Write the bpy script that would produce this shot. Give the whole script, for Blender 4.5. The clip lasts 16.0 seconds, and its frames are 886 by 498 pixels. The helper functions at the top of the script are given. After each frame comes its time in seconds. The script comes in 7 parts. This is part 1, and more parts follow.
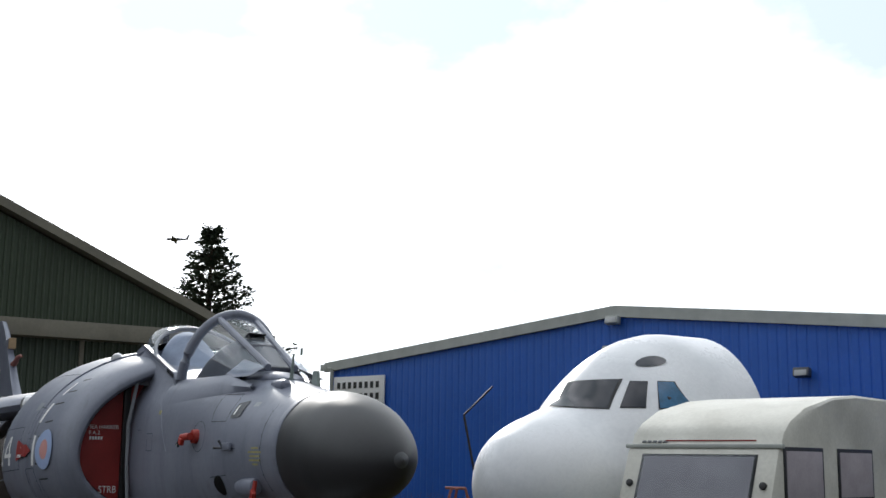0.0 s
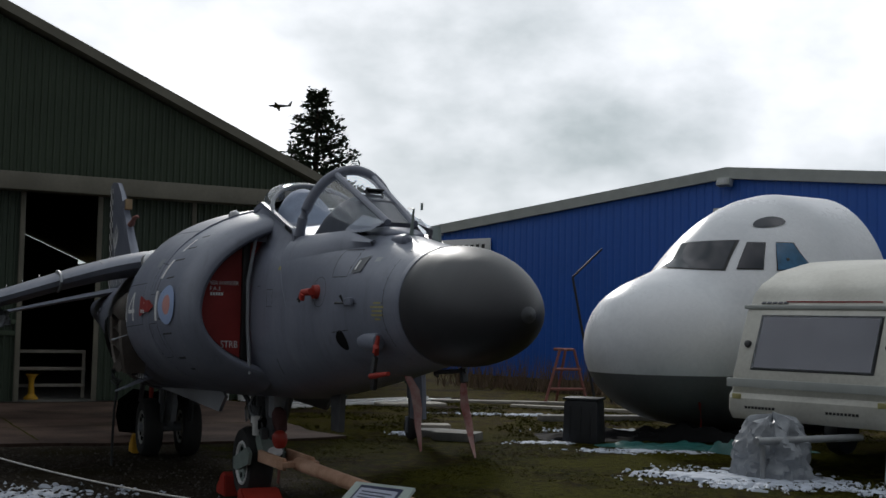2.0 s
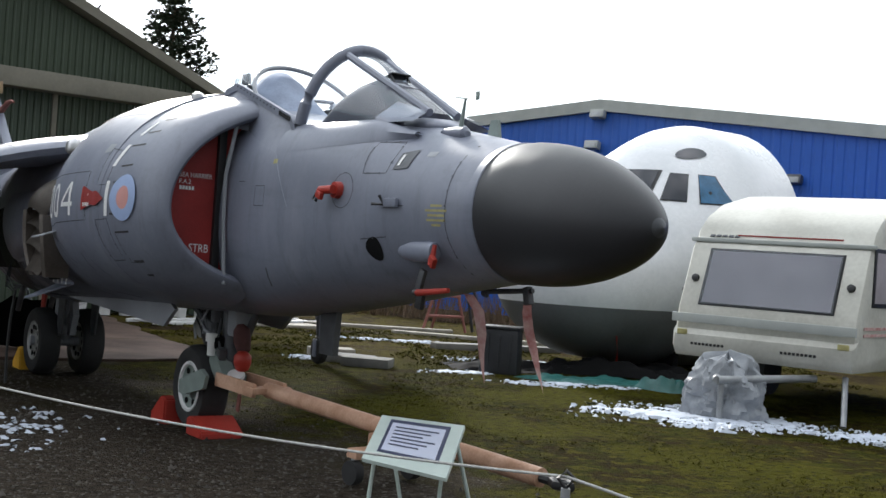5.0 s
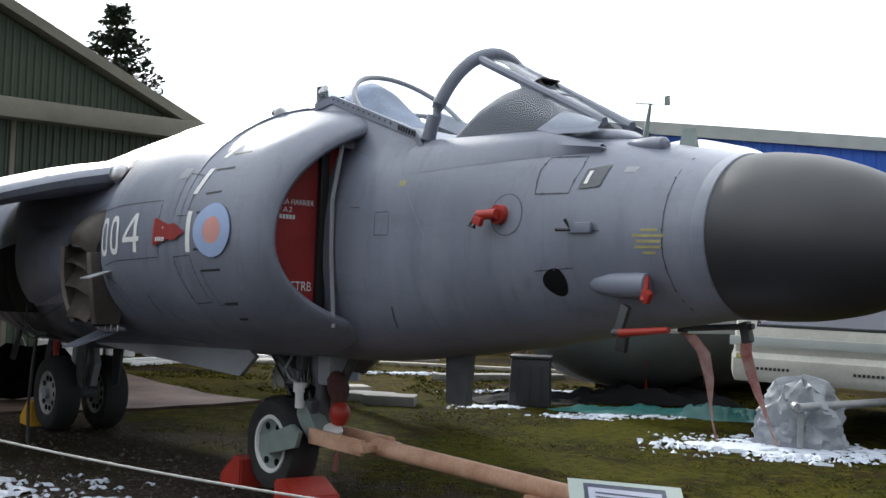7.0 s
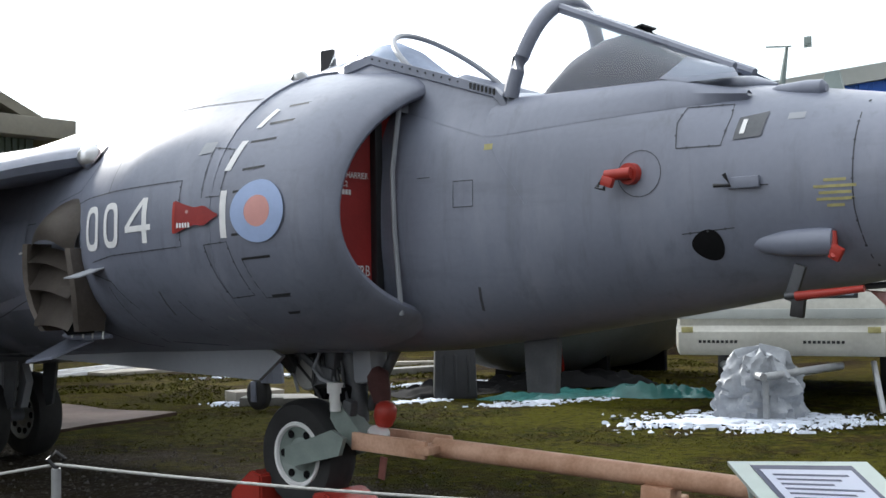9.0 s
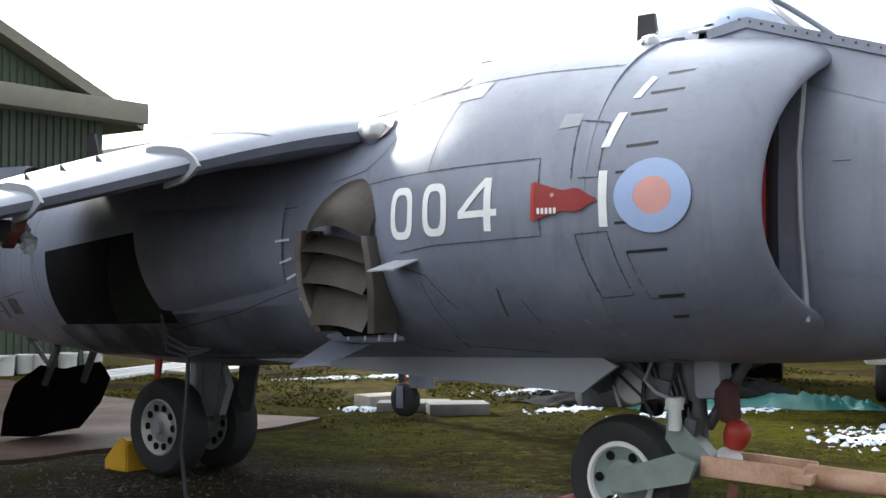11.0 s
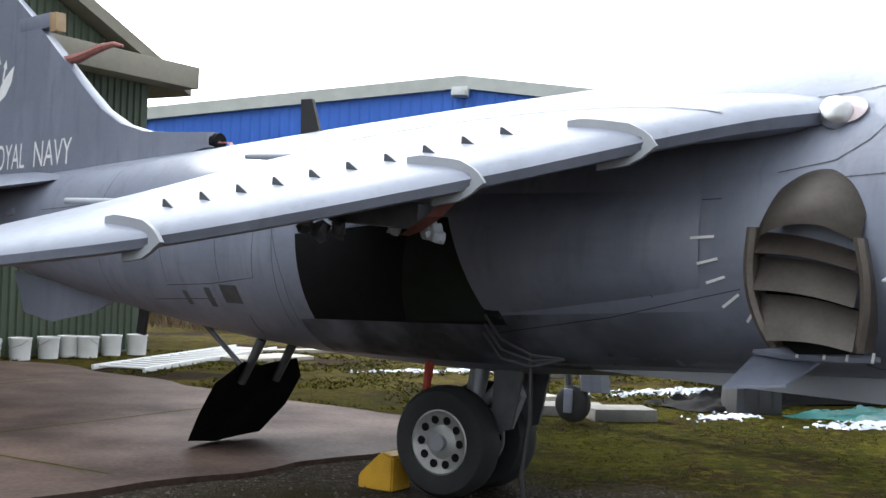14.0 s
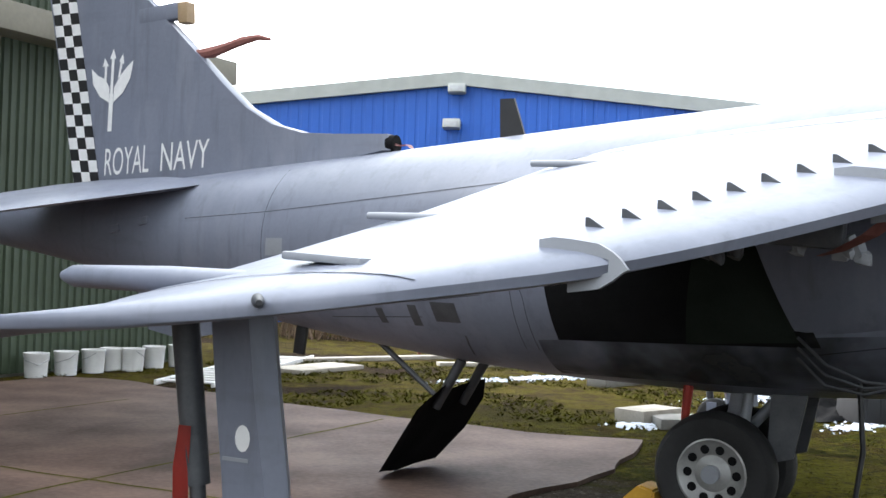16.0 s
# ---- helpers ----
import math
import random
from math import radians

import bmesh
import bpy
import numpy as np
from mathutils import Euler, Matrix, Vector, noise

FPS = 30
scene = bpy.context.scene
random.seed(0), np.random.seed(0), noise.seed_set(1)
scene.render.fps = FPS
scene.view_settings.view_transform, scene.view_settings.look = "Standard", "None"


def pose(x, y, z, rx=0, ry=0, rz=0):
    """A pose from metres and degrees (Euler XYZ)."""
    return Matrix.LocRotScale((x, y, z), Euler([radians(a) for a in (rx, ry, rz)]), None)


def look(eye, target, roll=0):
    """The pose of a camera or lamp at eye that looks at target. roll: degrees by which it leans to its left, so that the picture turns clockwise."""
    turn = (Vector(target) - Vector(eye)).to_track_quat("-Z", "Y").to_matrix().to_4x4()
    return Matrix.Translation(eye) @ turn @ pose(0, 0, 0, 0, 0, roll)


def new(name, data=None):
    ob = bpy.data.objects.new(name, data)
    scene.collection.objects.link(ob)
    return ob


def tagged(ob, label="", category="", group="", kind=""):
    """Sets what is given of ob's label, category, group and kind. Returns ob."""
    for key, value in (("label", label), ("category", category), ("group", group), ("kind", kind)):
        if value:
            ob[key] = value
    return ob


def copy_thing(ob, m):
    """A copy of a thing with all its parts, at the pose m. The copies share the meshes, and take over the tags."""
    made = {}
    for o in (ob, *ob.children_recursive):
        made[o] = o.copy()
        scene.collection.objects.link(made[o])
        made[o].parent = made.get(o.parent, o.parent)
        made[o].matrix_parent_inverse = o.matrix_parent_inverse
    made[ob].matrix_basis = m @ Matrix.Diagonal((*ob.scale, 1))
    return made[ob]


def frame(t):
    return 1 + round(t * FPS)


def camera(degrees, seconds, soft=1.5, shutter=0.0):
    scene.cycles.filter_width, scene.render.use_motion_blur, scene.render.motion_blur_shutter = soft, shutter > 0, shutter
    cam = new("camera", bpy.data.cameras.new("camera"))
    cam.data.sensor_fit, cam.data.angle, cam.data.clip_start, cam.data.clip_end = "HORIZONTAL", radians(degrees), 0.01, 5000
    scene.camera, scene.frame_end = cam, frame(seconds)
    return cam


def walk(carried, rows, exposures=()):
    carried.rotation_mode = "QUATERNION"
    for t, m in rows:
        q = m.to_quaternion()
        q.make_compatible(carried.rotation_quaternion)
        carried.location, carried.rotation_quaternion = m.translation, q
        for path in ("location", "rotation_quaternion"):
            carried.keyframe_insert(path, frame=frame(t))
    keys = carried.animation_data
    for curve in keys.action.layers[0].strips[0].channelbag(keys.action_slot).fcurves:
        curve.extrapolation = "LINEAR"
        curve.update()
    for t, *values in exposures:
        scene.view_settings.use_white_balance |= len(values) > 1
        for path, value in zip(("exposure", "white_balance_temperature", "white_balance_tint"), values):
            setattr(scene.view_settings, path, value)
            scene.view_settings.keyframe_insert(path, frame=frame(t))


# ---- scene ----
cam = camera(41.0, 16.0)
PATH = [
    (0, (0.713, -0.256, 1.658), (0.595, 1.590, 1.988), 0.8),
    (0.5, (0.646, -0.197, 1.667), (0.489, 1.648, 1.991), 1.3),
    (1, (0.641, -0.209, 1.660), (0.482, 1.635, 1.994), 1.2),
    (1.5, (0.623, -0.196, 1.645), (0.457, 1.649, 1.972), 1.3),
    (2, (0.546, -0.014, 1.606), (0.270, 1.842, 1.722), 1.2),
    (2.5, (0.494, 0.070, 1.529), (0.188, 1.923, 1.476), 1.6),
    (3, (0.259, 0.247, 1.492), (-0.038, 2.100, 1.380), 2.6),
    (3.5, (-0.055, 0.433, 1.506), (-0.356, 2.287, 1.433), 1.7),
    (4, (-0.334, 0.666, 1.508), (-0.495, 2.537, 1.575), 1.1),
    (4.2, (-0.459, 0.759, 1.496), (-0.567, 2.635, 1.515), 1.8),
    (6.3, (-1.916, 1.809, 1.427), (-1.750, 3.682, 1.441), 2.9),
    (6.5, (-2.020, 1.954, 1.428), (-1.855, 3.826, 1.496), 2.0),
    (7, (-2.392, 2.190, 1.438), (-2.215, 4.061, 1.494), 2.3),
    (7.5, (-2.672, 2.438, 1.362), (-2.349, 4.289, 1.422), 1.1),
    (8, (-3.001, 2.725, 1.312), (-2.573, 4.554, 1.390), 0.4),
    (10.3, (-4.964, 4.048, 1.318), (-4.356, 5.826, 1.356), -0.1),
    (10.5, (-5.114, 4.231, 1.339), (-4.531, 6.017, 1.405), 2.0),
    (11, (-5.449, 4.696, 1.322), (-4.880, 6.488, 1.377), 0.2),
    (11.5, (-5.831, 4.982, 1.293), (-5.229, 6.762, 1.343), 3.0),
    (12, (-6.200, 5.206, 1.311), (-5.516, 6.956, 1.358), 3.7),
    (12.5, (-6.512, 5.557, 1.336), (-5.795, 7.293, 1.384), 2.2),
    (13, (-6.892, 5.864, 1.310), (-6.122, 7.578, 1.356), 2.7),
    (13.5, (-7.274, 6.174, 1.349), (-6.543, 7.905, 1.400), 3.0),
    (14, (-7.588, 6.557, 1.369), (-6.856, 8.289, 1.398), 2.2),
    (14.5, (-7.973, 6.888, 1.388), (-7.158, 8.581, 1.447), 1.8),
    (15, (-8.322, 7.260, 1.379), (-7.513, 8.957, 1.414), 2.2),
    (15.5, (-8.669, 7.657, 1.417), (-7.868, 9.358, 1.418), 2.7),
    (16, (-9.108, 7.967, 1.417), (-8.248, 9.639, 1.444), 1.8),
]
EXPOSURES = [(0, 0.20), (0.3, -0.12), (0.7, -0.56), (1.2, -0.84), (1.7, -0.84), (2.5, -0.54), (3.0, -0.10), (3.5, 0.20), (4.0, 0.50), (6.5, 0.79), (8.0, 0.87), (10.5, 1.32), (11.5, 1.54), (13.0, 1.64), (16.0, 1.84)]
walk(cam, [(t, look(eye, target, roll)) for t, eye, target, roll in PATH], EXPOSURES)

# ---- daylight: bright broken cloud, low winter sun behind the aircraft ----
SUN_EL, SUN_AZ = 27.0, -18.0          # azimuth: degrees from +y, positive towards +x
world = bpy.data.worlds.new("sky")
scene.world = world
world.use_nodes = True
wn = world.node_tree
wn.nodes.clear()


def wnode(kind, **kw):
    n = wn.nodes.new(kind)
    for k, v in kw.items():
        setattr(n, k, v)
    return n


sky = wnode("ShaderNodeTexSky")
sky.sky_type = "NISHITA"
sky.sun_disc = False
sky.sun_elevation, sky.sun_rotation = radians(SUN_EL), radians(SUN_AZ)
wcoord = wnode("ShaderNodeTexCoord")
wmap = wnode("ShaderNodeMapping")
wmap.inputs["Scale"].default_value = (1.0, 1.0, 1.7)
wmap.inputs["Location"].default_value = (0.35, 0.1, 0.2)
wbig = wnode("ShaderNodeTexNoise")
wbig.inputs["Scale"].default_value, wbig.inputs["Detail"].default_value, wbig.inputs["Roughness"].default_value = 3.1, 8, 0.52
# cloud is brighter round the veiled sun and duller on the far side of the sky
wdot = wnode("ShaderNodeVectorMath", operation="DOT_PRODUCT")
wdot.inputs[1].default_value = (math.sin(radians(SUN_AZ)) * math.cos(radians(SUN_EL)), math.cos(radians(SUN_AZ)) * math.cos(radians(SUN_EL)), math.sin(radians(SUN_EL)))
wglow = wnode("ShaderNodeMapRange", interpolation_type="SMOOTHSTEP")
wglow.inputs["From Min"].default_value, wglow.inputs["From Max"].default_value = -0.5, 1.0
wglow.inputs["To Min"].default_value, wglow.inputs["To Max"].default_value = 0.60, 2.25
wlit = wnode("ShaderNodeMixRGB", blend_type="MULTIPLY")
wlit.inputs[0].default_value = 1.0
wramp = wnode("ShaderNodeValToRGB")
wramp.color_ramp.elements[0].position, wramp.color_ramp.elements[0].color = 0.40, (0.34, 0.395, 0.42, 1)
wramp.color_ramp.elements[1].position, wramp.color_ramp.elements[1].color = 0.68, (1.0, 1.02, 1.08, 1)
wmix = wnode("ShaderNodeMixRGB")
wmix.inputs[0].default_value = 0.93
wscale = wnode("ShaderNodeMixRGB", blend_type="MULTIPLY")
wscale.inputs[0].default_value = 1.0
wscale.inputs[2].default_value = (0.07, 0.07, 0.07, 1)
wback = wnode("ShaderNodeBackground")
wback.inputs["Strength"].default_value = 1.0
wout = wnode("ShaderNodeOutputWorld")
for a, b in ((wcoord.outputs["Generated"], wmap.inputs[0]), (wmap.outputs[0], wbig.inputs["Vector"]), (wbig.outputs[0], wramp.inputs[0]),
             (sky.outputs[0], wscale.inputs[1]), (wscale.outputs[0], wmix.inputs[1]), (wramp.outputs[0], wlit.inputs[1]), (wcoord.outputs["Generated"], wdot.inputs[0]), (wdot.outputs["Value"], wglow.inputs["Value"]), (wglow.outputs[0], wlit.inputs[2]), (wlit.outputs[0], wmix.inputs[2]),
             (wmix.outputs[0], wback.inputs[0]), (wback.outputs[0], wout.inputs[0])):
    wn.links.new(a, b)

sun_lamp = bpy.data.lights.new("sun", "SUN")
sun_lamp.energy, sun_lamp.angle, sun_lamp.color = 2.6, radians(7), (1.0, 0.97, 0.93)
sun = new("sun", sun_lamp)
sun_dir = Vector((math.sin(radians(SUN_AZ)) * math.cos(radians(SUN_EL)), math.cos(radians(SUN_AZ)) * math.cos(radians(SUN_EL)), math.sin(radians(SUN_EL))))
sun.matrix_world = look(sun_dir * 80, (0, 0, 0))


# ---- materials ----
def material(name, base, rough=0.6, metal=0.0, dark=None, scale=6.0, fine=60.0, amount=0.5, bump=0.15, bump_dist=0.004, spread=0.08, clear=0.0, spec=0.5):
    """Base colour broken by a coarse stain pattern and a fine grain, roughness and relief to match."""
    m = bpy.data.materials.new(name)
    m.use_nodes = True
    nt = m.node_tree
    bsdf = nt.nodes["Principled BSDF"]
    co = nt.nodes.new("ShaderNodeTexCoord")
    n1 = nt.nodes.new("ShaderNodeTexNoise")
    n1.inputs["Scale"].default_value, n1.inputs["Detail"].default_value = scale, 5
    n2 = nt.nodes.new("ShaderNodeTexNoise")
    n2.inputs["Scale"].default_value, n2.inputs["Detail"].default_value = fine, 3
    nt.links.new(co.outputs["Object"], n1.inputs["Vector"])
    nt.links.new(co.outputs["Object"], n2.inputs["Vector"])
    mixf = nt.nodes.new("ShaderNodeMath")
    mixf.operation = "MULTIPLY_ADD"
    mixf.inputs[1].default_value, mixf.inputs[2].default_value = 0.35, -0.175
    nt.links.new(n2.outputs[0], mixf.inputs[0])
    add = nt.nodes.new("ShaderNodeMath")
    nt.links.new(n1.outputs[0], add.inputs[0])
    nt.links.new(mixf.outputs[0], add.inputs[1])
    ramp = nt.nodes.new("ShaderNodeMapRange")
    ramp.inputs["From Min"].default_value, ramp.inputs["From Max"].default_value = 0.32, 0.70
    nt.links.new(add.outputs[0], ramp.inputs["Value"])
    mix = nt.nodes.new("ShaderNodeMixRGB")
    dark = dark or tuple(c * (1 - amount * 0.5) for c in base)
    mix.inputs[1].default_value, mix.inputs[2].default_value = (*dark, 1), (*base, 1)
    nt.links.new(ramp.outputs[0], mix.inputs[0])
    nt.links.new(mix.outputs[0], bsdf.inputs["Base Color"])
    rr = nt.nodes.new("ShaderNodeMapRange")
    rr.inputs["To Min"].default_value, rr.inputs["To Max"].default_value = min(1, rough + spread), max(0.02, rough - spread)
    nt.links.new(add.outputs[0], rr.inputs["Value"])
    nt.links.new(rr.outputs[0], bsdf.inputs["Roughness"])
    bsdf.inputs["Metallic"].default_value = metal
    bsdf.inputs["Specular IOR Level"].default_value = spec
    bsdf.inputs["Coat Weight"].default_value = clear
    if bump:
        bp = nt.nodes.new("ShaderNodeBump")
        bp.inputs["Strength"].default_value, bp.inputs["Distance"].default_value = bump, bump_dist
        nt.links.new(add.outputs[0], bp.inputs["Height"])
        nt.links.new(bp.outputs[0], bsdf.inputs["Normal"])
    return m


def glass(name, tint=(0.9, 0.95, 1.0), rough=0.02, haze=0.1):
    """A thin pane: mostly clear, with a real reflection and a trace of haze."""
    m = bpy.data.materials.new(name)
    m.use_nodes = True
    nt = m.node_tree
    nt.nodes.clear()
    out = nt.nodes.new("ShaderNodeOutputMaterial")
    tr = nt.nodes.new("ShaderNodeBsdfTransparent")
    tr.inputs[0].default_value = (*tint, 1)
    gl = nt.nodes.new("ShaderNodeBsdfGlossy")
    gl.inputs["Roughness"].default_value = rough
    lw = nt.nodes.new("ShaderNodeLayerWeight")
    lw.inputs[0].default_value = 0.5
    pw = nt.nodes.new("ShaderNodeMath")
    pw.operation = "POWER"
    pw.inputs[1].default_value = 4.0
    fr = nt.nodes.new("ShaderNodeMapRange")
    fr.inputs["To Min"].default_value, fr.inputs["To Max"].default_value = 0.04, 0.50
    nt.links.new(lw.outputs["Facing"], pw.inputs[0])
    nt.links.new(pw.outputs[0], fr.inputs["Value"])
    mx = nt.nodes.new("ShaderNodeMixShader")
    df = nt.nodes.new("ShaderNodeBsdfDiffuse")
    df.inputs[0].default_value = (0.6, 0.65, 0.72, 1)
    hz = nt.nodes.new("ShaderNodeMixShader")
    hz.inputs[0].default_value = haze
    nt.links.new(tr.outputs[0], hz.inputs[1])
    nt.links.new(df.outputs[0], hz.inputs[2])
    nt.links.new(fr.outputs[0], mx.inputs[0])
    nt.links.new(hz.outputs[0], mx.inputs[1])
    nt.links.new(gl.outputs[0], mx.inputs[2])
    nt.links.new(mx.outputs[0], out.inputs[0])
    return m


def weathered_paint(name, base, faded, grime):
    """Matt naval paint: faded patches, grime streaked down the sides, fine speckle."""
    m = material(name, base, 0.40, scale=1.3, fine=34, amount=0.3, bump=0.05, spread=0.10)
    nt = m.node_tree
    bsdf = nt.nodes["Principled BSDF"]
    old = bsdf.inputs["Base Color"].links[0].from_socket
    co = nt.nodes.new("ShaderNodeTexCoord")
    for stretch, scale, lo, hi, colour, amount in (((1, 1, 0.35), 2.4, 0.50, 0.72, faded, 0.55), ((2.6, 2.6, 0.30), 4.0, 0.54, 0.76, grime, 0.50), ((0.25, 1.0, 1.6), 5.0, 0.56, 0.74, grime, 0.30)):
        mp = nt.nodes.new("ShaderNodeMapping")
        mp.inputs["Scale"].default_value = stretch
        nz = nt.nodes.new("ShaderNodeTexNoise")
        nz.inputs["Scale"].default_value, nz.inputs["Detail"].default_value, nz.inputs["Roughness"].default_value = scale, 7, 0.6
        rg = nt.nodes.new("ShaderNodeMapRange")
        rg.inputs["From Min"].default_value, rg.inputs["From Max"].default_value, rg.inputs["To Max"].default_value = lo, hi, amount
        mx = nt.nodes.new("ShaderNodeMixRGB")
        mx.inputs[2].default_value = (*colour, 1)
        nt.links.new(co.outputs["Object"], mp.inputs[0])
        nt.links.new(mp.outputs[0], nz.inputs["Vector"])
        nt.links.new(nz.outputs[0], rg.inputs["Value"])
        nt.links.new(rg.outputs[0], mx.inputs[0])
        nt.links.new(old, mx.inputs[1])
        old = mx.outputs[0]
    nt.links.new(old, bsdf.inputs["Base Color"])
    return m


GREY = weathered_paint("sea_grey_paint", (0.196, 0.213, 0.272), (0.275, 0.29, 0.35), (0.10, 0.105, 0.122))
GREY_PALE = material("pale_grey_paint", (0.30, 0.315, 0.345), 0.45, scale=3, fine=40, amount=0.25, bump=0.04)
GREY_DARK = material("dark_grey_metal", (0.10, 0.105, 0.115), 0.5, metal=0.3, scale=8, fine=70, amount=0.6, bump=0.1)
RADOME = material("black_grey_radome", (0.030, 0.031, 0.036), 0.48, scale=2, fine=60, amount=0.4, bump=0.04, spread=0.05)
NOZZLE = material("heat_stained_metal", (0.135, 0.114, 0.098), 0.5, metal=0.25, scale=5, fine=50, amount=0.7, bump=0.1)
# matt black parts; also the painted dark of openings that have no depth
BLACK_AND_SHADE = material("matt_black_and_shade", (0.012, 0.012, 0.013), 0.85, scale=4, fine=40, amount=0.6, bump=0.1, spec=0.08)
LINE = material("panel_line", (0.055, 0.06, 0.07), 0.7, scale=20, bump=0)
WHITE = material("white_marking", (0.80, 0.80, 0.80), 0.5, scale=15, fine=90, amount=0.2, bump=0.03)
BLACK = material("black_paint", (0.018, 0.018, 0.02), 0.5, scale=12, bump=0.03)
RED = material("red_cover", (0.30, 0.022, 0.02), 0.6, scale=4, fine=60, amount=0.5, bump=0.1)
RED_BRIGHT = material("red_paint", (0.42, 0.035, 0.022), 0.5, scale=7, fine=60, amount=0.4, bump=0.1)
PALE_BLUE = material("pale_blue_paint", (0.33, 0.43, 0.66), 0.5, scale=10, amount=0.15, bump=0.02)
PALE_RED = material("pale_red_paint", (0.62, 0.30, 0.27), 0.5, scale=10, amount=0.15, bump=0.02)
YELLOW = material("yellow_paint", (0.65, 0.36, 0.03), 0.5, scale=6, amount=0.5, bump=0.1)
STENCIL = material("dull_yellow_stencil", (0.42, 0.38, 0.16), 0.6, scale=20, bump=0)
RUBBER = material("tyre_rubber", (0.022, 0.022, 0.023), 0.75, scale=6, fine=40, amount=0.5, bump=0.2)
ALLOY = material("wheel_alloy", (0.42, 0.42, 0.41), 0.45, metal=0.4, scale=9, fine=70, amount=0.5, bump=0.1)
STEEL = material("bright_steel", (0.55, 0.55, 0.56), 0.3, metal=0.9, scale=9, amount=0.3, bump=0.05)
PINKISH = material("pinkish_grey", (0.40, 0.33, 0.34), 0.5, scale=10, amount=0.3, bump=0.02)
TAN = material("tan_end_cap", (0.36, 0.25, 0.14), 0.6, scale=9, amount=0.4, bump=0.1)
GREYGREEN = material("grey_green_enamel", (0.24, 0.29, 0.27), 0.45, scale=7, amount=0.4, bump=0.05)
PEACH = material("weathered_orange_timber", (0.66, 0.41, 0.29), 0.65, dark=(0.42, 0.23, 0.14), scale=5, fine=60, bump=0.2)
CANOPY = glass("canopy_perspex", (0.90, 0.94, 0.98), 0.03, 0.09)
WINDOW = glass("dark_window_glass", (0.35, 0.38, 0.42), 0.02, 0.05)
LENS = glass("lamp_lens", (0.95, 0.95, 0.95), 0.02, 0.35)
COCKPIT = material("cockpit_dark_blue_grey", (0.030, 0.033, 0.055), 0.8, scale=8, amount=0.5, bump=0.2)
SEATFAB = material("dusty_blue_cover", (0.30, 0.35, 0.46), 0.8, scale=6, amount=0.5, bump=0.4, bump_dist=0.02)
STRAP = material("faded_red_strap", (0.42, 0.16, 0.15), 0.8, dark=(0.6, 0.45, 0.42), scale=12, bump=0.2)
ORANGE_ROPE = material("brown_red_cloth", (0.30, 0.12, 0.10), 0.85, scale=20, bump=0.4)
LEATHER = material("dark_red_brown_canvas", (0.085, 0.03, 0.028), 0.8, scale=14, amount=0.6, bump=0.3)
GREEN_CLAD = material("dark_green_cladding", (0.050, 0.072, 0.042), 0.55, scale=0.8, fine=12, amount=0.4, bump=0.05)
GREEN_DOOR = material("hangar_door_green", (0.045, 0.066, 0.042), 0.55, scale=0.8, fine=14, amount=0.4, bump=0.05)
BEAM = material("weathered_olive_beam", (0.215, 0.20, 0.155), 0.7, scale=1.5, fine=20, amount=0.5, bump=0.1)
BLUE_CLAD = material("bright_blue_cladding", (0.016, 0.115, 0.52), 0.5, scale=0.5, fine=8, amount=0.25, bump=0.03)
TRIM = material("pale_grey_trim", (0.42, 0.44, 0.42), 0.6, scale=3, amount=0.3, bump=0.05)
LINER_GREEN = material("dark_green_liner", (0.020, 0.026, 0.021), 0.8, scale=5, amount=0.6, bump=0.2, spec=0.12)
WHITE_SKIN = material("dirty_white_aircraft_paint", (0.84, 0.85, 0.87), 0.28, dark=(0.68, 0.695, 0.72), scale=1.1, fine=14, bump=0.04)
GREY_BELLY = material("grey_belly_paint", (0.17, 0.175, 0.18), 0.5, scale=1.5, fine=20, amount=0.4, bump=0.05)
CARAVAN = material("cream_caravan_aluminium", (0.60, 0.59, 0.53), 0.45, dark=(0.45, 0.44, 0.39), scale=1.5, fine=24, bump=0.08)
CURTAIN = material("mauve_grey_net_curtain", (0.42, 0.38, 0.42), 0.9, scale=3, fine=30, amount=0.4, bump=0.3)
TARP = material("silver_grey_tarpaulin", (0.34, 0.36, 0.39), 0.45, scale=5, fine=30, amount=0.6, bump=0.4, bump_dist=0.02)
GREEN_TARP = material("teal_green_tarpaulin", (0.02, 0.13, 0.12), 0.4, scale=4, fine=30, amount=0.6, bump=0.4, bump_dist=0.02)
PLASTIC = material("black_plastic", (0.025, 0.026, 0.03), 0.5, scale=6, amount=0.4, bump=0.1)
BUCKET = material("white_plastic", (0.75, 0.75, 0.74), 0.45, scale=8, amount=0.2, bump=0.05)
GALV = material("galvanised_steel", (0.38, 0.39, 0.40), 0.45, metal=0.5, scale=10, amount=0.4, bump=0.05)
ROPE = material("grey_rope", (0.45, 0.45, 0.43), 0.85, scale=60, bump=0.3)
PAPER = material("pale_green_sign_board", (0.52, 0.60, 0.56), 0.35, scale=8, amount=0.15, bump=0.02)
INK = material("blue_black_print", (0.06, 0.07, 0.13), 0.4, scale=10, bump=0)
SHEET = material("printed_sheet_pale_blue", (0.55, 0.58, 0.70), 0.35, scale=10, amount=0.1, bump=0)
STONE = material("grey_concrete_block", (0.20, 0.195, 0.18), 0.85, scale=6, fine=50, amount=0.6, bump=0.4)
TIMBER = material("pale_weathered_timber", (0.36, 0.33, 0.28), 0.8, scale=5, fine=50, amount=0.6, bump=0.3)
SNOW = material("old_granular_snow", (0.56, 0.61, 0.70), 0.7, scale=8, fine=80, amount=0.45, bump=0.6, bump_dist=0.02)
NEEDLE = material("dark_conifer_needles", (0.022, 0.038, 0.016), 0.7, scale=3, fine=30, amount=0.6, bump=0)
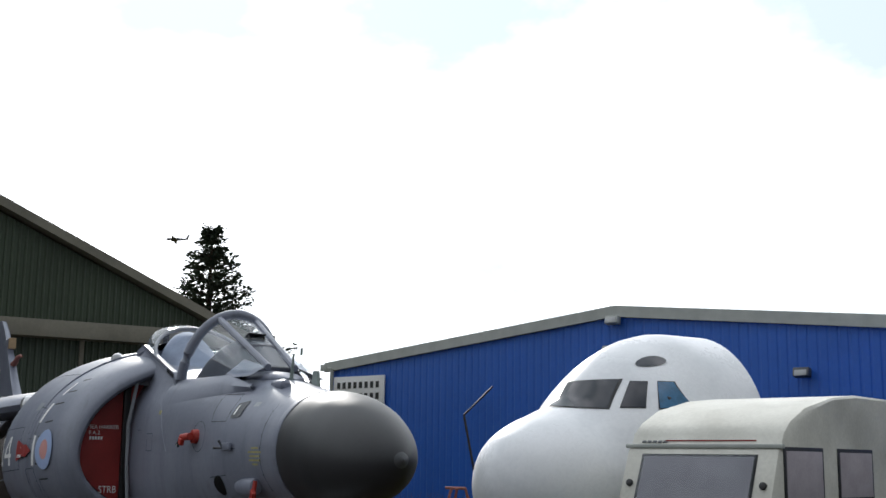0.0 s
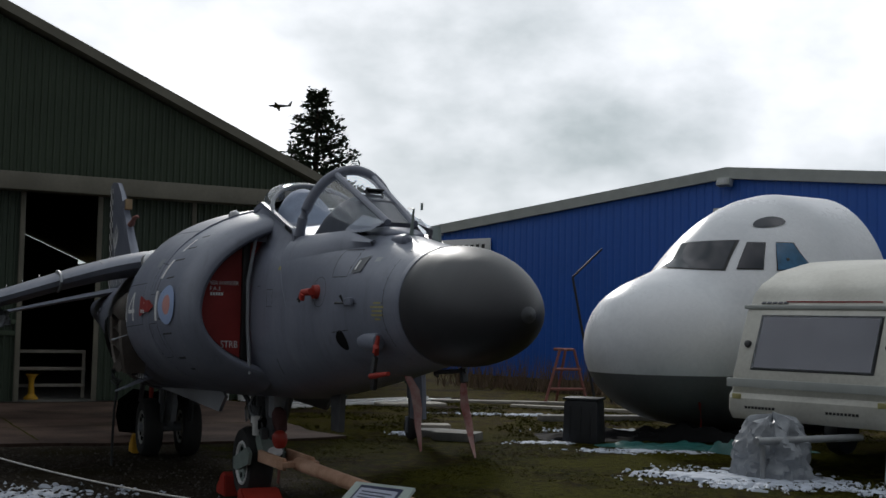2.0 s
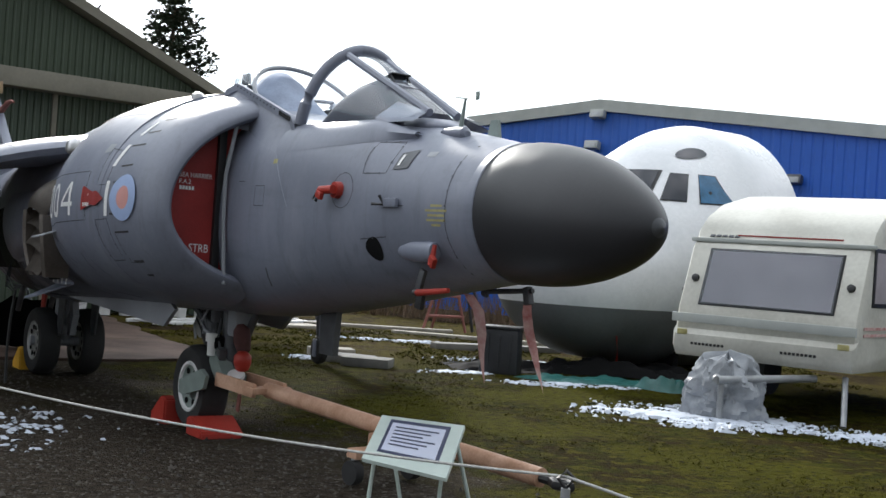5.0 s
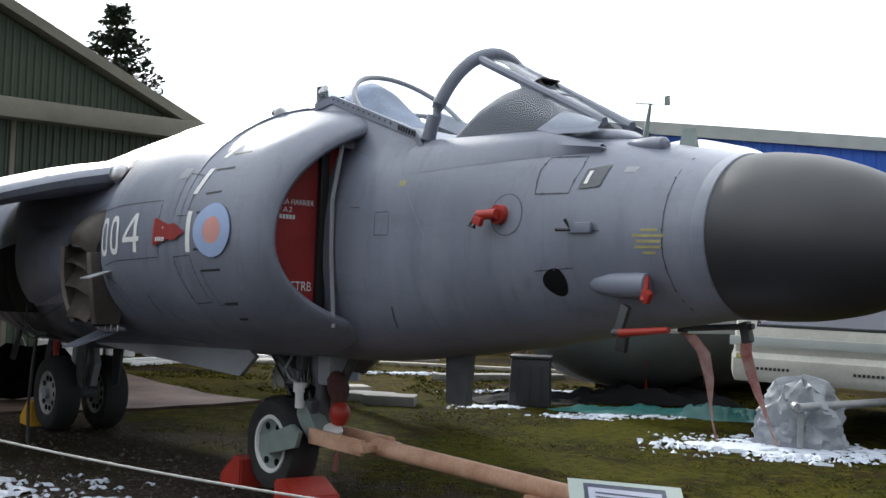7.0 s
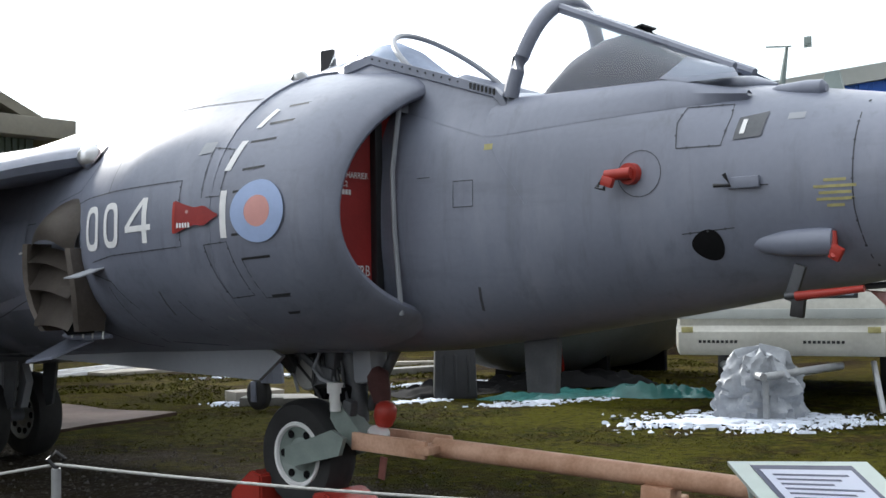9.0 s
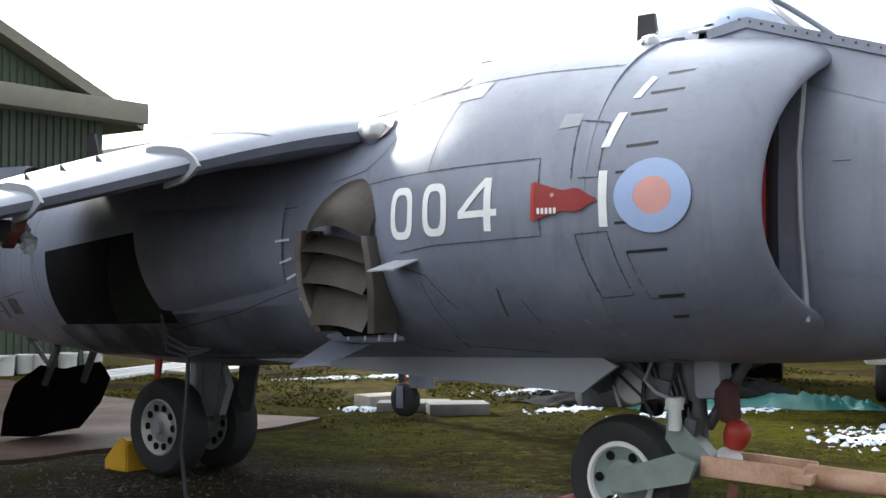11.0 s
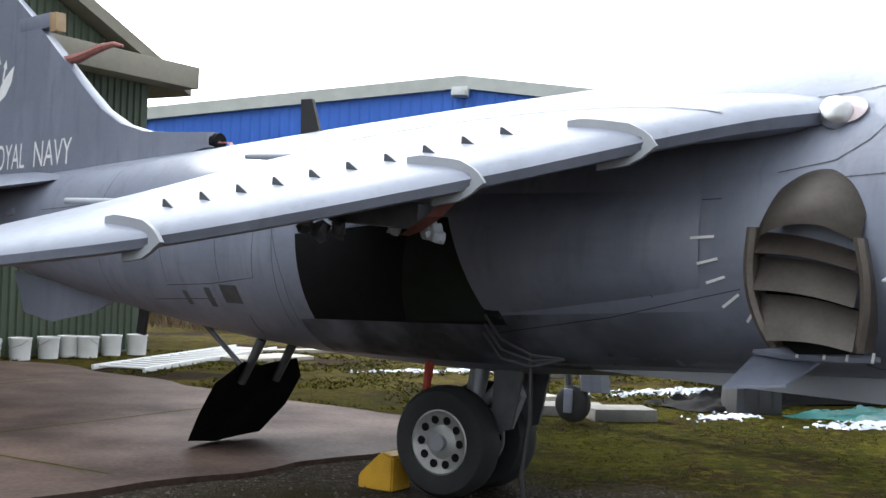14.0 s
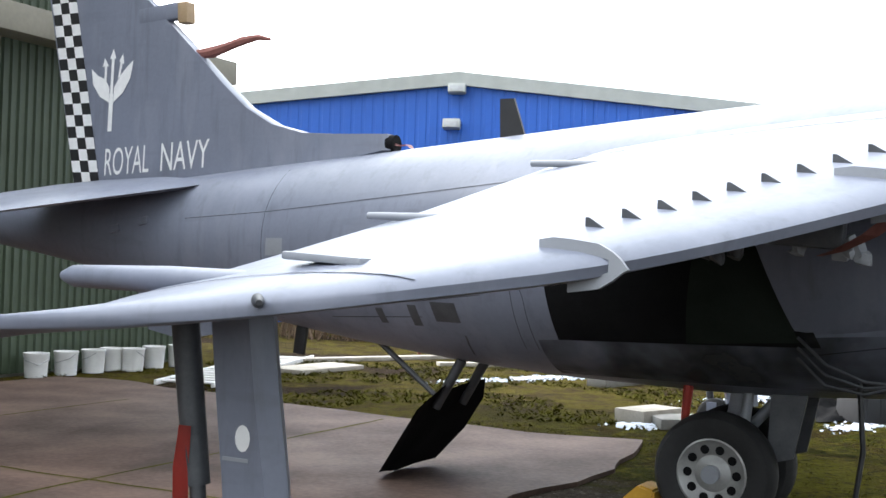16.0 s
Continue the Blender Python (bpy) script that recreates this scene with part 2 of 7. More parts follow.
BARK = material("brown_bark", (0.09, 0.065, 0.045), 0.9, scale=8, bump=0.5, bump_dist=0.02)
TWIG = material("dry_brown_scrub", (0.16, 0.105, 0.065), 0.9, scale=5, amount=0.6, bump=0)
GRASSM = material("winter_grass", (0.070, 0.064, 0.008), 0.9, dark=(0.034, 0.034, 0.005), scale=2, fine=20, bump=0, spec=0.05)
PEBBLE = material("grey_brown_pebble", (0.125, 0.112, 0.10), 0.85, dark=(0.042, 0.038, 0.034), scale=3, fine=30, bump=0.2, spec=0.1)
SKYMETAL = material("aircraft_far_paint", (0.10, 0.10, 0.11), 0.4, scale=2, bump=0)


def ground_material():
    """Gravelled tarmac near the path, moss and winter grass beyond it, with a ragged edge between them."""
    m = bpy.data.materials.new("gravel_and_moss")
    m.use_nodes = True
    nt = m.node_tree
    bsdf = nt.nodes["Principled BSDF"]
    link = nt.links.new

    def noise_node(scale, detail=5, rough=0.55):
        n = nt.nodes.new("ShaderNodeTexNoise")
        n.inputs["Scale"].default_value, n.inputs["Detail"].default_value, n.inputs["Roughness"].default_value = scale, detail, rough
        link(co.outputs["Object"], n.inputs["Vector"])
        return n

    def op(kind, a, b, c=None):
        n = nt.nodes.new("ShaderNodeMath")
        n.operation = kind
        for i, v in enumerate((a, b, c)):
            if v is None:
                continue
            if isinstance(v, (int, float)):
                n.inputs[i].default_value = v
            else:
                link(v, n.inputs[i])
        return n.outputs[0]

    def rng(v, lo, hi):
        n = nt.nodes.new("ShaderNodeMapRange")
        n.interpolation_type = "SMOOTHSTEP"
        n.inputs["From Min"].default_value, n.inputs["From Max"].default_value = lo, hi
        link(v, n.inputs["Value"])
        return n.outputs[0]

    def mixc(f, a, b):
        n = nt.nodes.new("ShaderNodeMixRGB")
        link(f, n.inputs[0])
        for i, v in ((1, a), (2, b)):
            if isinstance(v, tuple):
                n.inputs[i].default_value = (*v, 1)
            else:
                link(v, n.inputs[i])
        return n.outputs[0]

    co = nt.nodes.new("ShaderNodeTexCoord")
    sep = nt.nodes.new("ShaderNodeSeparateXYZ")
    link(co.outputs["Object"], sep.inputs[0])
    x, y = sep.outputs[0], sep.outputs[1]
    big, mid, fine, tiny = noise_node(0.55, 6), noise_node(2.6, 6), noise_node(14, 5), noise_node(70, 4)
    # edge: a line running from the main wheels past the tow bar's end, bent by noise
    edge = op("ADD", op("MULTIPLY", x, 0.80), op("MULTIPLY", y, 0.60))
    edge = op("SUBTRACT", edge, 4.75)
    edge = op("ADD", edge, op("MULTIPLY", op("SUBTRACT", big.outputs[0], 0.5), 2.2))
    edge = op("ADD", edge, op("MULTIPLY", op("SUBTRACT", mid.outputs[0], 0.5), 1.4))
    edge = op("ADD", edge, op("MULTIPLY", op("SUBTRACT", fine.outputs[0], 0.5), 0.9))
    is_moss = rng(edge, -0.25, 0.45)
    vor = nt.nodes.new("ShaderNodeTexVoronoi")
    vor.inputs["Scale"].default_value = 55
    link(co.outputs["Object"], vor.inputs["Vector"])
    gravel = mixc(rng(fine.outputs[0], 0.3, 0.7), (0.030, 0.025, 0.0195), (0.064, 0.052, 0.040))
    gravel = mixc(rng(vor.outputs["Color"], 0.72, 0.95), gravel, (0.150, 0.138, 0.126))
    gravel = mixc(rng(big.outputs[0], 0.50, 0.66), gravel, (0.036, 0.031, 0.016))
    soil = noise_node(6.0, 6, 0.65)
    moss = mixc(rng(mid.outputs[0], 0.42, 0.58), (0.022, 0.014, 0.0045), (0.024, 0.026, 0.0025))
    moss = mixc(rng(big.outputs[0], 0.47, 0.58), moss, (0.048, 0.047, 0.0035))
    moss = mixc(rng(soil.outputs[0], 0.50, 0.62), moss, (0.062, 0.056, 0.006))
    moss = mixc(rng(fine.outputs[0], 0.50, 0.66), moss, (0.013, 0.011, 0.004))
    moss = mixc(rng(tiny.outputs[0], 0.56, 0.70), moss, (0.075, 0.066, 0.014))
    far = rng(op("ADD", y, op("MULTIPLY", mid.outputs[0], 3.0)), 17.0, 21.0)
    dry = mixc(rng(mid.outputs[0], 0.42, 0.60), (0.074, 0.058, 0.012), (0.036, 0.024, 0.012))
    dry = mixc(rng(soil.outputs[0], 0.46, 0.60), dry, (0.058, 0.052, 0.007))
    dry = mixc(rng(big.outputs[0], 0.5, 0.60), dry, (0.022, 0.014, 0.010))
    dry = mixc(rng(fine.outputs[0], 0.54, 0.68), dry, (0.016, 0.012, 0.006))
    dry = mixc(rng(tiny.outputs[0], 0.56, 0.70), dry, (0.105, 0.085, 0.032))
    moss = mixc(far, moss, dry)
    link(mixc(is_moss, gravel, moss), bsdf.inputs["Base Color"])
    bsdf.inputs["Roughness"].default_value = 0.92
    bsdf.inputs["Specular IOR Level"].default_value = 0.02
    h = op("ADD", op("MULTIPLY", tiny.outputs[0], 0.5), op("MULTIPLY", vor.outputs["Distance"], -0.6))
    h = op("ADD", h, fine.outputs[0])
    bp = nt.nodes.new("ShaderNodeBump")
    bp.inputs["Strength"].default_value, bp.inputs["Distance"].default_value = 0.9, 0.04
    link(h, bp.inputs["Height"])
    link(bp.outputs[0], bsdf.inputs["Normal"])
    return m


GROUND = ground_material()
CONCRETE = material("reddish_wet_concrete", (0.125, 0.081, 0.063), 0.72, dark=(0.046, 0.030, 0.024), scale=1.1, fine=25, bump=0.25, bump_dist=0.01, spread=0.15, spec=0.2)


# ---- building helpers ----
def part(name, bm, mat, parent=None, label="", smooth=True):
    """Link a bmesh as one mesh object under a thing or a part."""
    me = bpy.data.meshes.new(name)
    bm.to_mesh(me)
    bm.free()
    if smooth:
        me.polygons.foreach_set("use_smooth", [True] * len(me.polygons))
        me.set_sharp_from_angle(angle=radians(38))
    for m_ in (mat if isinstance(mat, (list, tuple)) else [mat]):
        me.materials.append(m_)
    ob = new(name, me)
    if parent is not None:
        ob.parent = parent
    if label:
        ob["label"] = label
    return ob


def thing(name, m, label, category, group="", kind=""):
    ob = new(name)
    ob.empty_display_size = 0.2
    ob.matrix_world = m
    return tagged(ob, label, category, group, kind)


def box(bm, size, m=Matrix(), bevel=0.0):
    r = bmesh.ops.create_cube(bm, size=1.0)
    vs = r["verts"]
    bmesh.ops.scale(bm, vec=size, verts=vs)
    if bevel:
        es = list({e for v in vs for e in v.link_edges})
        o = bmesh.ops.bevel(bm, geom=es, offset=bevel, segments=2, affect="EDGES", profile=0.6)
        vs = list({v for f in o["faces"] for v in f.verts} | {v for v in vs if v.is_valid})
    bmesh.ops.transform(bm, matrix=m, verts=vs)
    return bm


def span_box(bm, lo, hi, bevel=0.0):
    size = [hi[i] - lo[i] for i in range(3)]
    return box(bm, size, Matrix.Translation([(hi[i] + lo[i]) / 2 for i in range(3)]), bevel)


def rod(bm, a, b, r1, r2=None, seg=12, caps=True):
    a, b = Vector(a), Vector(b)
    d = b - a
    r = bmesh.ops.create_cone(bm, cap_ends=caps, segments=seg, radius1=r1, radius2=r1 if r2 is None else r2, depth=d.length)
    m = Matrix.Translation((a + b) / 2) @ d.to_track_quat("Z", "Y").to_matrix().to_4x4()
    bmesh.ops.transform(bm, matrix=m, verts=r["verts"])
    return bm


def tube(bm, pts, radius, seg=8):
    """A round tube along points; radius is one number or one for each point."""
    pts = [Vector(p) for p in pts]
    rr = radius if isinstance(radius, (list, tuple)) else [radius] * len(pts)
    rings = []
    up = Vector((0, 0, 1))
    for i, p in enumerate(pts):
        d = (pts[min(i + 1, len(pts) - 1)] - pts[max(i - 1, 0)]).normalized()
        s = d.cross(up if abs(d.z) < 0.95 else Vector((1, 0, 0))).normalized()
        t = s.cross(d)
        rings.append([bm.verts.new(p + (s * math.cos(k * 2 * math.pi / seg) + t * math.sin(k * 2 * math.pi / seg)) * rr[i]) for k in range(seg)])
    skin(bm, rings)
    bm.faces.new(rings[0][::-1])
    bm.faces.new(rings[-1])
    return bm


def skin(bm, rings, closed=True):
    n = len(rings[0])
    for a, b in zip(rings, rings[1:]):
        for k in range(n if closed else n - 1):
            bm.faces.new((a[k], a[(k + 1) % n], b[(k + 1) % n], b[k]))


def lathe(bm, profile, m=Matrix(), seg=28, caps=True):
    """Turn (radius, height) pairs round z."""
    rings = [[bm.verts.new(m @ Vector((r * math.cos(2 * math.pi * k / seg), r * math.sin(2 * math.pi * k / seg), h))) for k in range(seg)] for r, h in profile]
    skin(bm, rings)
    if caps and profile[0][0] > 1e-4:
        bm.faces.new(rings[0][::-1])
    if caps and profile[-1][0] > 1e-4:
        bm.faces.new(rings[-1])
    return bm


def plate(bm, outline, thick, m=Matrix()):
    """A flat plate from an outline in x, y, with thickness along z, centred."""
    lo = [bm.verts.new(m @ Vector((x, y, -thick / 2))) for x, y in outline]
    hi = [bm.verts.new(m @ Vector((x, y, thick / 2))) for x, y in outline]
    bm.faces.new(lo[::-1])
    bm.faces.new(hi)
    n = len(outline)
    for k in range(n):
        bm.faces.new((lo[k], lo[(k + 1) % n], hi[(k + 1) % n], hi[k]))
    return bm


def fix(bm):
    bmesh.ops.recalc_face_normals(bm, faces=bm.faces[:])
    return bm


def lerp_rows(rows, x):
    """Smooth interpolation of table rows that are sorted by their first number."""
    xs = [r[0] for r in rows]
    if xs[0] > xs[-1]:
        rows, xs = rows[::-1], xs[::-1]
    if x <= xs[0]:
        return rows[0][1:]
    if x >= xs[-1]:
        return rows[-1][1:]
    i = next(k for k in range(len(xs) - 1) if xs[k] <= x <= xs[k + 1])
    h = xs[i + 1] - xs[i]
    t = (x - xs[i]) / h
    out = []
    for c in range(1, len(rows[0])):
        def slope(k):
            if k == 0 or k == len(xs) - 1:
                j = min(k, len(xs) - 2)
                return (rows[j + 1][c] - rows[j][c]) / (xs[j + 1] - xs[j])
            d0 = (rows[k][c] - rows[k - 1][c]) / (xs[k] - xs[k - 1])
            d1 = (rows[k + 1][c] - rows[k][c]) / (xs[k + 1] - xs[k])
            return 0.0 if d0 * d1 <= 0 else 2 * d0 * d1 / (d0 + d1)
        a, b, m0, m1 = rows[i][c], rows[i + 1][c], slope(i) * h, slope(i + 1) * h
        out.append((2 * t**3 - 3 * t**2 + 1) * a + (t**3 - 2 * t**2 + t) * m0 + (-2 * t**3 + 3 * t**2) * b + (t**3 - t**2) * m1)
    return out


def text_mesh(body, size, spacing=1.0):
    """Built-in letters as a flat mesh in x, y, its baseline at y = 0."""
    cu = bpy.data.curves.new("lettering", "FONT")
    cu.body, cu.size, cu.space_character, cu.resolution_u = body, size, spacing, 4
    ob = bpy.data.objects.new("lettering", cu)
    scene.collection.objects.link(ob)
    dg = bpy.context.evaluated_depsgraph_get()
    me = bpy.data.meshes.new_from_object(ob.evaluated_get(dg))
    bpy.data.objects.remove(ob)
    bpy.data.curves.remove(cu)
    bm = bmesh.new()
    bm.from_mesh(me)
    bpy.data.meshes.remove(me)
    return bm


def steps(a, b, n):
    return [a + (b - a) * i / n for i in range(n + 1)]


# ---- ground, apron ----
def make_ground():
    bm = bmesh.new()
    n, ext = 60, 40.0
    xs = sorted([-2500, -600, -150, -70] + [-ext + 2 * ext * i / n for i in range(n + 1)] + [70, 150, 600, 2500])
    ys = sorted([-2500, -600, -150, -50] + [-20 + 70 * i / n for i in range(n + 1)] + [80, 150, 600, 2500])
    vs = [[bm.verts.new((x, y, 0.03 * (noise.noise((x * 0.35, y * 0.35, 0)) - 0.25) if abs(x) < 41 and -21 < y < 51 else -0.02)) for x in xs] for y in ys]
    for a, b in zip(vs, vs[1:]):
        for k in range(len(xs) - 1):
            bm.faces.new((a[k], a[k + 1], b[k + 1], b[k]))
    return tagged(part("ground", bm, GROUND), "gravelled tarmac giving way to mossy winter grass", "ground", kind="structure")


make_ground()


def make_apron():
    """Old concrete hardstanding in front of the hangar, edge broken by moss."""
    corners = [(-3.15, 15.9), (-4.2, 14.75), (-6.4, 13.7), (-9.0, 12.6), (-16, 9.5), (-26, 6), (-30, 14), (-16.5, 15.2), (-6.75, 21.9), (-6.35, 21.6), (-5.6, 20.15), (-5.1, 18.9), (-3.8, 16.57)]
    pts = []
    for i, a in enumerate(corners):
        b = corners[(i + 1) % len(corners)]
        for k in range(8):
            t = k / 8
            p = Vector((a[0] + (b[0] - a[0]) * t, a[1] + (b[1] - a[1]) * t, 0))
            pts.append(p + Vector((noise.noise(p * 1.3), noise.noise(p * 1.3 + Vector((7, 0, 0))), 0)) * 0.16)
    bm = bmesh.new()
    lo = [bm.verts.new((p.x, p.y, -0.06)) for p in pts]
    hi = [bm.verts.new((p.x, p.y, 0.032)) for p in pts]
    bm.faces.new(hi)
    for k in range(len(pts)):
        bm.faces.new((lo[k], lo[(k + 1) % len(pts)], hi[(k + 1) % len(pts)], hi[k]))
    fix(bm)
    slab_ob = part("pavement", bm, CONCRETE, smooth=False)
    ax, ay = Vector((math.cos(radians(36)), math.sin(radians(36)), 0)), Vector((-math.sin(radians(36)), math.cos(radians(36)), 0))
    for base, dirv, ln in [(Vector((-9.2, 12.9, 0)) + ax * 0, ay, 7.0), (Vector((-6.6, 14.0, 0)), ay, 8.0), (Vector((-13.0, 12.0, 0)), ay, 4.0), (Vector((-10.5, 13.4, 0)), ax, 7.2), (Vector((-12.5, 15.2, 0)), ax, 7.4)]:
        b2 = bmesh.new()
        prev = None
        for t in steps(0, ln, int(ln / 0.25)):
            p = base + dirv * t + Vector((noise.noise(Vector((t * 2, 3, base.x))), noise.noise(Vector((t * 2, 8, base.y))), 0)) * 0.03
            nv_ = Vector((-dirv.y, dirv.x, 0)) * (0.014 + 0.008 * noise.noise(Vector((t * 5, 1, 0))))
            pair = [b2.verts.new((p.x - nv_.x, p.y - nv_.y, 0.0345)), b2.verts.new((p.x + nv_.x, p.y + nv_.y, 0.0345))]
            if prev:
                b2.faces.new((prev[0], prev[1], pair[1], pair[0]))
            prev = pair
        part("slab_joint", fix(b2), GRASSM, slab_ob)
    return tagged(slab_ob, "worn reddish concrete apron before the hangar doors", "apron", kind="structure")


make_apron()

# ---- the fighter: local x forward from the nose wheel axle, y to port, z up ----
HARRIER_AT = pose(-2.477, 10.399, 0, 0, 0, -56.5)
jet = thing("jump_jet_fighter", HARRIER_AT, "sea-grey naval jump jet fighter with black radome parked on moss", "aircraft")

#        x     top   bottom half  widest exponents above, below
FORE = [(3.56, 2.085, 1.335, 0.372, 1.71, 2.0, 2.0), (3.0, 2.185, 1.245, 0.445, 1.70, 2.0, 2.1), (2.6, 2.24, 1.175, 0.485, 1.69, 2.4, 2.2),
        (2.0, 2.27, 1.08, 0.53, 1.67, 3.0, 2.3), (1.5, 2.32, 1.01, 0.56, 1.64, 3.1, 2.4), (0.9, 2.44, 0.945, 0.60, 1.62, 2.5, 2.4), (0.3, 2.57, 0.92, 0.66, 1.62, 2.0, 2.4)]
MAIN = [(0.36, 2.585, 0.925, 1.235, 1.66, 2.0, 2.3), (-0.3, 2.605, 0.895, 1.30, 1.66, 2.0, 2.2), (-0.72, 2.60, 0.88, 1.245, 1.63, 2.0, 2.3), (-1.1, 2.585, 0.87, 1.12, 1.60, 2.0, 2.5),
        (-1.9, 2.525, 0.83, 1.05, 1.55, 2.0, 2.6), (-2.7, 2.455, 0.775, 0.97, 1.50, 2.0, 2.6), (-3.4, 2.40, 0.74, 0.93, 1.48, 2.0, 2.4),
        (-4.4, 2.315, 0.755, 0.83, 1.48, 2.0, 2.2), (-5.2, 2.245, 0.80, 0.70, 1.50, 1.9, 2.1), (-6.0, 2.175, 0.88, 0.56, 1.53, 1.9, 2.0),
        (-7.0, 2.09, 1.02, 0.43, 1.57, 2.0, 2.0), (-8.0, 2.00, 1.20, 0.34, 1.62, 2.0, 2.0), (-9.0, 1.93, 1.38, 0.26, 1.68, 2.0, 2.0), (-9.85, 1.88, 1.50, 0.19, 1.70, 2.0, 2.0)]
COWL = [(0.30, 2.57, 0.925, 1.248, 1.66, 2.0, 2.3), (0.6, 2.56, 0.925, 1.175, 1.67, 2.0, 2.3), (0.80, 2.53, 0.95, 1.145, 1.68, 2.0, 2.2), (0.93, 2.49, 1.00, 1.105, 1.68, 2.0, 2.2), (1.01, 2.455, 1.055, 1.065, 1.68, 2.0, 2.2), (1.05, 2.43, 1.09, 1.035, 1.68, 2.0, 2.2)]


def section_point(row, a):
    """Point of a section at angle a: 0 at the top, pi at the bottom, starboard negative."""
    zt, zb, w, zm, nu, nl = row
    s, c = math.sin(a), math.cos(a)
    n = nu if c >= 0 else nl
    y = -w * math.copysign(abs(s) ** (2 / n), s)
    z = zm + (zt - zm if c >= 0 else zm - zb) * math.copysign(abs(c) ** (2 / n), c)
    return y, z


def half_width(rows, x, z):
    zt, zb, w, zm, nu, nl = lerp_rows(rows, x)
    r, n = ((z - zm) / (zt - zm), nu) if z > zm else ((zm - z) / (zm - zb), nl)
    return w * max(0.0, 1 - min(1.0, r) ** n) ** (1 / n)


def skin_y(x, z):
    """Half width of the whole body's skin at a station and height."""
    w = 0.0
    if x >= 0.3:
        w = half_width(FORE, x, z)
    if 0.3 <= x <= 1.05:
        w = max(w, half_width(COWL, x, z))
    if x <= 0.36:
        w = max(w, half_width(MAIN, x, z))
    return w


def loft(rows, xs, seg=56):
    bm = bmesh.new()
    rings = []
    for x in xs:
        row = lerp_rows(rows, x)
        rings.append([bm.verts.new((x, *section_point(row, 2 * math.pi * k / seg))) for k in range(seg)])
    skin(bm, rings)
    bm.faces.new(rings[0])
    bm.faces.new(rings[-1][::-1])
    return fix(bm)


part("forward_fuselage", loft(FORE, steps(3.56, 0.3, 30)), GREY, jet)
part("main_fuselage", loft(MAIN, steps(0.36, -1.9, 30)[:-1] + steps(-1.9, -9.85, 50)), GREY, jet)

# radome: a pointed ogive, drooping a little, with its joint ring
bm = bmesh.new()
prof = [(0.0, 0.372, 1.71), (0.14, 0.376, 1.709), (0.35, 0.364, 1.703), (0.58, 0.325, 1.693), (0.78, 0.265, 1.68), (0.94, 0.195, 1.668), (1.05, 0.125, 1.660), (1.11, 0.066, 1.657), (1.135, 0.03, 1.656), (1.145, 0.006, 1.655)]
fine_prof = [(u, *lerp_rows([(p[0], p[1], p[2]) for p in prof], u)) for u in steps(0, 1.145, 40)]
rings = [[bm.verts.new((3.60 + u * 0.88, -r * math.sin(k * 2 * math.pi / 48), zc + r * math.cos(k * 2 * math.pi / 48))) for k in range(48)] for u, r, zc in fine_prof]
skin(bm, rings)
bm.faces.new(rings[0])
bm.faces.new(rings[-1][::-1])
part("radome", fix(bm), RADOME, jet, "satin black-grey pointed radome")
bm = bmesh.new()
tipr = [[bm.verts.new((4.529 + u, -r * math.sin(k * 2 * math.pi / 20), 1.656 + r * math.cos(k * 2 * math.pi / 20))) for k in range(20)] for u, r in ((0.0, 0.097), (0.04, 0.068), (0.075, 0.03), (0.085, 0.004))]
skin(bm, tipr)
part("nose_cap", fix(bm), GREY_DARK, jet)
for xr, wd in ((3.585, 0.035),):
    bm = bmesh.new()
    rr = [[bm.verts.new((xr + u, -r * math.sin(k * 2 * math.pi / 48), 1.71 + r * math.cos(k * 2 * math.pi / 48))) for k in range(48)] for u, r in ((-0.04, 0.374), (-0.035, 0.379), (0.03, 0.379), (0.035, 0.374))]
    skin(bm, rr)
    part("radome_ring", fix(bm), GREY, jet)


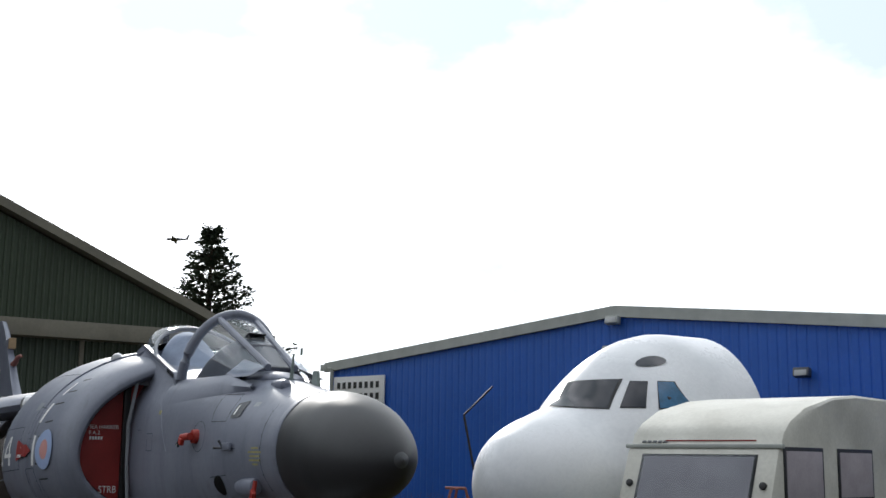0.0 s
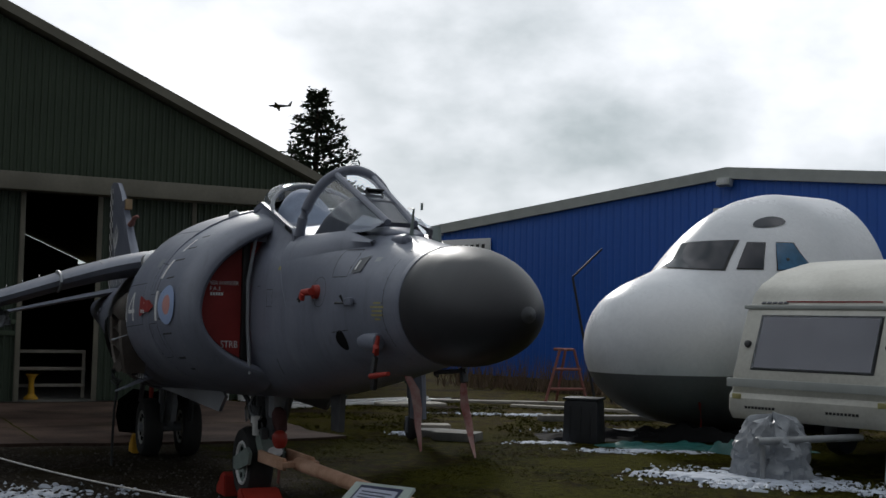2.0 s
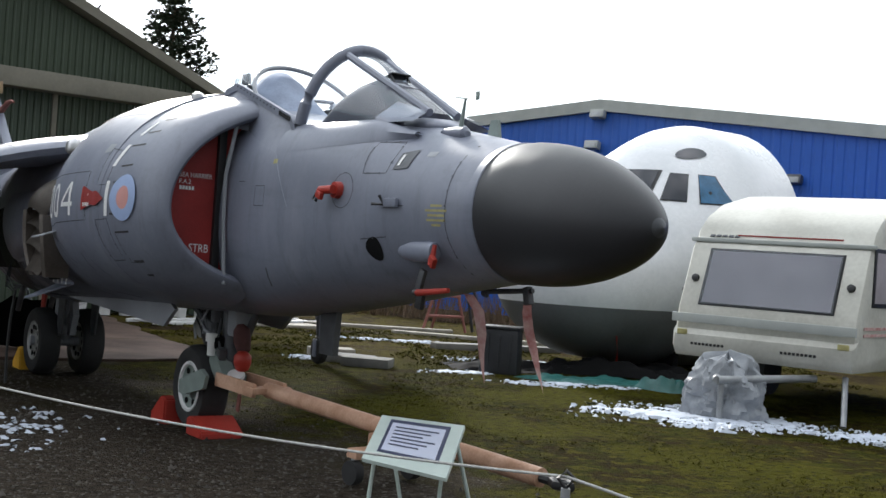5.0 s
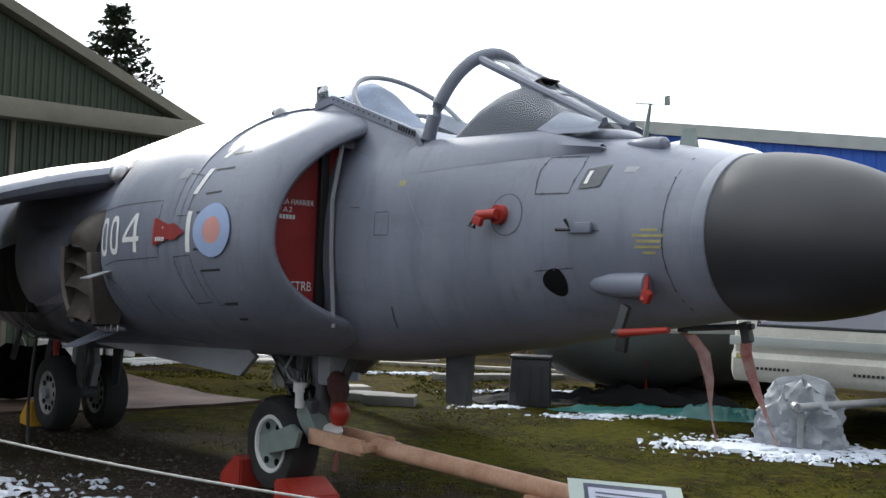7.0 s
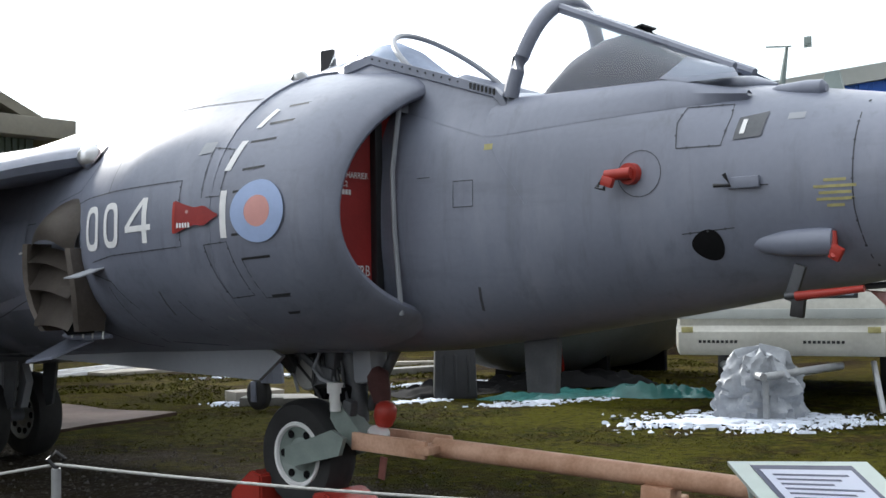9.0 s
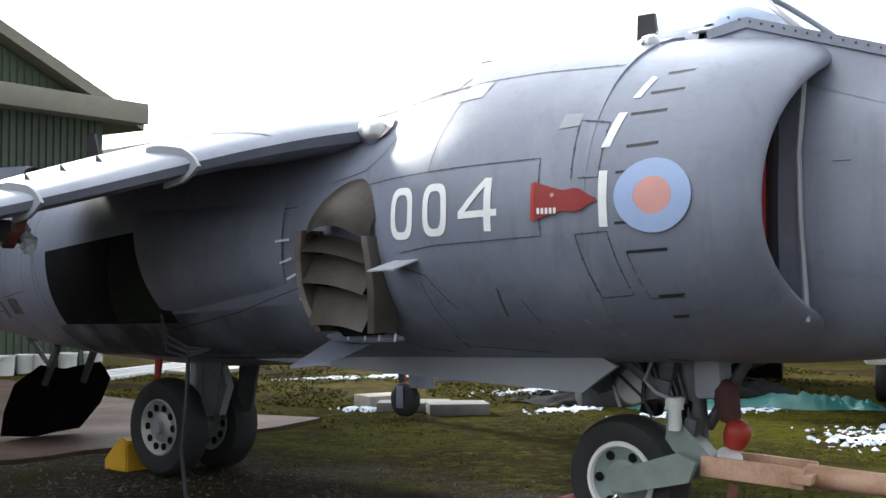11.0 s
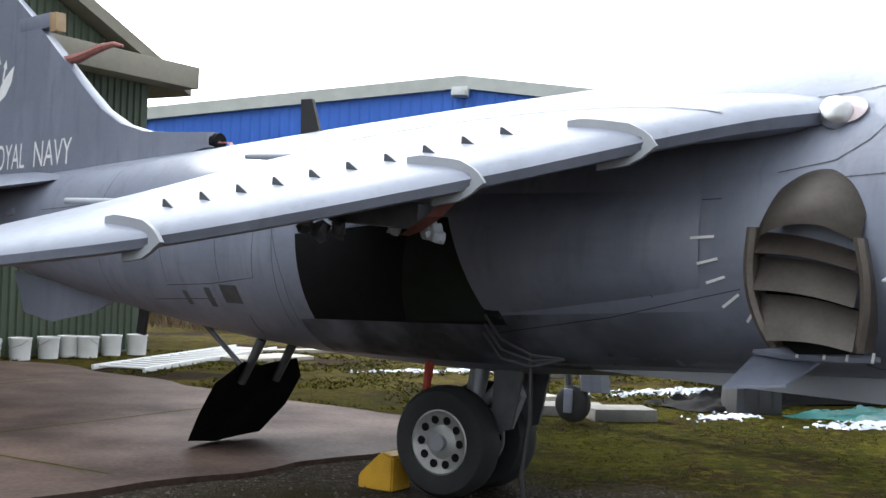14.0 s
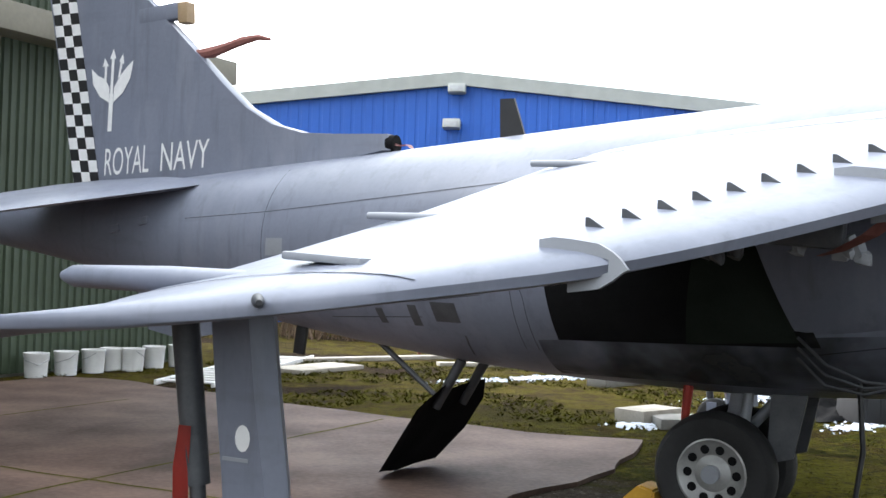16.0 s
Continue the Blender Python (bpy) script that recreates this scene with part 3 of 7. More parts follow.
# intakes: cowl skin, rolled lip, duct, red blanking cover
def make_intake(side):
    sgn = 1 if side < 0 else -1           # sections come out on the starboard side
    bm = bmesh.new()
    outer = [(x, lerp_rows(COWL, x)) for x in (0.30, 0.45, 0.6, 0.75, 0.86, 0.94, 1.0, 1.03, 1.05)]
    inner = [(1.068, (2.41, 1.11, 1.015, 1.68, 2.0, 2.2)), (1.072, (2.39, 1.125, 0.998, 1.67, 2.0, 2.2)), (1.06, (2.375, 1.14, 0.98, 1.67, 2.0, 2.1)),
             (1.02, (2.362, 1.155, 0.966, 1.66, 2.05, 2.1)), (0.97, (2.355, 1.16, 0.957, 1.66, 2.05, 2.1)), (0.7, (2.35, 1.165, 0.953, 1.66, 2.05, 2.1))]
    rings = []
    for x, row in outer + inner:
        ring = []
        for k in range(33):
            y, z = section_point(row, radians(20) + radians(140) * k / 32)
            back = 0.20 * (abs(z - 1.68) / 0.62) ** 2.2 * min(1, max(0, (x - 0.6) / 0.35))
            ring.append(bm.verts.new((x + back * 0.42, y * sgn, z)))
        rings.append(ring)
    skin(bm, rings, closed=False)
    part("intake_cowl", fix(bm), GREY, jet)
    bm = bmesh.new()
    row = (2.352, 1.163, 0.955, 1.66, 2.05, 2.1)
    edge_pts = [section_point(row, radians(22) + radians(136) * k / 24) for k in range(25)]
    front = [bm.verts.new((0.93, y * sgn, z)) for y, z in edge_pts]
    back = [bm.verts.new((0.82, y * sgn, z)) for y, z in edge_pts]
    bm.faces.new(front)
    bm.faces.new(back[::-1])
    for k in range(25):
        bm.faces.new((front[k], front[(k + 1) % 25], back[(k + 1) % 25], back[k]))
    cover = part("intake_cover", fix(bm), RED, jet, "dark red intake blanking cover with white stencils", smooth=False)
    bm = bmesh.new()
    tube(bm, [(0.928, y * sgn, z) for y, z in edge_pts], 0.012, 6)
    part("rubber_edge", bm, BLACK, cover)
    # dark inner wall and pale splitter strip beside the body
    bm = bmesh.new()
    box(bm, (0.05, 0.055, 1.02), pose(0.945, -0.60 * sgn, 1.72), 0.008)
    part("seal_strip", bm, BLACK, cover)
    bm = bmesh.new()
    tube(bm, [(1.08, -0.56 * sgn, 2.25), (1.075, -0.615 * sgn, 1.9), (1.08, -0.61 * sgn, 1.6), (1.10, -0.585 * sgn, 1.16)], 0.014, 6)
    part("bleed_edge", bm, GREY_PALE, jet)
    return cover


cover_stbd = make_intake(-1)
cover_port = make_intake(1)


def lettering(body, at, height, width, name, parent, mat=WHITE, depth=0.004, u=Vector((-1, 0, 0)), n=Vector((1, 0, 0)), side_map=None):
    """Letters fitted to a height and width; at: lower-left corner, u: reading direction, n: outward."""
    bm = text_mesh(body, 1.0)
    xs = [v.co.x for v in bm.verts]
    ys = [v.co.y for v in bm.verts]
    x0, x1, y0, y1 = min(xs), max(xs), min(ys), max(ys)
    up = Vector((0, 0, 1))
    if side_map:
        bmesh.ops.triangulate(bm, faces=bm.faces[:])
        bmesh.ops.subdivide_edges(bm, edges=[e for e in bm.edges if e.calc_length() > 0.2], cuts=2)
    for v in bm.verts:
        fx, fy = (v.co.x - x0) / (x1 - x0) * width, (v.co.y - y0) / (y1 - y0) * height
        v.co = side_map(fx, fy) if side_map else Vector(at) + u * fx + up * fy + n * depth
    return part(name, bm, mat, parent, smooth=False)


# white stencils on the starboard cover: read from aft to forward seen from outside
for sgn, cov in ((1, cover_stbd), (-1, cover_port)):
    u = Vector((0, sgn, 0))
    base = -0.885 * sgn
    lettering("SEA HARRIER", (0.931, base, 1.87), 0.032, 0.235, "stencil", cov, u=u)
    lettering("F.A.2", (0.931, base + 0.0 * sgn, 1.825), 0.030, 0.085, "stencil", cov, u=u)
    bm = bmesh.new()
    for k in range(5):
        box(bm, (0.003, 0.016, 0.026), pose(0.9325, base + sgn * (0.012 + 0.022 * k), 1.797))
    part("stencil", bm, WHITE, cov)
    lettering("STRB" if sgn > 0 else "PORT", (0.931, base + 0.10 * sgn, 1.365), 0.056, 0.14, "stencil", cov, u=u)


# ---- skin markings laid a few millimetres over the starboard skin ----
LIFT = 0.003


def on_skin(x, z, lift=LIFT, side=-1):
    return Vector((x, side * (skin_y(x, z) + lift), z))


def patch(name, outline_fn, mat, parent=jet, nu=10, nv=8, lift=LIFT, side=-1, label=""):
    """A curved patch: outline_fn(u, v) gives x, z for u, v in 0..1."""
    bm = bmesh.new()
    g = [[bm.verts.new(on_skin(*outline_fn(i / nu, j / nv), lift, side)) for i in range(nu + 1)] for j in range(nv + 1)]
    for a, b in zip(g, g[1:]):
        for k in range(nu):
            bm.faces.new((a[k], a[k + 1], b[k + 1], b[k]))
    bmesh.ops.remove_doubles(bm, verts=bm.verts[:], dist=1e-5)
    return part(name, fix(bm), mat, parent, label)


def quad(p00, p10, p11, p01):
    def fn(u, v):
        return tuple((1 - v) * ((1 - u) * p00[i] + u * p10[i]) + v * ((1 - u) * p01[i] + u * p11[i]) for i in (0, 1))
    return fn


def disc(cx, cz, rx, rz, r0=0.0):
    def fn(u, v):
        a = u * 2 * math.pi
        r = r0 + (1 - r0) * v
        return cx + rx * r * math.cos(a), cz + rz * r * math.sin(a)
    return fn


def strip(name, pts, width, mat=LINE, parent=jet, lift=0.002, closed=False, side=-1):
    """A thin line along x, z points on the skin."""
    pts = [Vector((p[0], p[1])) for p in pts]
    if closed:
        pts.append(pts[0])
    dense = []
    for a, b in zip(pts, pts[1:]):
        k = max(1, int((b - a).length / 0.06))
        dense += [a.lerp(b, i / k) for i in range(k)]
    dense.append(pts[-1])
    bm = bmesh.new()
    prev = None
    for i, p in enumerate(dense):
        d = (dense[min(i + 1, len(dense) - 1)] - dense[max(i - 1, 0)]).normalized()
        nrm = Vector((-d.y, d.x)) * width / 2
        pair = [bm.verts.new(on_skin(*(p + nrm), lift, side)), bm.verts.new(on_skin(*(p - nrm), lift, side))]
        if prev:
            bm.faces.new((prev[0], prev[1], pair[1], pair[0]))
        prev = pair
    return part(name, fix(bm), mat, parent)


def rivets(name, pts, gap=0.07, r=0.006, mat=LINE, side=-1):
    bm = bmesh.new()
    for a, b in zip(pts, pts[1:]):
        a, b = Vector(a), Vector(b)
        k = max(1, int((b - a).length / gap))
        for i in range(k):
            p = a.lerp(b, (i + 0.5) / k)
            c = [bm.verts.new(on_skin(p.x + r * math.cos(t), p.y + r * math.sin(t), 0.004, side)) for t in steps(0, 5 * math.pi / 3, 5)]
            bm.faces.new(c)
    return tagged(part(name, fix(bm), mat, jet), kind="stuff")


def digit_0(x0, x1, z0, z1, slant):
    """A round-cornered zero as a closed ribbon."""
    cx, cz, w, h = (x0 + x1) / 2, (z0 + z1) / 2, (x1 - x0) / 2, (z1 - z0) / 2

    def fn(u, v):
        a = u * 2 * math.pi
        r = 1.0 if v > 0.5 else 0.0
        e = 0.62
        sx, sz = math.copysign(abs(math.cos(a)) ** e, math.cos(a)), math.copysign(abs(math.sin(a)) ** e, math.sin(a))
        t = 0.036 * (1 - r)
        return cx + sx * (w - t) + slant * sz * h, cz + sz * (h - t)
    return fn


patch("marking", digit_0(-0.755, -0.59, 1.535, 1.79, 0.0), WHITE, nu=40, nv=1, label="white digit")
patch("marking", digit_0(-0.515, -0.355, 1.545, 1.797, 0.0), WHITE, nu=40, nv=1, label="white digit")
bm = bmesh.new()
for fn in (quad((-0.285, 1.622), (-0.072, 1.632), (-0.072, 1.664), (-0.285, 1.654)), quad((-0.142, 1.562), (-0.104, 1.562), (-0.104, 1.808), (-0.142, 1.808)),
           quad((-0.285, 1.654), (-0.247, 1.654), (-0.104, 1.808), (-0.142, 1.808))):
    g = [[bm.verts.new(on_skin(*fn(i / 6, j / 3))) for i in range(7)] for j in range(4)]
    for a, b in zip(g, g[1:]):
        for k in range(6):
            bm.faces.new((a[k], a[k + 1], b[k + 1], b[k]))
part("marking", fix(bm), WHITE, jet, "white digit")
patch("roundel_ring", disc(0.66, 1.702, 0.168, 0.160, 0.5), PALE_BLUE, nu=48, nv=5, lift=0.010, label="pale blue roundel ring")
patch("roundel_centre", disc(0.66, 1.702, 0.083, 0.081), PALE_RED, nu=32, nv=4, lift=0.010, label="faded pink roundel centre")
for q in (((0.455, 1.57), (0.492, 1.57), (0.486, 1.815), (0.448, 1.815)), ((0.44, 1.92), (0.478, 1.92), (0.515, 2.08), (0.475, 2.08)), ((0.51, 2.15), (0.545, 2.15), (0.575, 2.25), (0.545, 2.26))):
    patch("white_tape", quad(*q), WHITE, nu=3, nv=10, lift=0.011)
for x0, x1, z in ((0.49, 0.70, 1.805), (0.49, 0.70, 1.585), (0.53, 0.71, 1.46), (0.62, 0.78, 1.27), (0.64, 0.80, 1.18), (0.50, 0.66, 2.07), (0.55, 0.70, 2.17), (0.58, 0.72, 2.27), (0.52, 0.66, 1.92)):
    strip("door_hinge_gap", [(x0, z), (x1, z + 0.012)], 0.013, BLACK)
# red cover over the vent with its tongue
patch("vent_cover", quad((0.108, 1.605), (0.126, 1.605), (0.126, 1.772), (0.108, 1.772)), RED_BRIGHT, nu=2, lift=0.016)
vent = patch("vent_flag", lambda u, v: (0.118 + 0.30 * u, 1.69 + (v - 0.5) * (0.165 * (1 - u) ** 1.2 + 0.012 + 0.055 * math.exp(-((u - 0.72) / 0.16) ** 2))), RED, nu=12, nv=6, lift=0.014, label="red canvas vent cover with tail number bars")
patch("flag_eye", disc(0.215, 1.715, 0.010, 0.010), STRAP, nu=12, nv=1, lift=0.018)
for k in range(5):
    patch("flag_bar", quad((0.142 + 0.02 * k, 1.632), (0.155 + 0.02 * k, 1.632), (0.155 + 0.02 * k, 1.658), (0.142 + 0.02 * k, 1.658)), WHITE, nu=1, nv=1, lift=0.018)

# panel lines and fasteners of the starboard side
PANELS = [
    [(-1.035, 1.831), (-0.45, 1.860), (0.129, 1.886), (0.147, 1.535), (-0.20, 1.515), (-0.458, 1.502), (-0.70, 1.47)],
    [(0.292, 1.785), (0.415, 1.788), (0.42, 2.037), (0.28, 2.055), (0.292, 1.785)],
    [(0.315, 1.538), (0.455, 1.551), (0.515, 1.274), (0.369, 1.26), (0.315, 1.538)],
    [(0.53, 1.46), (0.58, 1.26), (0.76, 1.27)],
    [(-1.34, 1.86), (-1.08, 1.91), (-0.93, 2.0), (-0.83, 2.10), (-0.80, 2.26)],
    [(1.44, 1.70), (1.56, 1.70), (1.56, 1.83), (1.44, 1.83), (1.44, 1.70)],
    [(1.21, 1.86), (1.29, 1.86)],
    [(2.64, 1.90), (2.84, 1.90), (2.86, 2.03), (2.85, 2.09), (2.65, 2.09), (2.625, 2.02), (2.64, 1.90)],
    [(3.42, 2.11), (3.40, 2.0), (3.40, 1.6), (3.42, 1.4), (3.44, 1.34)],
    [(2.90, 1.72), (3.06, 1.715)],
    [(-1.35, 2.215), (-1.09, 2.24), (-0.72, 2.29), (-0.40, 2.325), (-0.07, 2.343), (0.34, 2.34)],
    [(-0.45, 2.31), (-0.475, 2.14), (-0.50, 1.93), (-0.50, 1.862)],
    [(-5.849, 1.17), (-5.30, 1.20), (-4.821, 1.255), (-4.80, 1.60)], [(-5.83, 1.19), (-5.86, 1.50)], [(-5.19, 1.22), (-5.21, 1.56)], [(-4.645, 1.63), (-4.52, 1.25), (-4.49, 0.95)],
    [(-5.3, 1.10), (-6.1, 1.06)],
    [(-4.58, 0.95), (-4.62, 1.5), (-4.6, 1.9)],
    [(-2.0, 1.72), (-1.6, 1.74)],
    [(-2.95, 1.02), (-2.2, 1.15), (-1.5, 1.32)],
    [(-1.35, 1.16), (-0.95, 0.98), (-0.8, 0.96)],
    [(-0.78, 1.42), (-0.55, 1.36), (-0.45, 1.2)],
]
PANELS += [[(x, 1.02), (x - 0.02, 1.35), (x - 0.01, 1.75), (x + 0.03, 2.05)] for x in (-6.62,)]
PANELS += [[(-4.7, 1.92), (-5.6, 1.84), (-6.6, 1.75), (-7.4, 1.70)], [(-0.05, 1.25), (0.0, 1.02)], [(-0.60, 1.33), (-0.58, 1.0), (-0.2, 0.98)], 
           [(-2.05, 1.74), (-2.08, 1.40), (-1.95, 1.26)], [(-2.6, 1.72), (-2.62, 1.22)], [(2.66, 1.52), (2.90, 1.54)]]
for line in PANELS:
    strip("panel_line", line, 0.005)
for line in (PANELS[0], PANELS[1], PANELS[2], PANELS[7], PANELS[10], PANELS[8], PANELS[20], PANELS[21], PANELS[-1]):
    rivets("fastener_row", line)
strip("panel_line", [(2.47 + 0.105 * math.cos(g), 1.80 + 0.105 * math.sin(g)) for g in steps(0, 2 * math.pi * 23 / 24, 23)], 0.004, closed=True)
for x0, z0, w_, h_ in ((-5.19, 1.078, 0.19, 0.12), (-5.66, 1.045, 0.06, 0.095), (-5.38, 1.042, 0.07, 0.13)):
    patch("dark_patch", quad((x0, z0), (x0 + w_, z0), (x0 + w_ - 0.02, z0 + h_), (x0 - 0.02, z0 + h_)), GREY_DARK, nu=3, nv=3)
for a, b in (((-1.735, 1.552), (-1.614, 1.561)), ((-1.698, 1.432), (-1.594, 1.458)), ((-1.654, 1.343), (-1.56, 1.375)), ((-1.582, 1.232), (-1.497, 1.296)), ((-1.475, 1.168), (-1.426, 1.233))):
    strip("white_tick", [a, b], 0.013, WHITE, lift=0.035)
for x0 in (0.215, 0.305):
    strip("white_tick", [(x0, 1.16), (x0 + 0.05, 1.09)], 0.018, GREY_PALE)
patch("small_square", quad((-0.72, 2.30), (-0.58, 2.31), (-0.56, 2.38), (-0.71, 2.375)), PALE_RED, nu=3, nv=3)
patch("small_square_inner", quad((-0.69, 2.318), (-0.61, 2.322), (-0.59, 2.365), (-0.68, 2.36)), GREY_PALE, nu=3, nv=3, lift=0.005)
for x0, z0, w_, h_ in ((-0.62, 1.06, 0.05, 0.20), (-0.15, 1.3, 0.04, 0.22), (0.9, 1.2, 0.05, 0.12), (-2.3, 0.95, 0.06, 0.22), (-5.0, 1.0, 0.05, 0.3), (1.55, 1.3, 0.05, 0.2)):
    strip("oil_streak", [(x0, z0), (x0 - 0.03, z0 - h_ * 0.6)], w_ * 0.3, GREY_DARK, lift=0.0025)
for x0, z0, w_, h_ in ((0.18, 2.02, 0.10, 0.07), (-0.5, 2.22, 0.16, 0.10), (-6.6, 1.45, 0.16, 0.12), (-4.85, 1.55, 0.14, 0.10)):
    patch("touch_up_patch", quad((x0, z0), (x0 + w_, z0 + 0.01), (x0 + w_, z0 + h_), (x0 + 0.01, z0 + h_)), GREY_PALE, nu=4, nv=3, lift=0.002)
# nose fittings: camera port, triangular hole, probe cover, blister, stencil block
patch("camera_port", quad((2.89, 1.92), (3.01, 1.93), (3.02, 2.04), (2.90, 2.02)), GREY_DARK, nu=4, nv=4, lift=0.006)
patch("port_glint", quad((2.915, 1.945), (2.935, 1.945), (2.94, 2.01), (2.92, 2.01)), WHITE, nu=1, nv=3, lift=0.009)
# the hole is a flat black patch, its inner shade only colour
patch("nose_aperture", lambda u, v: (2.77 + 0.072 * v * math.cos(u * 2 * math.pi), 1.47 + 0.066 * v * math.sin(u * 2 * math.pi) * (1.0 + 0.22 * math.cos(u * 2 * math.pi))), BLACK_AND_SHADE, nu=24, nv=2)
for k in range(5):
    w = (0.09, 0.17, 0.13, 0.15, 0.07)[k]
    strip("yellow_stencil", [(3.33 - w / 2, 1.72 - 0.026 * k), (3.33 + w / 2, 1.72 - 0.026 * k)], 0.012, STENCIL)
for x0, z0, w in ((2.08, 2.16, 0.10), (1.64, 1.99, 0.05), (3.14, 2.01, 0.07)):
    strip("stencil_mark", [(x0 - w / 2, z0), (x0 + w / 2, z0)], 0.03, STENCIL if x0 < 3 else GREY_PALE)
bm = bmesh.new()
p = on_skin(2.43, 1.80)
rod(bm, p + Vector((0.0, 0.05, 0)), p + Vector((0.0, -0.03, 0)), 0.055, 0.048, 20)
rod(bm, p + Vector((0.03, -0.05, 0.0)), p + Vector((-0.09, -0.07, -0.005)), 0.027, 0.025, 14)
box(bm, (0.06, 0.03, 0.045), pose(p.x - 0.07, p.y - 0.085, p.z - 0.035, 0, 20, 0), 0.008)
part("probe_cover", bm, RED_BRIGHT, jet, "red probe cover with a black tag")
bm = bmesh.new()
tube(bm, [p + Vector((-0.09, -0.09, -0.02)), p + Vector((-0.12, -0.10, -0.06)), p + Vector((-0.08, -0.10, -0.07)), p + Vector((-0.07, -0.09, -0.02))], 0.010, 6)
part("tag_ring", bm, BLACK, jet)
bm = bmesh.new()
q = on_skin(3.07, 1.47)
lathe(bm, [(0.012, -0.20), (0.040, -0.15), (0.056, -0.05), (0.058, 0.10), (0.054, 0.16), (0.03, 0.165)], Matrix.Translation(q + Vector((0.08, 0.005, 0))) @ pose(0, 0, 0, 0, 90, 0) @ Matrix.Diagonal((1, 0.75, 1, 1)), 20)
part("blister_fairing", bm, GREY, jet)
bm = bmesh.new()
rod(bm, q + Vector((0.24, 0, 0.04)), q + Vector((0.25, -0.02, -0.07)), 0.014, 0.02, 8)
box(bm, (0.05, 0.03, 0.06), pose(q.x + 0.26, q.y - 0.02, q.z - 0.05, 10, 30, 0), 0.008)
part("red_pin_tag", bm, RED_BRIGHT, jet)
bm = bmesh.new()
w = on_skin(2.90, 1.72)
box(bm, (0.14, 0.02, 0.05), pose(w.x + 0.06, w.y - 0.004, w.z + 0.01), 0.006)
part("static_vent", bm, GREY, jet)
bm = bmesh.new()
tube(bm, [w + Vector((-0.06, -0.05, 0.0)), w + Vector((0.0, -0.01, 0.0)), w + Vector((-0.02, -0.03, 0.05))], 0.010, 6)
part("angle_vane", bm, BLACK, jet)
# pitot arms under the nose, red covers and hanging streamers
bm = bmesh.new()
for dy in (-0.20,):
    box(bm, (0.05, 0.025, 0.16), pose(3.12, -0.33, 1.30, 0, 20, 0), 0.006)
    rod(bm, (3.08, -0.34, 1.245), (3.27, -0.34, 1.265), 0.016, 0.012, 10)
part("pitot_arm", bm, GREY_DARK, jet)
bm = bmesh.new()
rod(bm, (3.13, -0.35, 1.245), (3.42, -0.35, 1.275), 0.020, 0.014, 10)
part("pitot_cover", bm, RED_BRIGHT, jet, "red pitot cover")
bm = bmesh.new()
box(bm, (0.06, 0.03, 0.09), pose(3.13, -0.33, 1.20, 0, 8, 0), 0.008)
part("aerial_blade", bm, BLACK, jet)
bm = bmesh.new()
rod(bm, (3.10, 0.13, 1.27), (3.50, 0.16, 1.30), 0.016, 0.014, 10)
box(bm, (0.05, 0.025, 0.12), pose(3.12, 0.13, 1.30, 0, 20, 0), 0.006)
box(bm, (0.05, 0.04, 0.10), pose(3.46, 0.16, 1.27, 0, -15, 0), 0.008)
part("pitot_boom", bm, GREY_DARK, jet)


def ribbon(name, pts, width, parent, mat=STRAP, label=""):
    bm = bmesh.new()
    prev = None
    pts = [Vector(p) for p in pts]
    for i, p in enumerate(pts):
        side = Vector((math.cos(i * 0.5) * width / 2, math.sin(i * 0.5) * width / 2, 0))
        pair = [bm.verts.new(p - side), bm.verts.new(p + side)]
        if prev:
            bm.faces.new((prev[0], prev[1], pair[1], pair[0]))
        prev = pair
    bmesh.ops.solidify(bm, geom=bm.faces[:], thickness=0.004)
    return part(name, bm, mat, parent, label)


ribbon("streamer", [(3.36, -0.30, 1.27), (3.43, -0.22, 1.26), (3.50, -0.20, 1.18), (3.53, -0.19, 1.06), (3.54, -0.19, 0.95), (3.57, -0.18, 0.80)], 0.06, jet, STRAP, "faded red warning streamer")
ribbon("streamer", [(3.46, 0.16, 1.29), (3.46, 0.16, 1.18), (3.50, 0.15, 1.08), (3.54, 0.16, 0.98), (3.60, 0.15, 0.88), (3.65, 0.16, 0.76)], 0.055, jet, STRAP, "red and white warning streamer")

# ---- windscreen, canopy, cockpit ----
def arch_ring(x_base, x_top, z_base, z_top, half, n=25, e=2.0):
    out = []
    for k in range(n):
        a = math.pi * k / (n - 1)
        c, s = math.cos(a), math.sin(a)
        h = abs(s) ** (2 / e)
        out.append(Vector((x_base + (x_top - x_base) * h, half * math.copysign(abs(c) ** (2 / e), c), z_base + (z_top - z_base) * h)))
    return out


BOW = arch_ring(1.68, 1.80, 2.24, 2.765, 0.39)
bm = bmesh.new()
tube(bm, BOW, 0.040, 10)
part("windscreen_bow", bm, GREY, jet)
bm = bmesh.new()
tube(bm, [v + Vector((-0.035, 0, 0.008)) for v in BOW], 0.014, 6)
part("bow_seal", bm, GREY_DARK, jet)
WS = [BOW] + [arch_ring(1.68 + 1.18 * t, 1.80 + 0.94 * t, 2.24 + 0.0 * t, 2.765 - 0.47 * t, 0.39 - 0.12 * t) for t in (0.2, 0.4, 0.6, 0.8, 1.0)]
bm = bmesh.new()
skin(bm, [[bm.verts.new(v) for v in r] for r in WS], closed=False)
ws = part("windscreen", fix(bm), CANOPY, jet, "clear windscreen")
ws.visible_shadow = False
for k in (9, 15):
    bm = bmesh.new()
    tube(bm, [r[k] for r in WS], 0.026, 8)
    part("windscreen_post", bm, GREY, jet)
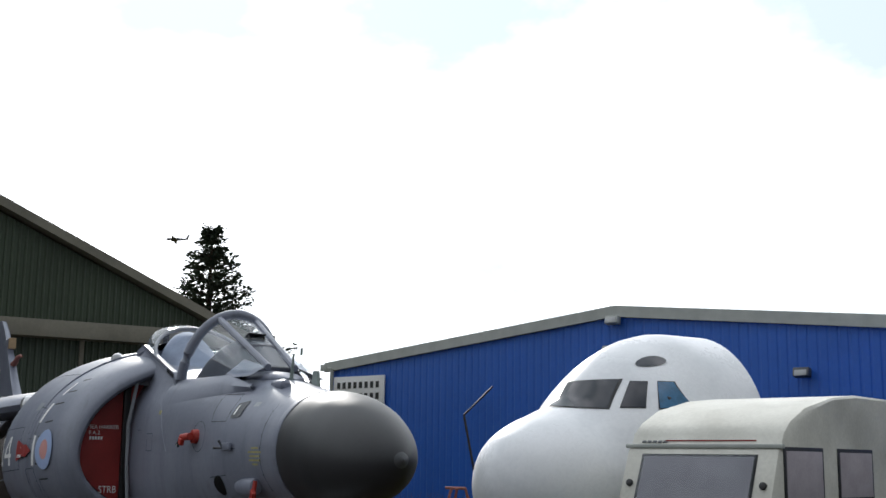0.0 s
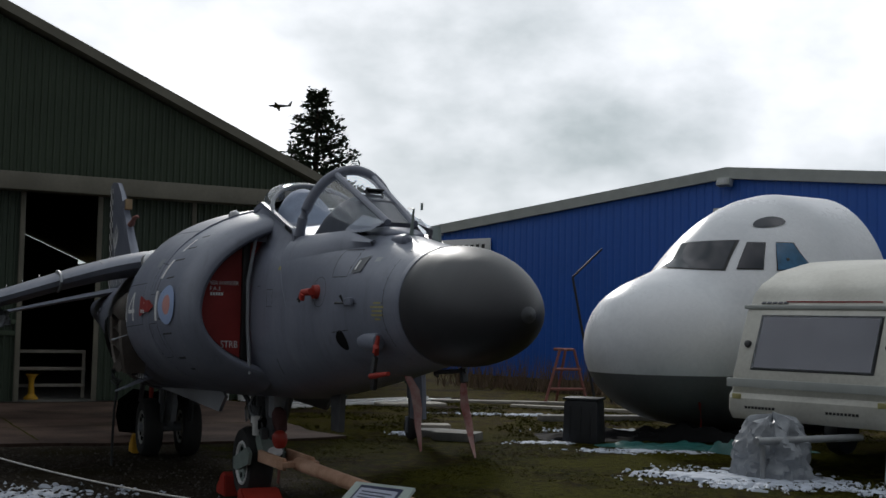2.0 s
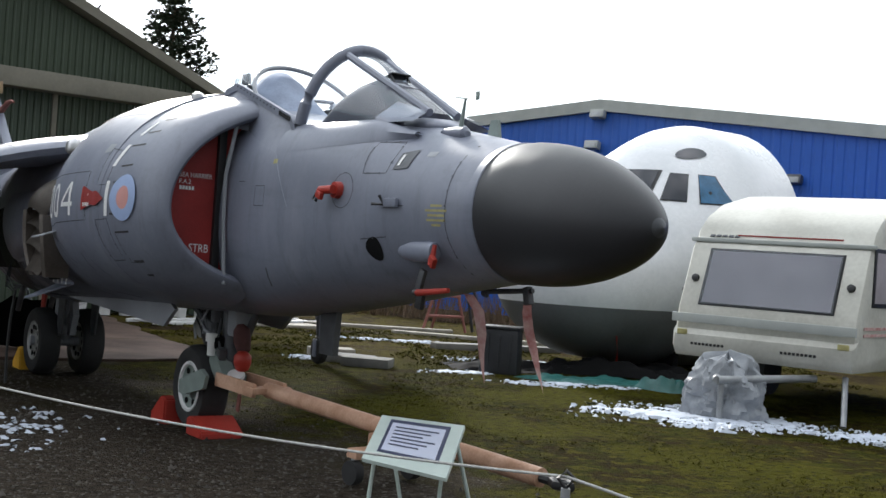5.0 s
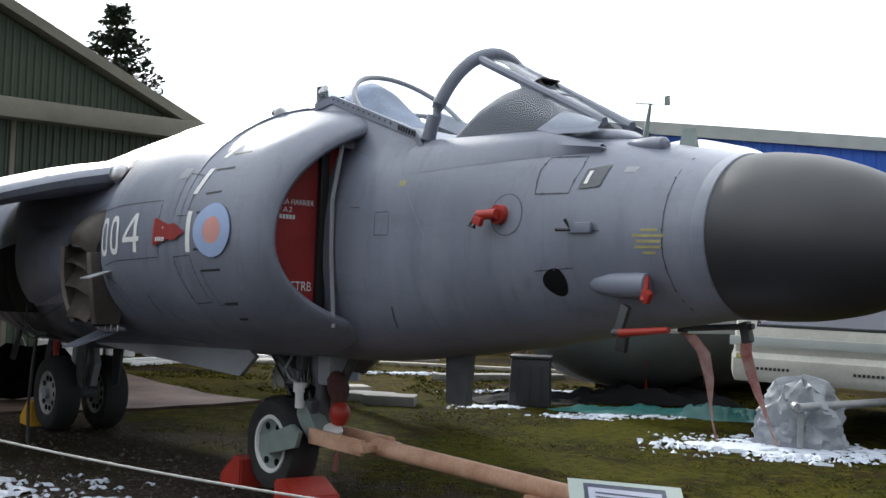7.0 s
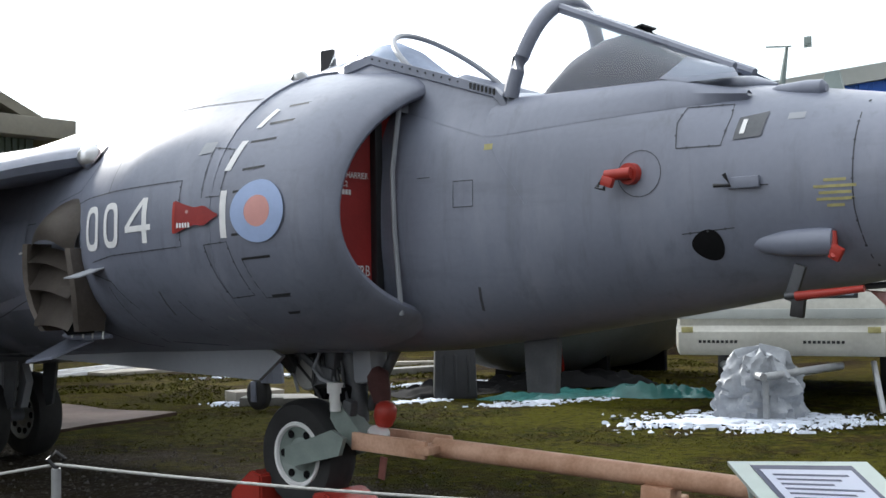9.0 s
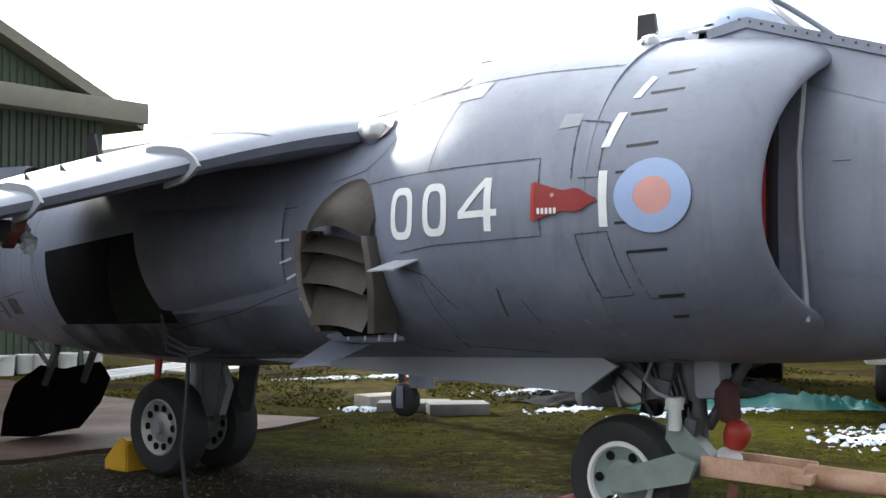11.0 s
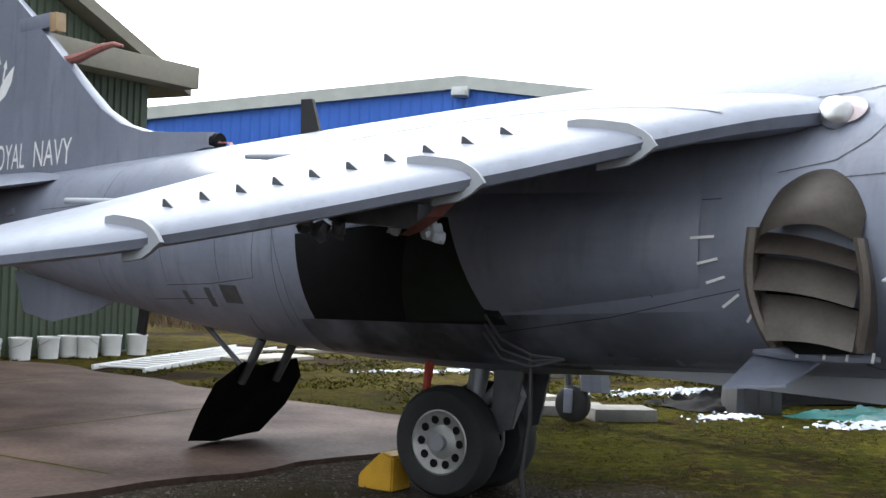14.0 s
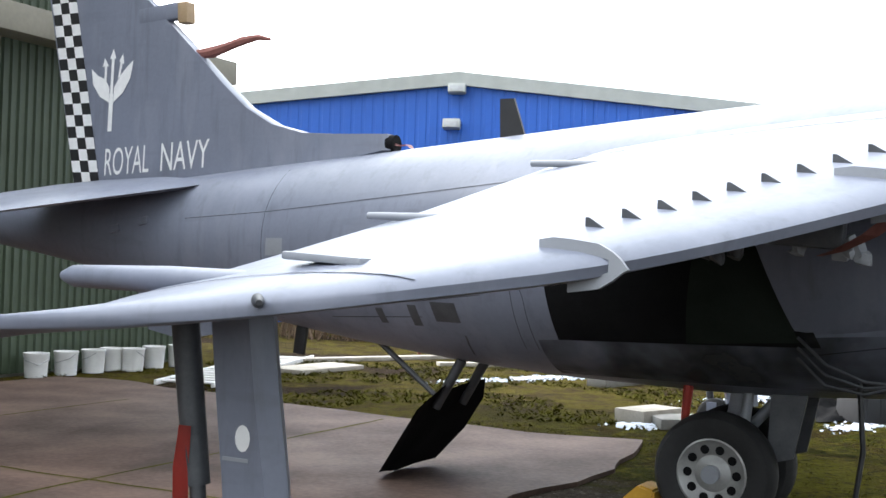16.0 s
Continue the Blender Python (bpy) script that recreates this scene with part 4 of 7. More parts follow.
for edge, ks in ((0, (6, 9)), (24, (18, 15))):
    bm = bmesh.new()
    out_ = Vector((0.0, 0.012 if edge == 0 else -0.012, 0.006))
    start = bm.verts.new(WS[3][edge].lerp(WS[4][edge], 0.4) + out_)
    low = [bm.verts.new(WS[4 + i][edge] + out_ + Vector((0, 0, -0.03))) for i in range(2)]
    high = [bm.verts.new(WS[4 + i][ks[i]] + out_) for i in range(2)]
    bm.faces.new((start, low[0], high[0]))
    bm.faces.new((low[0], low[1], high[1], high[0]))
    part("windscreen_fairing", fix(bm), GREY, jet)
bm = bmesh.new()
lathe(bm, [(0.02, -0.30), (0.10, -0.2), (0.14, 0.0), (0.15, 0.18), (0.12, 0.28), (0.05, 0.30)], pose(2.62, 0, 2.20, 0, -90, 0) @ Matrix.Diagonal((0.55, 1.5, 1, 1)), 20)
part("nose_fairing", bm, GREY, jet)
CAN = [arch_ring(xb, xt, zb, zt, hw) for xb, xt, zb, zt, hw in ((1.02, 0.70, 2.475, 2.75, 0.40), (0.90, 0.56, 2.51, 2.79, 0.40), (0.76, 0.42, 2.54, 2.80, 0.385), (0.61, 0.28, 2.56, 2.785, 0.35), (0.46, 0.17, 2.575, 2.745, 0.30), (0.31, 0.10, 2.58, 2.70, 0.22), (0.18, 0.04, 2.585, 2.65, 0.15))]
bm = bmesh.new()
skin(bm, [[bm.verts.new(v) for v in r] for r in CAN], closed=False)
cg = part("canopy", fix(bm), CANOPY, jet, "clear bubble canopy")
cg.visible_shadow = False
bm = bmesh.new()
tube(bm, CAN[0], 0.016, 8)
tube(bm, [r[0] for r in CAN], 0.016, 8)
tube(bm, [r[-1] for r in CAN], 0.016, 8)
part("canopy_frame", bm, GREY_PALE, jet)
# skirt closing the windscreen's foot onto the nose
for sgn in (1, -1):
    bm = bmesh.new()
    rings = []
    for x in steps(1.60, 2.90, 22):
        t = (x - 1.68) / 1.18
        yb = 0.39 - 0.12 * t
        foot = 2.04 + 0.07 * max(0, t)
        drop = 0.28 * max(0.0, t - 0.72)
        rings.append([bm.verts.new((x, sgn * y, z)) for y, z in ((yb - 0.03, 2.225 - drop), (yb + 0.004, 2.240 - drop), (yb + 0.018, 2.232 - drop), (0.5 * (yb + 0.03 + skin_y(x, foot)) + 0.012, 0.5 * (2.22 - drop + foot) + 0.012), (skin_y(x, foot) + 0.001, foot))])
    skin(bm, rings, closed=False)
    part("windscreen_skirt", fix(bm), GREY, jet)
# cockpit sills: slide rails standing on the shoulders of the body
for sgn in (1, -1):
    bm = bmesh.new()
    rings = []
    for x in steps(0.55, 1.86, 26):
        zr = 2.645 - (x - 0.55) * 0.325 - 0.10 * max(0.0, (0.75 - x) / 0.2) - 1.1 * max(0.0, x - 1.62)
        base = min(0.60, skin_y(x, zr - 0.26) + 0.002)
        rings.append([bm.verts.new((x, sgn * y, z)) for y, z in ((0.33, zr - 0.08), (0.385, zr - 0.005), (0.40, zr), (0.432, zr), (0.436, zr - 0.05), (0.425, zr - 0.055), (0.445, zr - 0.11), (max(0.455, base - 0.03), zr - 0.19), (max(0.46, base), zr - 0.26))])
    skin(bm, rings, closed=False)
    part("canopy_rail", fix(bm), GREY, jet)
    bm = bmesh.new()
    for i in range(7):
        x = 1.46 + 0.025 * i
        box(bm, (0.012, 0.012, 0.03), pose(x, sgn * 0.434, 2.645 - (x - 0.55) * 0.325 - 0.025))
    part("rail_grille", bm, BLACK, jet)
    bm = bmesh.new()
    for i in range(14):
        x = 0.66 + 0.055 * i
        rod(bm, (x, sgn * 0.43, 2.645 - (x - 0.55) * 0.325 - 0.02), (x, sgn * 0.439, 2.645 - (x - 0.55) * 0.325 - 0.02), 0.006, 0.005, 6)
    tagged(part("rail_fasteners", bm, LINE, jet), kind="stuff")
bm = bmesh.new()
rear = [arch_ring(0.46, 0.42, 2.47, 2.66, 0.34), arch_ring(0.32, 0.30, 2.50, 2.66, 0.31), arch_ring(0.10, 0.10, 2.53, 2.655, 0.20), arch_ring(-0.2, -0.2, 2.55, 2.60, 0.15)]
skin(bm, [[bm.verts.new(v) for v in r] for r in rear], closed=False)
part("spine_fairing", fix(bm), GREY, jet)
# cockpit: ejection seat with a dusty cover, instrument coaming
bm = bmesh.new()
for x, zt, hw in ((1.22, 2.40, 0.24),):
    rows_ = [[bm.verts.new(v) for v in arch_ring(xx, xx, 2.30, zz, ww, 17)] for xx, zz, ww in ((0.38, 2.66, 0.20), (0.46, 2.735, 0.23), (0.58, 2.735, 0.25), (0.72, 2.67, 0.25), (0.86, 2.56, 0.25), (1.05, 2.42, 0.25), (1.30, 2.30, 0.26))]
    skin(bm, rows_, closed=False)
part("ejection_seat", fix(bm), SEATFAB, jet, "blue-grey covered ejection seat")
bm = bmesh.new()
rows_ = [[bm.verts.new(v) for v in arch_ring(xx, xx, 2.20, zz, ww, 17, 2.6)] for xx, zz, ww in [(1.80 + 0.82 * s_, 2.25 + 0.29 * math.sin(math.pi * s_ ** 0.85) ** 0.8 + 0.012 * noise.noise(Vector((s_ * 9, 0, 4))), 0.34 - 0.10 * s_) for s_ in steps(0.0, 0.98, 18)]]
skin(bm, rows_, closed=False)
part("instrument_coaming", fix(bm), COCKPIT, jet, "dark blue-grey instrument coaming")
bm = bmesh.new()
box(bm, (0.10, 0.14, 0.01), pose(2.20, 0, 2.565, 0, -12, 0), 0.003)
rod(bm, (2.28, 0.06, 2.5), (2.22, 0.06, 2.56), 0.008)
rod(bm, (2.28, -0.06, 2.5), (2.22, -0.06, 2.56), 0.008)
part("head_up_display", bm, BLACK, jet)
# nose-top vane, blade aerials, beacon, cooling scoops
bm = bmesh.new()
rod(bm, (2.93, 0, 2.19), (2.96, 0, 2.375), 0.016, 0.007, 8)
rod(bm, (2.86, 0, 2.385), (2.98, 0, 2.372), 0.004, 0.004, 6)
box(bm, (0.035, 0.004, 0.05), pose(3.05, 0.02, 2.385), 0.001)
part("yaw_vane", bm, GREYGREEN, jet)
bm = bmesh.new()
plate(bm, [(-0.07, 0), (0.06, 0), (0.03, 0.13), (-0.03, 0.13)], 0.022, pose(3.13, 0.1, 2.12, 90, 0, 0))
part("blade_aerial", fix(bm), GREYGREEN, jet)
bm = bmesh.new()
lathe(bm, [(0.005, -0.16), (0.03, -0.1), (0.042, 0.02), (0.04, 0.1), (0.02, 0.12)], pose(3.08, -0.14, 2.145, 0, 93, 0), 14)
part("nose_blister", bm, GREY, jet)
bm = bmesh.new()
plate(bm, [(-0.06, 0), (0.07, 0), (0.045, 0.17), (-0.055, 0.17)], 0.025, pose(0.0, -0.02, 2.60, 90, 0, 0))
part("blade_aerial", fix(bm), BLACK, jet)
bm = bmesh.new()
plate(bm, [(-0.09, 0), (0.09, 0), (0.0, 0.26), (-0.10, 0.26)], 0.025, pose(-4.98, -0.02, 2.25, 90, 0, 0))
part("blade_aerial", fix(bm), BLACK, jet)
bm = bmesh.new()
lathe(bm, [(0.10, 0.0), (0.09, 0.05), (0.06, 0.085), (0.01, 0.095)], pose(0.28, -0.52, 2.40, 25, 0, 0) @ Matrix.Diagonal((1.4, 0.7, 1, 1)), 18)
part("pressure_scoop", bm, GREY, jet)
bm = bmesh.new()
lathe(bm, [(0.05, 0), (0.05, 0.05), (0.03, 0.075), (0.004, 0.08)], pose(0.30, -0.52, 2.46, 25, 0, 0), 14)
part("beacon", bm, STEEL, jet)
bm = bmesh.new()
lathe(bm, [(0.10, 0.0), (0.09, 0.04), (0.04, 0.055), (0.005, 0.058)], pose(-1.0, -0.05, 2.575), 18)
part("dome_light", bm, GREY_DARK, jet)

# ---- nozzles, vanes, shaded recess as a black patch ----
def make_nozzle(side):
    """Cold nozzle swivelled down: a rounded hood, cheeks, open mouth and turning vanes."""
    def rim(u):
        """Upper edge of the mouth."""
        return 1.50 + 0.115 * math.sin(math.pi * min(1.0, 0.08 + 0.80 * u)) ** 0.7 - 0.10 * max(0.0, u - 0.7)

    bm = bmesh.new()
    rows_ = []
    for v in steps(0, 1, 12):
        row = []
        for u in steps(0, 1, 18):
            x = -1.385 + 0.46 * u + 0.05 * (1 - v) * (1 - u) + 0.02 * (1 - v)
            crown = 1.69 + 0.18 * math.sin(math.pi * (0.16 + 0.72 * u)) ** 0.9
            z = crown + (rim(u) - crown) * v
            edge_in = math.sin(math.pi * min(1.0, max(0.0, 0.06 + 0.88 * u))) ** 0.28
            y = 1.08 + 0.21 * math.sin(0.5 * math.pi * min(1, v * 1.15)) ** 0.8 * edge_in
            row.append(bm.verts.new((x, side * y, z)))
        rows_.append(row)
    skin(bm, rows_, closed=False)
    bmesh.ops.solidify(bm, geom=bm.faces[:], thickness=0.012)
    nz = part("thrust_nozzle", fix(bm), NOZZLE, jet, "brown heat-stained swivelling thrust nozzle")
    # flat black sheet standing in for the shade inside the mouth
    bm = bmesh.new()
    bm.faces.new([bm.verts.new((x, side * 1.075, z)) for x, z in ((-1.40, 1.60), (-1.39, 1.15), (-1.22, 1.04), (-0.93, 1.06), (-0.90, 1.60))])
    part("throat_shade", fix(bm), BLACK_AND_SHADE, nz)
    # cheeks: rounded walls fore and aft of the mouth
    for x0, lean, zt in ((-1.385, -0.02, 1.60), (-0.925, 0.035, 1.56)):
        bm = bmesh.new()
        rows_ = []
        for v in steps(0, 1, 12):
            z = zt + (1.07 - zt) * v
            reach = 1.275 - 0.06 * v ** 2
            xo = x0 + (0.09 * v ** 3 if x0 < -1.2 else 0.0) + lean * math.sin(math.pi * v)
            rows_.append([bm.verts.new((xo + dx, side * y, z)) for dx, y in ((-0.018, 1.02), (-0.022, reach - 0.02), (0.0, reach), (0.022, reach - 0.02), (0.018, 1.02))])
        skin(bm, rows_, closed=False)
        part("nozzle_cheek", fix(bm), NOZZLE, nz)
    # turning vanes: curved plates, each lower edge proud of the one beneath
    for top_l, top_r, low_l, low_r in ((1.585, 1.50, 1.487, 1.421), (1.472, 1.408, 1.322, 1.263), (1.306, 1.25, 1.10, 1.075)):
        bm = bmesh.new()
        rows_ = []
        for v in steps(0, 1, 8):
            row = []
            for u in steps(0, 1, 10):
                x = -1.375 + 0.44 * u + (0.07 * (1 - u) * v ** 2 if low_l < 1.2 else 0)
                z = (top_l + (low_l - top_l) * v) * (1 - u) + (top_r + (low_r - top_r) * v) * u + 0.018 * math.sin(math.pi * u)
                row.append(bm.verts.new((x, side * (1.16 + 0.09 * v ** 1.4), z)))
            rows_.append(row)
        skin(bm, rows_, closed=False)
        bmesh.ops.solidify(bm, geom=bm.faces[:], thickness=0.006)
        part("turning_vane", fix(bm), NOZZLE, nz)
    return nz


make_nozzle(-1)
make_nozzle(1)
for side in (-1, 1):
    def fin_sheet(name, inner_a, inner_b, outer_b, outer_a, thick, mat):
        b = bmesh.new()
        q = [Vector((p[0], side * p[1], p[2])) for p in (inner_a, inner_b, outer_b, outer_a)]
        lo_ = [b.verts.new(p - Vector((0, 0, thick / 2))) for p in q]
        hi_ = [b.verts.new(p + Vector((0, 0, thick / 2))) for p in q]
        b.faces.new(hi_)
        b.faces.new(lo_[::-1])
        for k in range(4):
            b.faces.new((lo_[k], lo_[(k + 1) % 4], hi_[(k + 1) % 4], hi_[k]))
        return part(name, fix(b), mat, jet, smooth=False)

    # upper strake is paler than the body: sky brightness put into its colour
    fin_sheet("strake_vane", (-0.74, 1.17, 1.448), (-0.555, 1.20, 1.455), (-0.63, 1.36, 1.388), (-0.80, 1.36, 1.382), 0.008, GREY_PALE)
    fin_sheet("lower_strake", (-1.47, 0.88, 1.02), (-1.14, 0.90, 1.02), (-1.235, 1.17, 0.905), (-1.52, 1.18, 0.872), 0.014, GREY)
    bm = bmesh.new()
    tube(bm, [(-1.46, side * 0.95, 1.03), (-1.30, side * 0.99, 1.035), (-1.0, side * 1.0, 1.04), (-0.88, side * 0.99, 1.035)], [0.012, 0.030, 0.034, 0.012], 8)
    part("strake_fairing", bm, GREY, jet)
    for x in (-1.23, -1.11, -1.01, -0.90):
        bm = bmesh.new()
        box(bm, (0.012, 0.006, 0.045), pose(x, side * 1.035, 1.045, 0, 8, 0))
        part("white_tick", bm, WHITE, jet)
    # missing rear nozzle: heat-shield recess, its shade a flat black patch, green-grey liner
    patch("recess_shade_patch", quad((-4.33, 1.02), (-2.85, 1.07), (-3.08, 1.66), (-4.40, 1.54)), BLACK_AND_SHADE, nu=14, nv=8, lift=0.005, side=side, label="flat black patch for the shaded recess of the missing rear nozzle")
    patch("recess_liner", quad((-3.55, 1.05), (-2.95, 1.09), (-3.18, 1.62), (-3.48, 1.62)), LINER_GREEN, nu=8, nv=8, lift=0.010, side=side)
    bm = bmesh.new()
    rows_ = []
    for u in steps(0, 1, 14):
        x = -3.25 + 1.55 * u
        zb = 1.10 + 0.20 * u
        zt_ = 1.78
        bulge = 0.11 * math.sin(math.pi * min(1, 0.12 + u * 0.88)) + 0.02
        rows_.append([bm.verts.new((x + (0.30 * (1 - f) * (1 - u)), side * (skin_y(x, zb + (zt_ - zb) * f) + bulge * math.sin(math.pi * f) ** 0.5 - 0.004), zb + (zt_ - zb) * f)) for f in steps(0, 1, 10)])
    skin(bm, rows_, closed=False)
    part("nozzle_fairing", fix(bm), GREY, jet)
    # gun-pack strake under the belly
    bm = bmesh.new()
    plate(bm, [(-2.95, 0.0), (-2.75, -0.13), (-0.10, -0.13), (0.10, 0.02), (0.0, 0.06), (-2.95, 0.06)], 0.03, pose(0, side * 0.50, 0.90, 90, 1.6, 0))
    part("belly_strake", fix(bm), GREY_PALE, jet)

def belly_dark_film():
    """A thin dark film, ragged and fading forward."""
    m = material("dark_grey_film", (0.055, 0.058, 0.06), 0.55, scale=3, fine=30, amount=0.6, bump=0.03)
    nt = m.node_tree
    co = nt.nodes.new("ShaderNodeTexCoord")
    nz = nt.nodes.new("ShaderNodeTexNoise")
    nz.inputs["Scale"].default_value, nz.inputs["Detail"].default_value = 2.2, 6
    sx = nt.nodes.new("ShaderNodeSeparateXYZ")
    fade = nt.nodes.new("ShaderNodeMapRange")
    fade.inputs["From Min"].default_value, fade.inputs["From Max"].default_value = -1.3, -3.0
    thin = nt.nodes.new("ShaderNodeMapRange")
    thin.inputs["From Min"].default_value, thin.inputs["From Max"].default_value, thin.inputs["To Max"].default_value = 0.30, 0.62, 0.80
    mul = nt.nodes.new("ShaderNodeMath")
    mul.operation = "MULTIPLY"
    nt.links.new(co.outputs["Object"], nz.inputs["Vector"])
    nt.links.new(co.outputs["Object"], sx.inputs[0])
    nt.links.new(sx.outputs[0], fade.inputs["Value"])
    nt.links.new(nz.outputs[0], thin.inputs["Value"])
    nt.links.new(thin.outputs[0], mul.inputs[0])
    nt.links.new(fade.outputs[0], mul.inputs[1])
    nt.links.new(mul.outputs[0], nt.nodes["Principled BSDF"].inputs["Alpha"])
    return m


DARK_FILM = belly_dark_film()
for side in (-1, 1):
    patch("belly_dark_film", quad((-4.46, 0.80), (-1.4, 0.86), (-1.5, 1.22), (-4.47, 1.01)), DARK_FILM, nu=24, nv=6, lift=0.004, side=side, label="ragged dark film behind the nozzles")

# tangle of straps and wires by the wheel bay
for dz in (0.0, 0.05, 0.1):
    bm = bmesh.new()
    tube(bm, [(-2.95, -0.93, 1.12 - dz), (-2.80, -1.0, 1.00 - dz), (-2.62, -0.99, 0.93 - dz * 0.6), (-2.45, -0.95, 0.92)], 0.008, 6)
    part("cable", bm, GREY_DARK, jet)
bm = bmesh.new()
tube(bm, [(-2.65, -0.95, 0.92), (-2.62, -0.99, 0.6), (-2.66, -0.99, 0.3), (-2.6, -1.0, 0.02)], 0.014, 6)
part("hanging_cable", bm, BLACK, jet)

# ---- wing ----
def make_wing(side):
    """Swept, drooped wing with a round leading edge, fences, and vortex generators."""
    sg = side
    #        y     x_le    x_te   z_le   thick
    rows = [(0.55, -0.95, -4.05, 2.19, 0.30), (1.05, -1.18, -4.10, 2.105, 0.29), (1.25, -1.34, -4.12, 2.06, 0.27), (2.3, -2.20, -4.45, 1.715, 0.21), (3.25, -3.04, -4.80, 1.42, 0.16),
            (3.56, -3.55, -4.93, 1.325, 0.125), (3.82, -4.10, -5.05, 1.24, 0.10), (4.0, -4.62, -5.16, 1.185, 0.075), (4.06, -4.95, -5.20, 1.165, 0.045)]
    bm = bmesh.new()
    rings = []
    up_pts = {}
    for y in steps(0.55, 4.06, 36):
        xl, xt, z, th = lerp_rows(rows, y)
        ring = []
        m = 14
        for k in range(2 * m):
            t = k / m if k < m else (2 * m - k) / m        # 0 at the nose, 1 at the tail
            s = 1 if k < m else -1
            t = t * t * (3 - 2 * t) if t < 0.5 else t
            tk = 2.6 * (0.2969 * math.sqrt(max(t, 0)) - 0.126 * t - 0.3516 * t**2 + 0.2843 * t**3 - 0.1036 * t**4) * th * 1.45
            ring.append(bm.verts.new((xl + (xt - xl) * t, sg * y, z + s * tk + (0.02 if s > 0 else 0.0) - 0.10 * t * t)))
        rings.append(ring)
    skin(bm, rings)
    bm.faces.new(rings[0])
    bm.faces.new(rings[-1][::-1])
    wing = part("wing", fix(bm), GREY, jet)

    def top(y, t):
        xl, xt, z, th = lerp_rows(rows, y)
        tk = 2.6 * (0.2969 * math.sqrt(t) - 0.126 * t - 0.3516 * t**2 + 0.2843 * t**3 - 0.1036 * t**4) * th * 1.45
        return Vector((xl + (xt - xl) * t, sg * y, z + tk + 0.02 - 0.10 * t * t))

    for y in (1.70, 2.29, 3.24):
        xl, xt, z, th = lerp_rows(rows, y)
        bm = bmesh.new()
        def foil(t, sgn_, off):
            tk_ = 2.6 * (0.2969 * math.sqrt(t) - 0.126 * t - 0.3516 * t**2 + 0.2843 * t**3 - 0.1036 * t**4) * th * 1.45
            return xl + (xt - xl) * t + off * (1 - t / 0.05 if t < 0.05 else 0), z + sgn_ * tk_ + (0.02 if sgn_ > 0 else 0) + sgn_ * off * min(1, t / 0.03)
        ts = [0.15, 0.12, 0.09, 0.06, 0.035, 0.015, 0.004]
        outer_ = [foil(t, 1, 0.032 if t < 0.14 else 0.02) for t in ts] + [(xl + 0.05, z)] + [foil(t, -1, 0.035) for t in ts[::-1][:5]]
        inner_ = [foil(t, -1, -0.01) for t in ts[2:]] + [foil(t, 1, -0.01) for t in ts[::-1]]
        prof_ = outer_ + inner_
        plate(bm, prof_, 0.022, Matrix(((1, 0, 0, 0), (0, 0, 1, sg * y), (0, 1, 0, 0), (0, 0, 0, 1))))
        part("wing_fence", fix(bm), GREY_PALE, wing)
    for k in range(10):
        y = 1.84 + 0.151 * k - 0.0022 * k * k
        p = top(y, 0.20)
        bm = bmesh.new()
        plate(bm, [(-0.045, -0.01), (0.045, -0.01), (-0.03, 0.034), (-0.045, 0.034)], 0.007, Matrix.Translation(p) @ pose(0, 0, 0, 90, 0, 12 * sg))
        part("vortex_generator", fix(bm), GREY_DARK, wing)
    # outrigger fairing line, flap hinge covers, tip light
    for y in (1.35, 3.56):
        pts = [top(y, t) + Vector((0, 0, 0.003)) for t in steps(0.03, 0.97, 18)]
        bm = bmesh.new()
        prev = None
        for p in pts:
            pair = [bm.verts.new(p + Vector((0, 0.005, 0))), bm.verts.new(p - Vector((0, 0.005, 0)))]
            if prev:
                bm.faces.new((prev[0], prev[1], pair[1], pair[0]))
            prev = pair
        part("wing_joint", fix(bm), LINE, wing)
    bm = bmesh.new()
    lathe(bm, [(0.035, -0.66), (0.065, -0.60), (0.078, -0.1), (0.07, 0.25), (0.04, 0.42), (0.008, 0.46)], pose(-4.70, sg * 3.38, 1.33, 0, 90, 0) @ Matrix.Diagonal((0.7, 1, 1, 1)), 16)
    part("outrigger_pod", bm, GREY, wing)
    bm = bmesh.new()
    box(bm, (0.34, 0.10, 0.03), Matrix.Translation(top(3.42, 0.5) + Vector((0.05, 0, 0.02))) @ pose(0, 0, 0, 0, 3, 0), 0.01)
    part("pod_cover", bm, GREY_PALE, wing)
    bm = bmesh.new()
    p = top(3.75, 0.15)
    lathe(bm, [(0.01, -0.13), (0.03, 0.0), (0.01, 0.13)], Matrix.Translation(p + Vector((0.02, 0, -0.035))) @ pose(0, 0, 0, 0, 90, 50 * sg), 12)
    part("tip_lamp", bm, PLASTIC, wing)
    for y in (1.6, 2.5):
        p = top(y, 0.9)
        bm = bmesh.new()
        rod(bm, p + Vector((0.22, 0, 0.01)), p + Vector((-0.16, 0, 0.02)), 0.022, 0.016, 10)
        part("hinge_cover", bm, GREY_PALE, wing)
    # root lamp in its pinkish surround
    bm = bmesh.new()
    lathe(bm, [(0.0, 0.03), (0.045, 0.025), (0.072, 0.0), (0.075, -0.05)], Matrix.Translation((-1.10, sg * 1.005, 2.145)) @ Vector((0.40, sg * 0.82, 0.40)).to_track_quat("Z", "Y").to_matrix().to_4x4(), 18)
    lamp = part("landing_lamp", bm, STEEL, jet, "bright silver landing lamp")
    patch("lamp_surround", disc(-1.09, 2.15, 0.12, 0.07), PINKISH, lamp, nu=24, nv=4, lift=0.02, side=sg)
    # pylon stub under the wing with torn red cloth
    bm = bmesh.new()
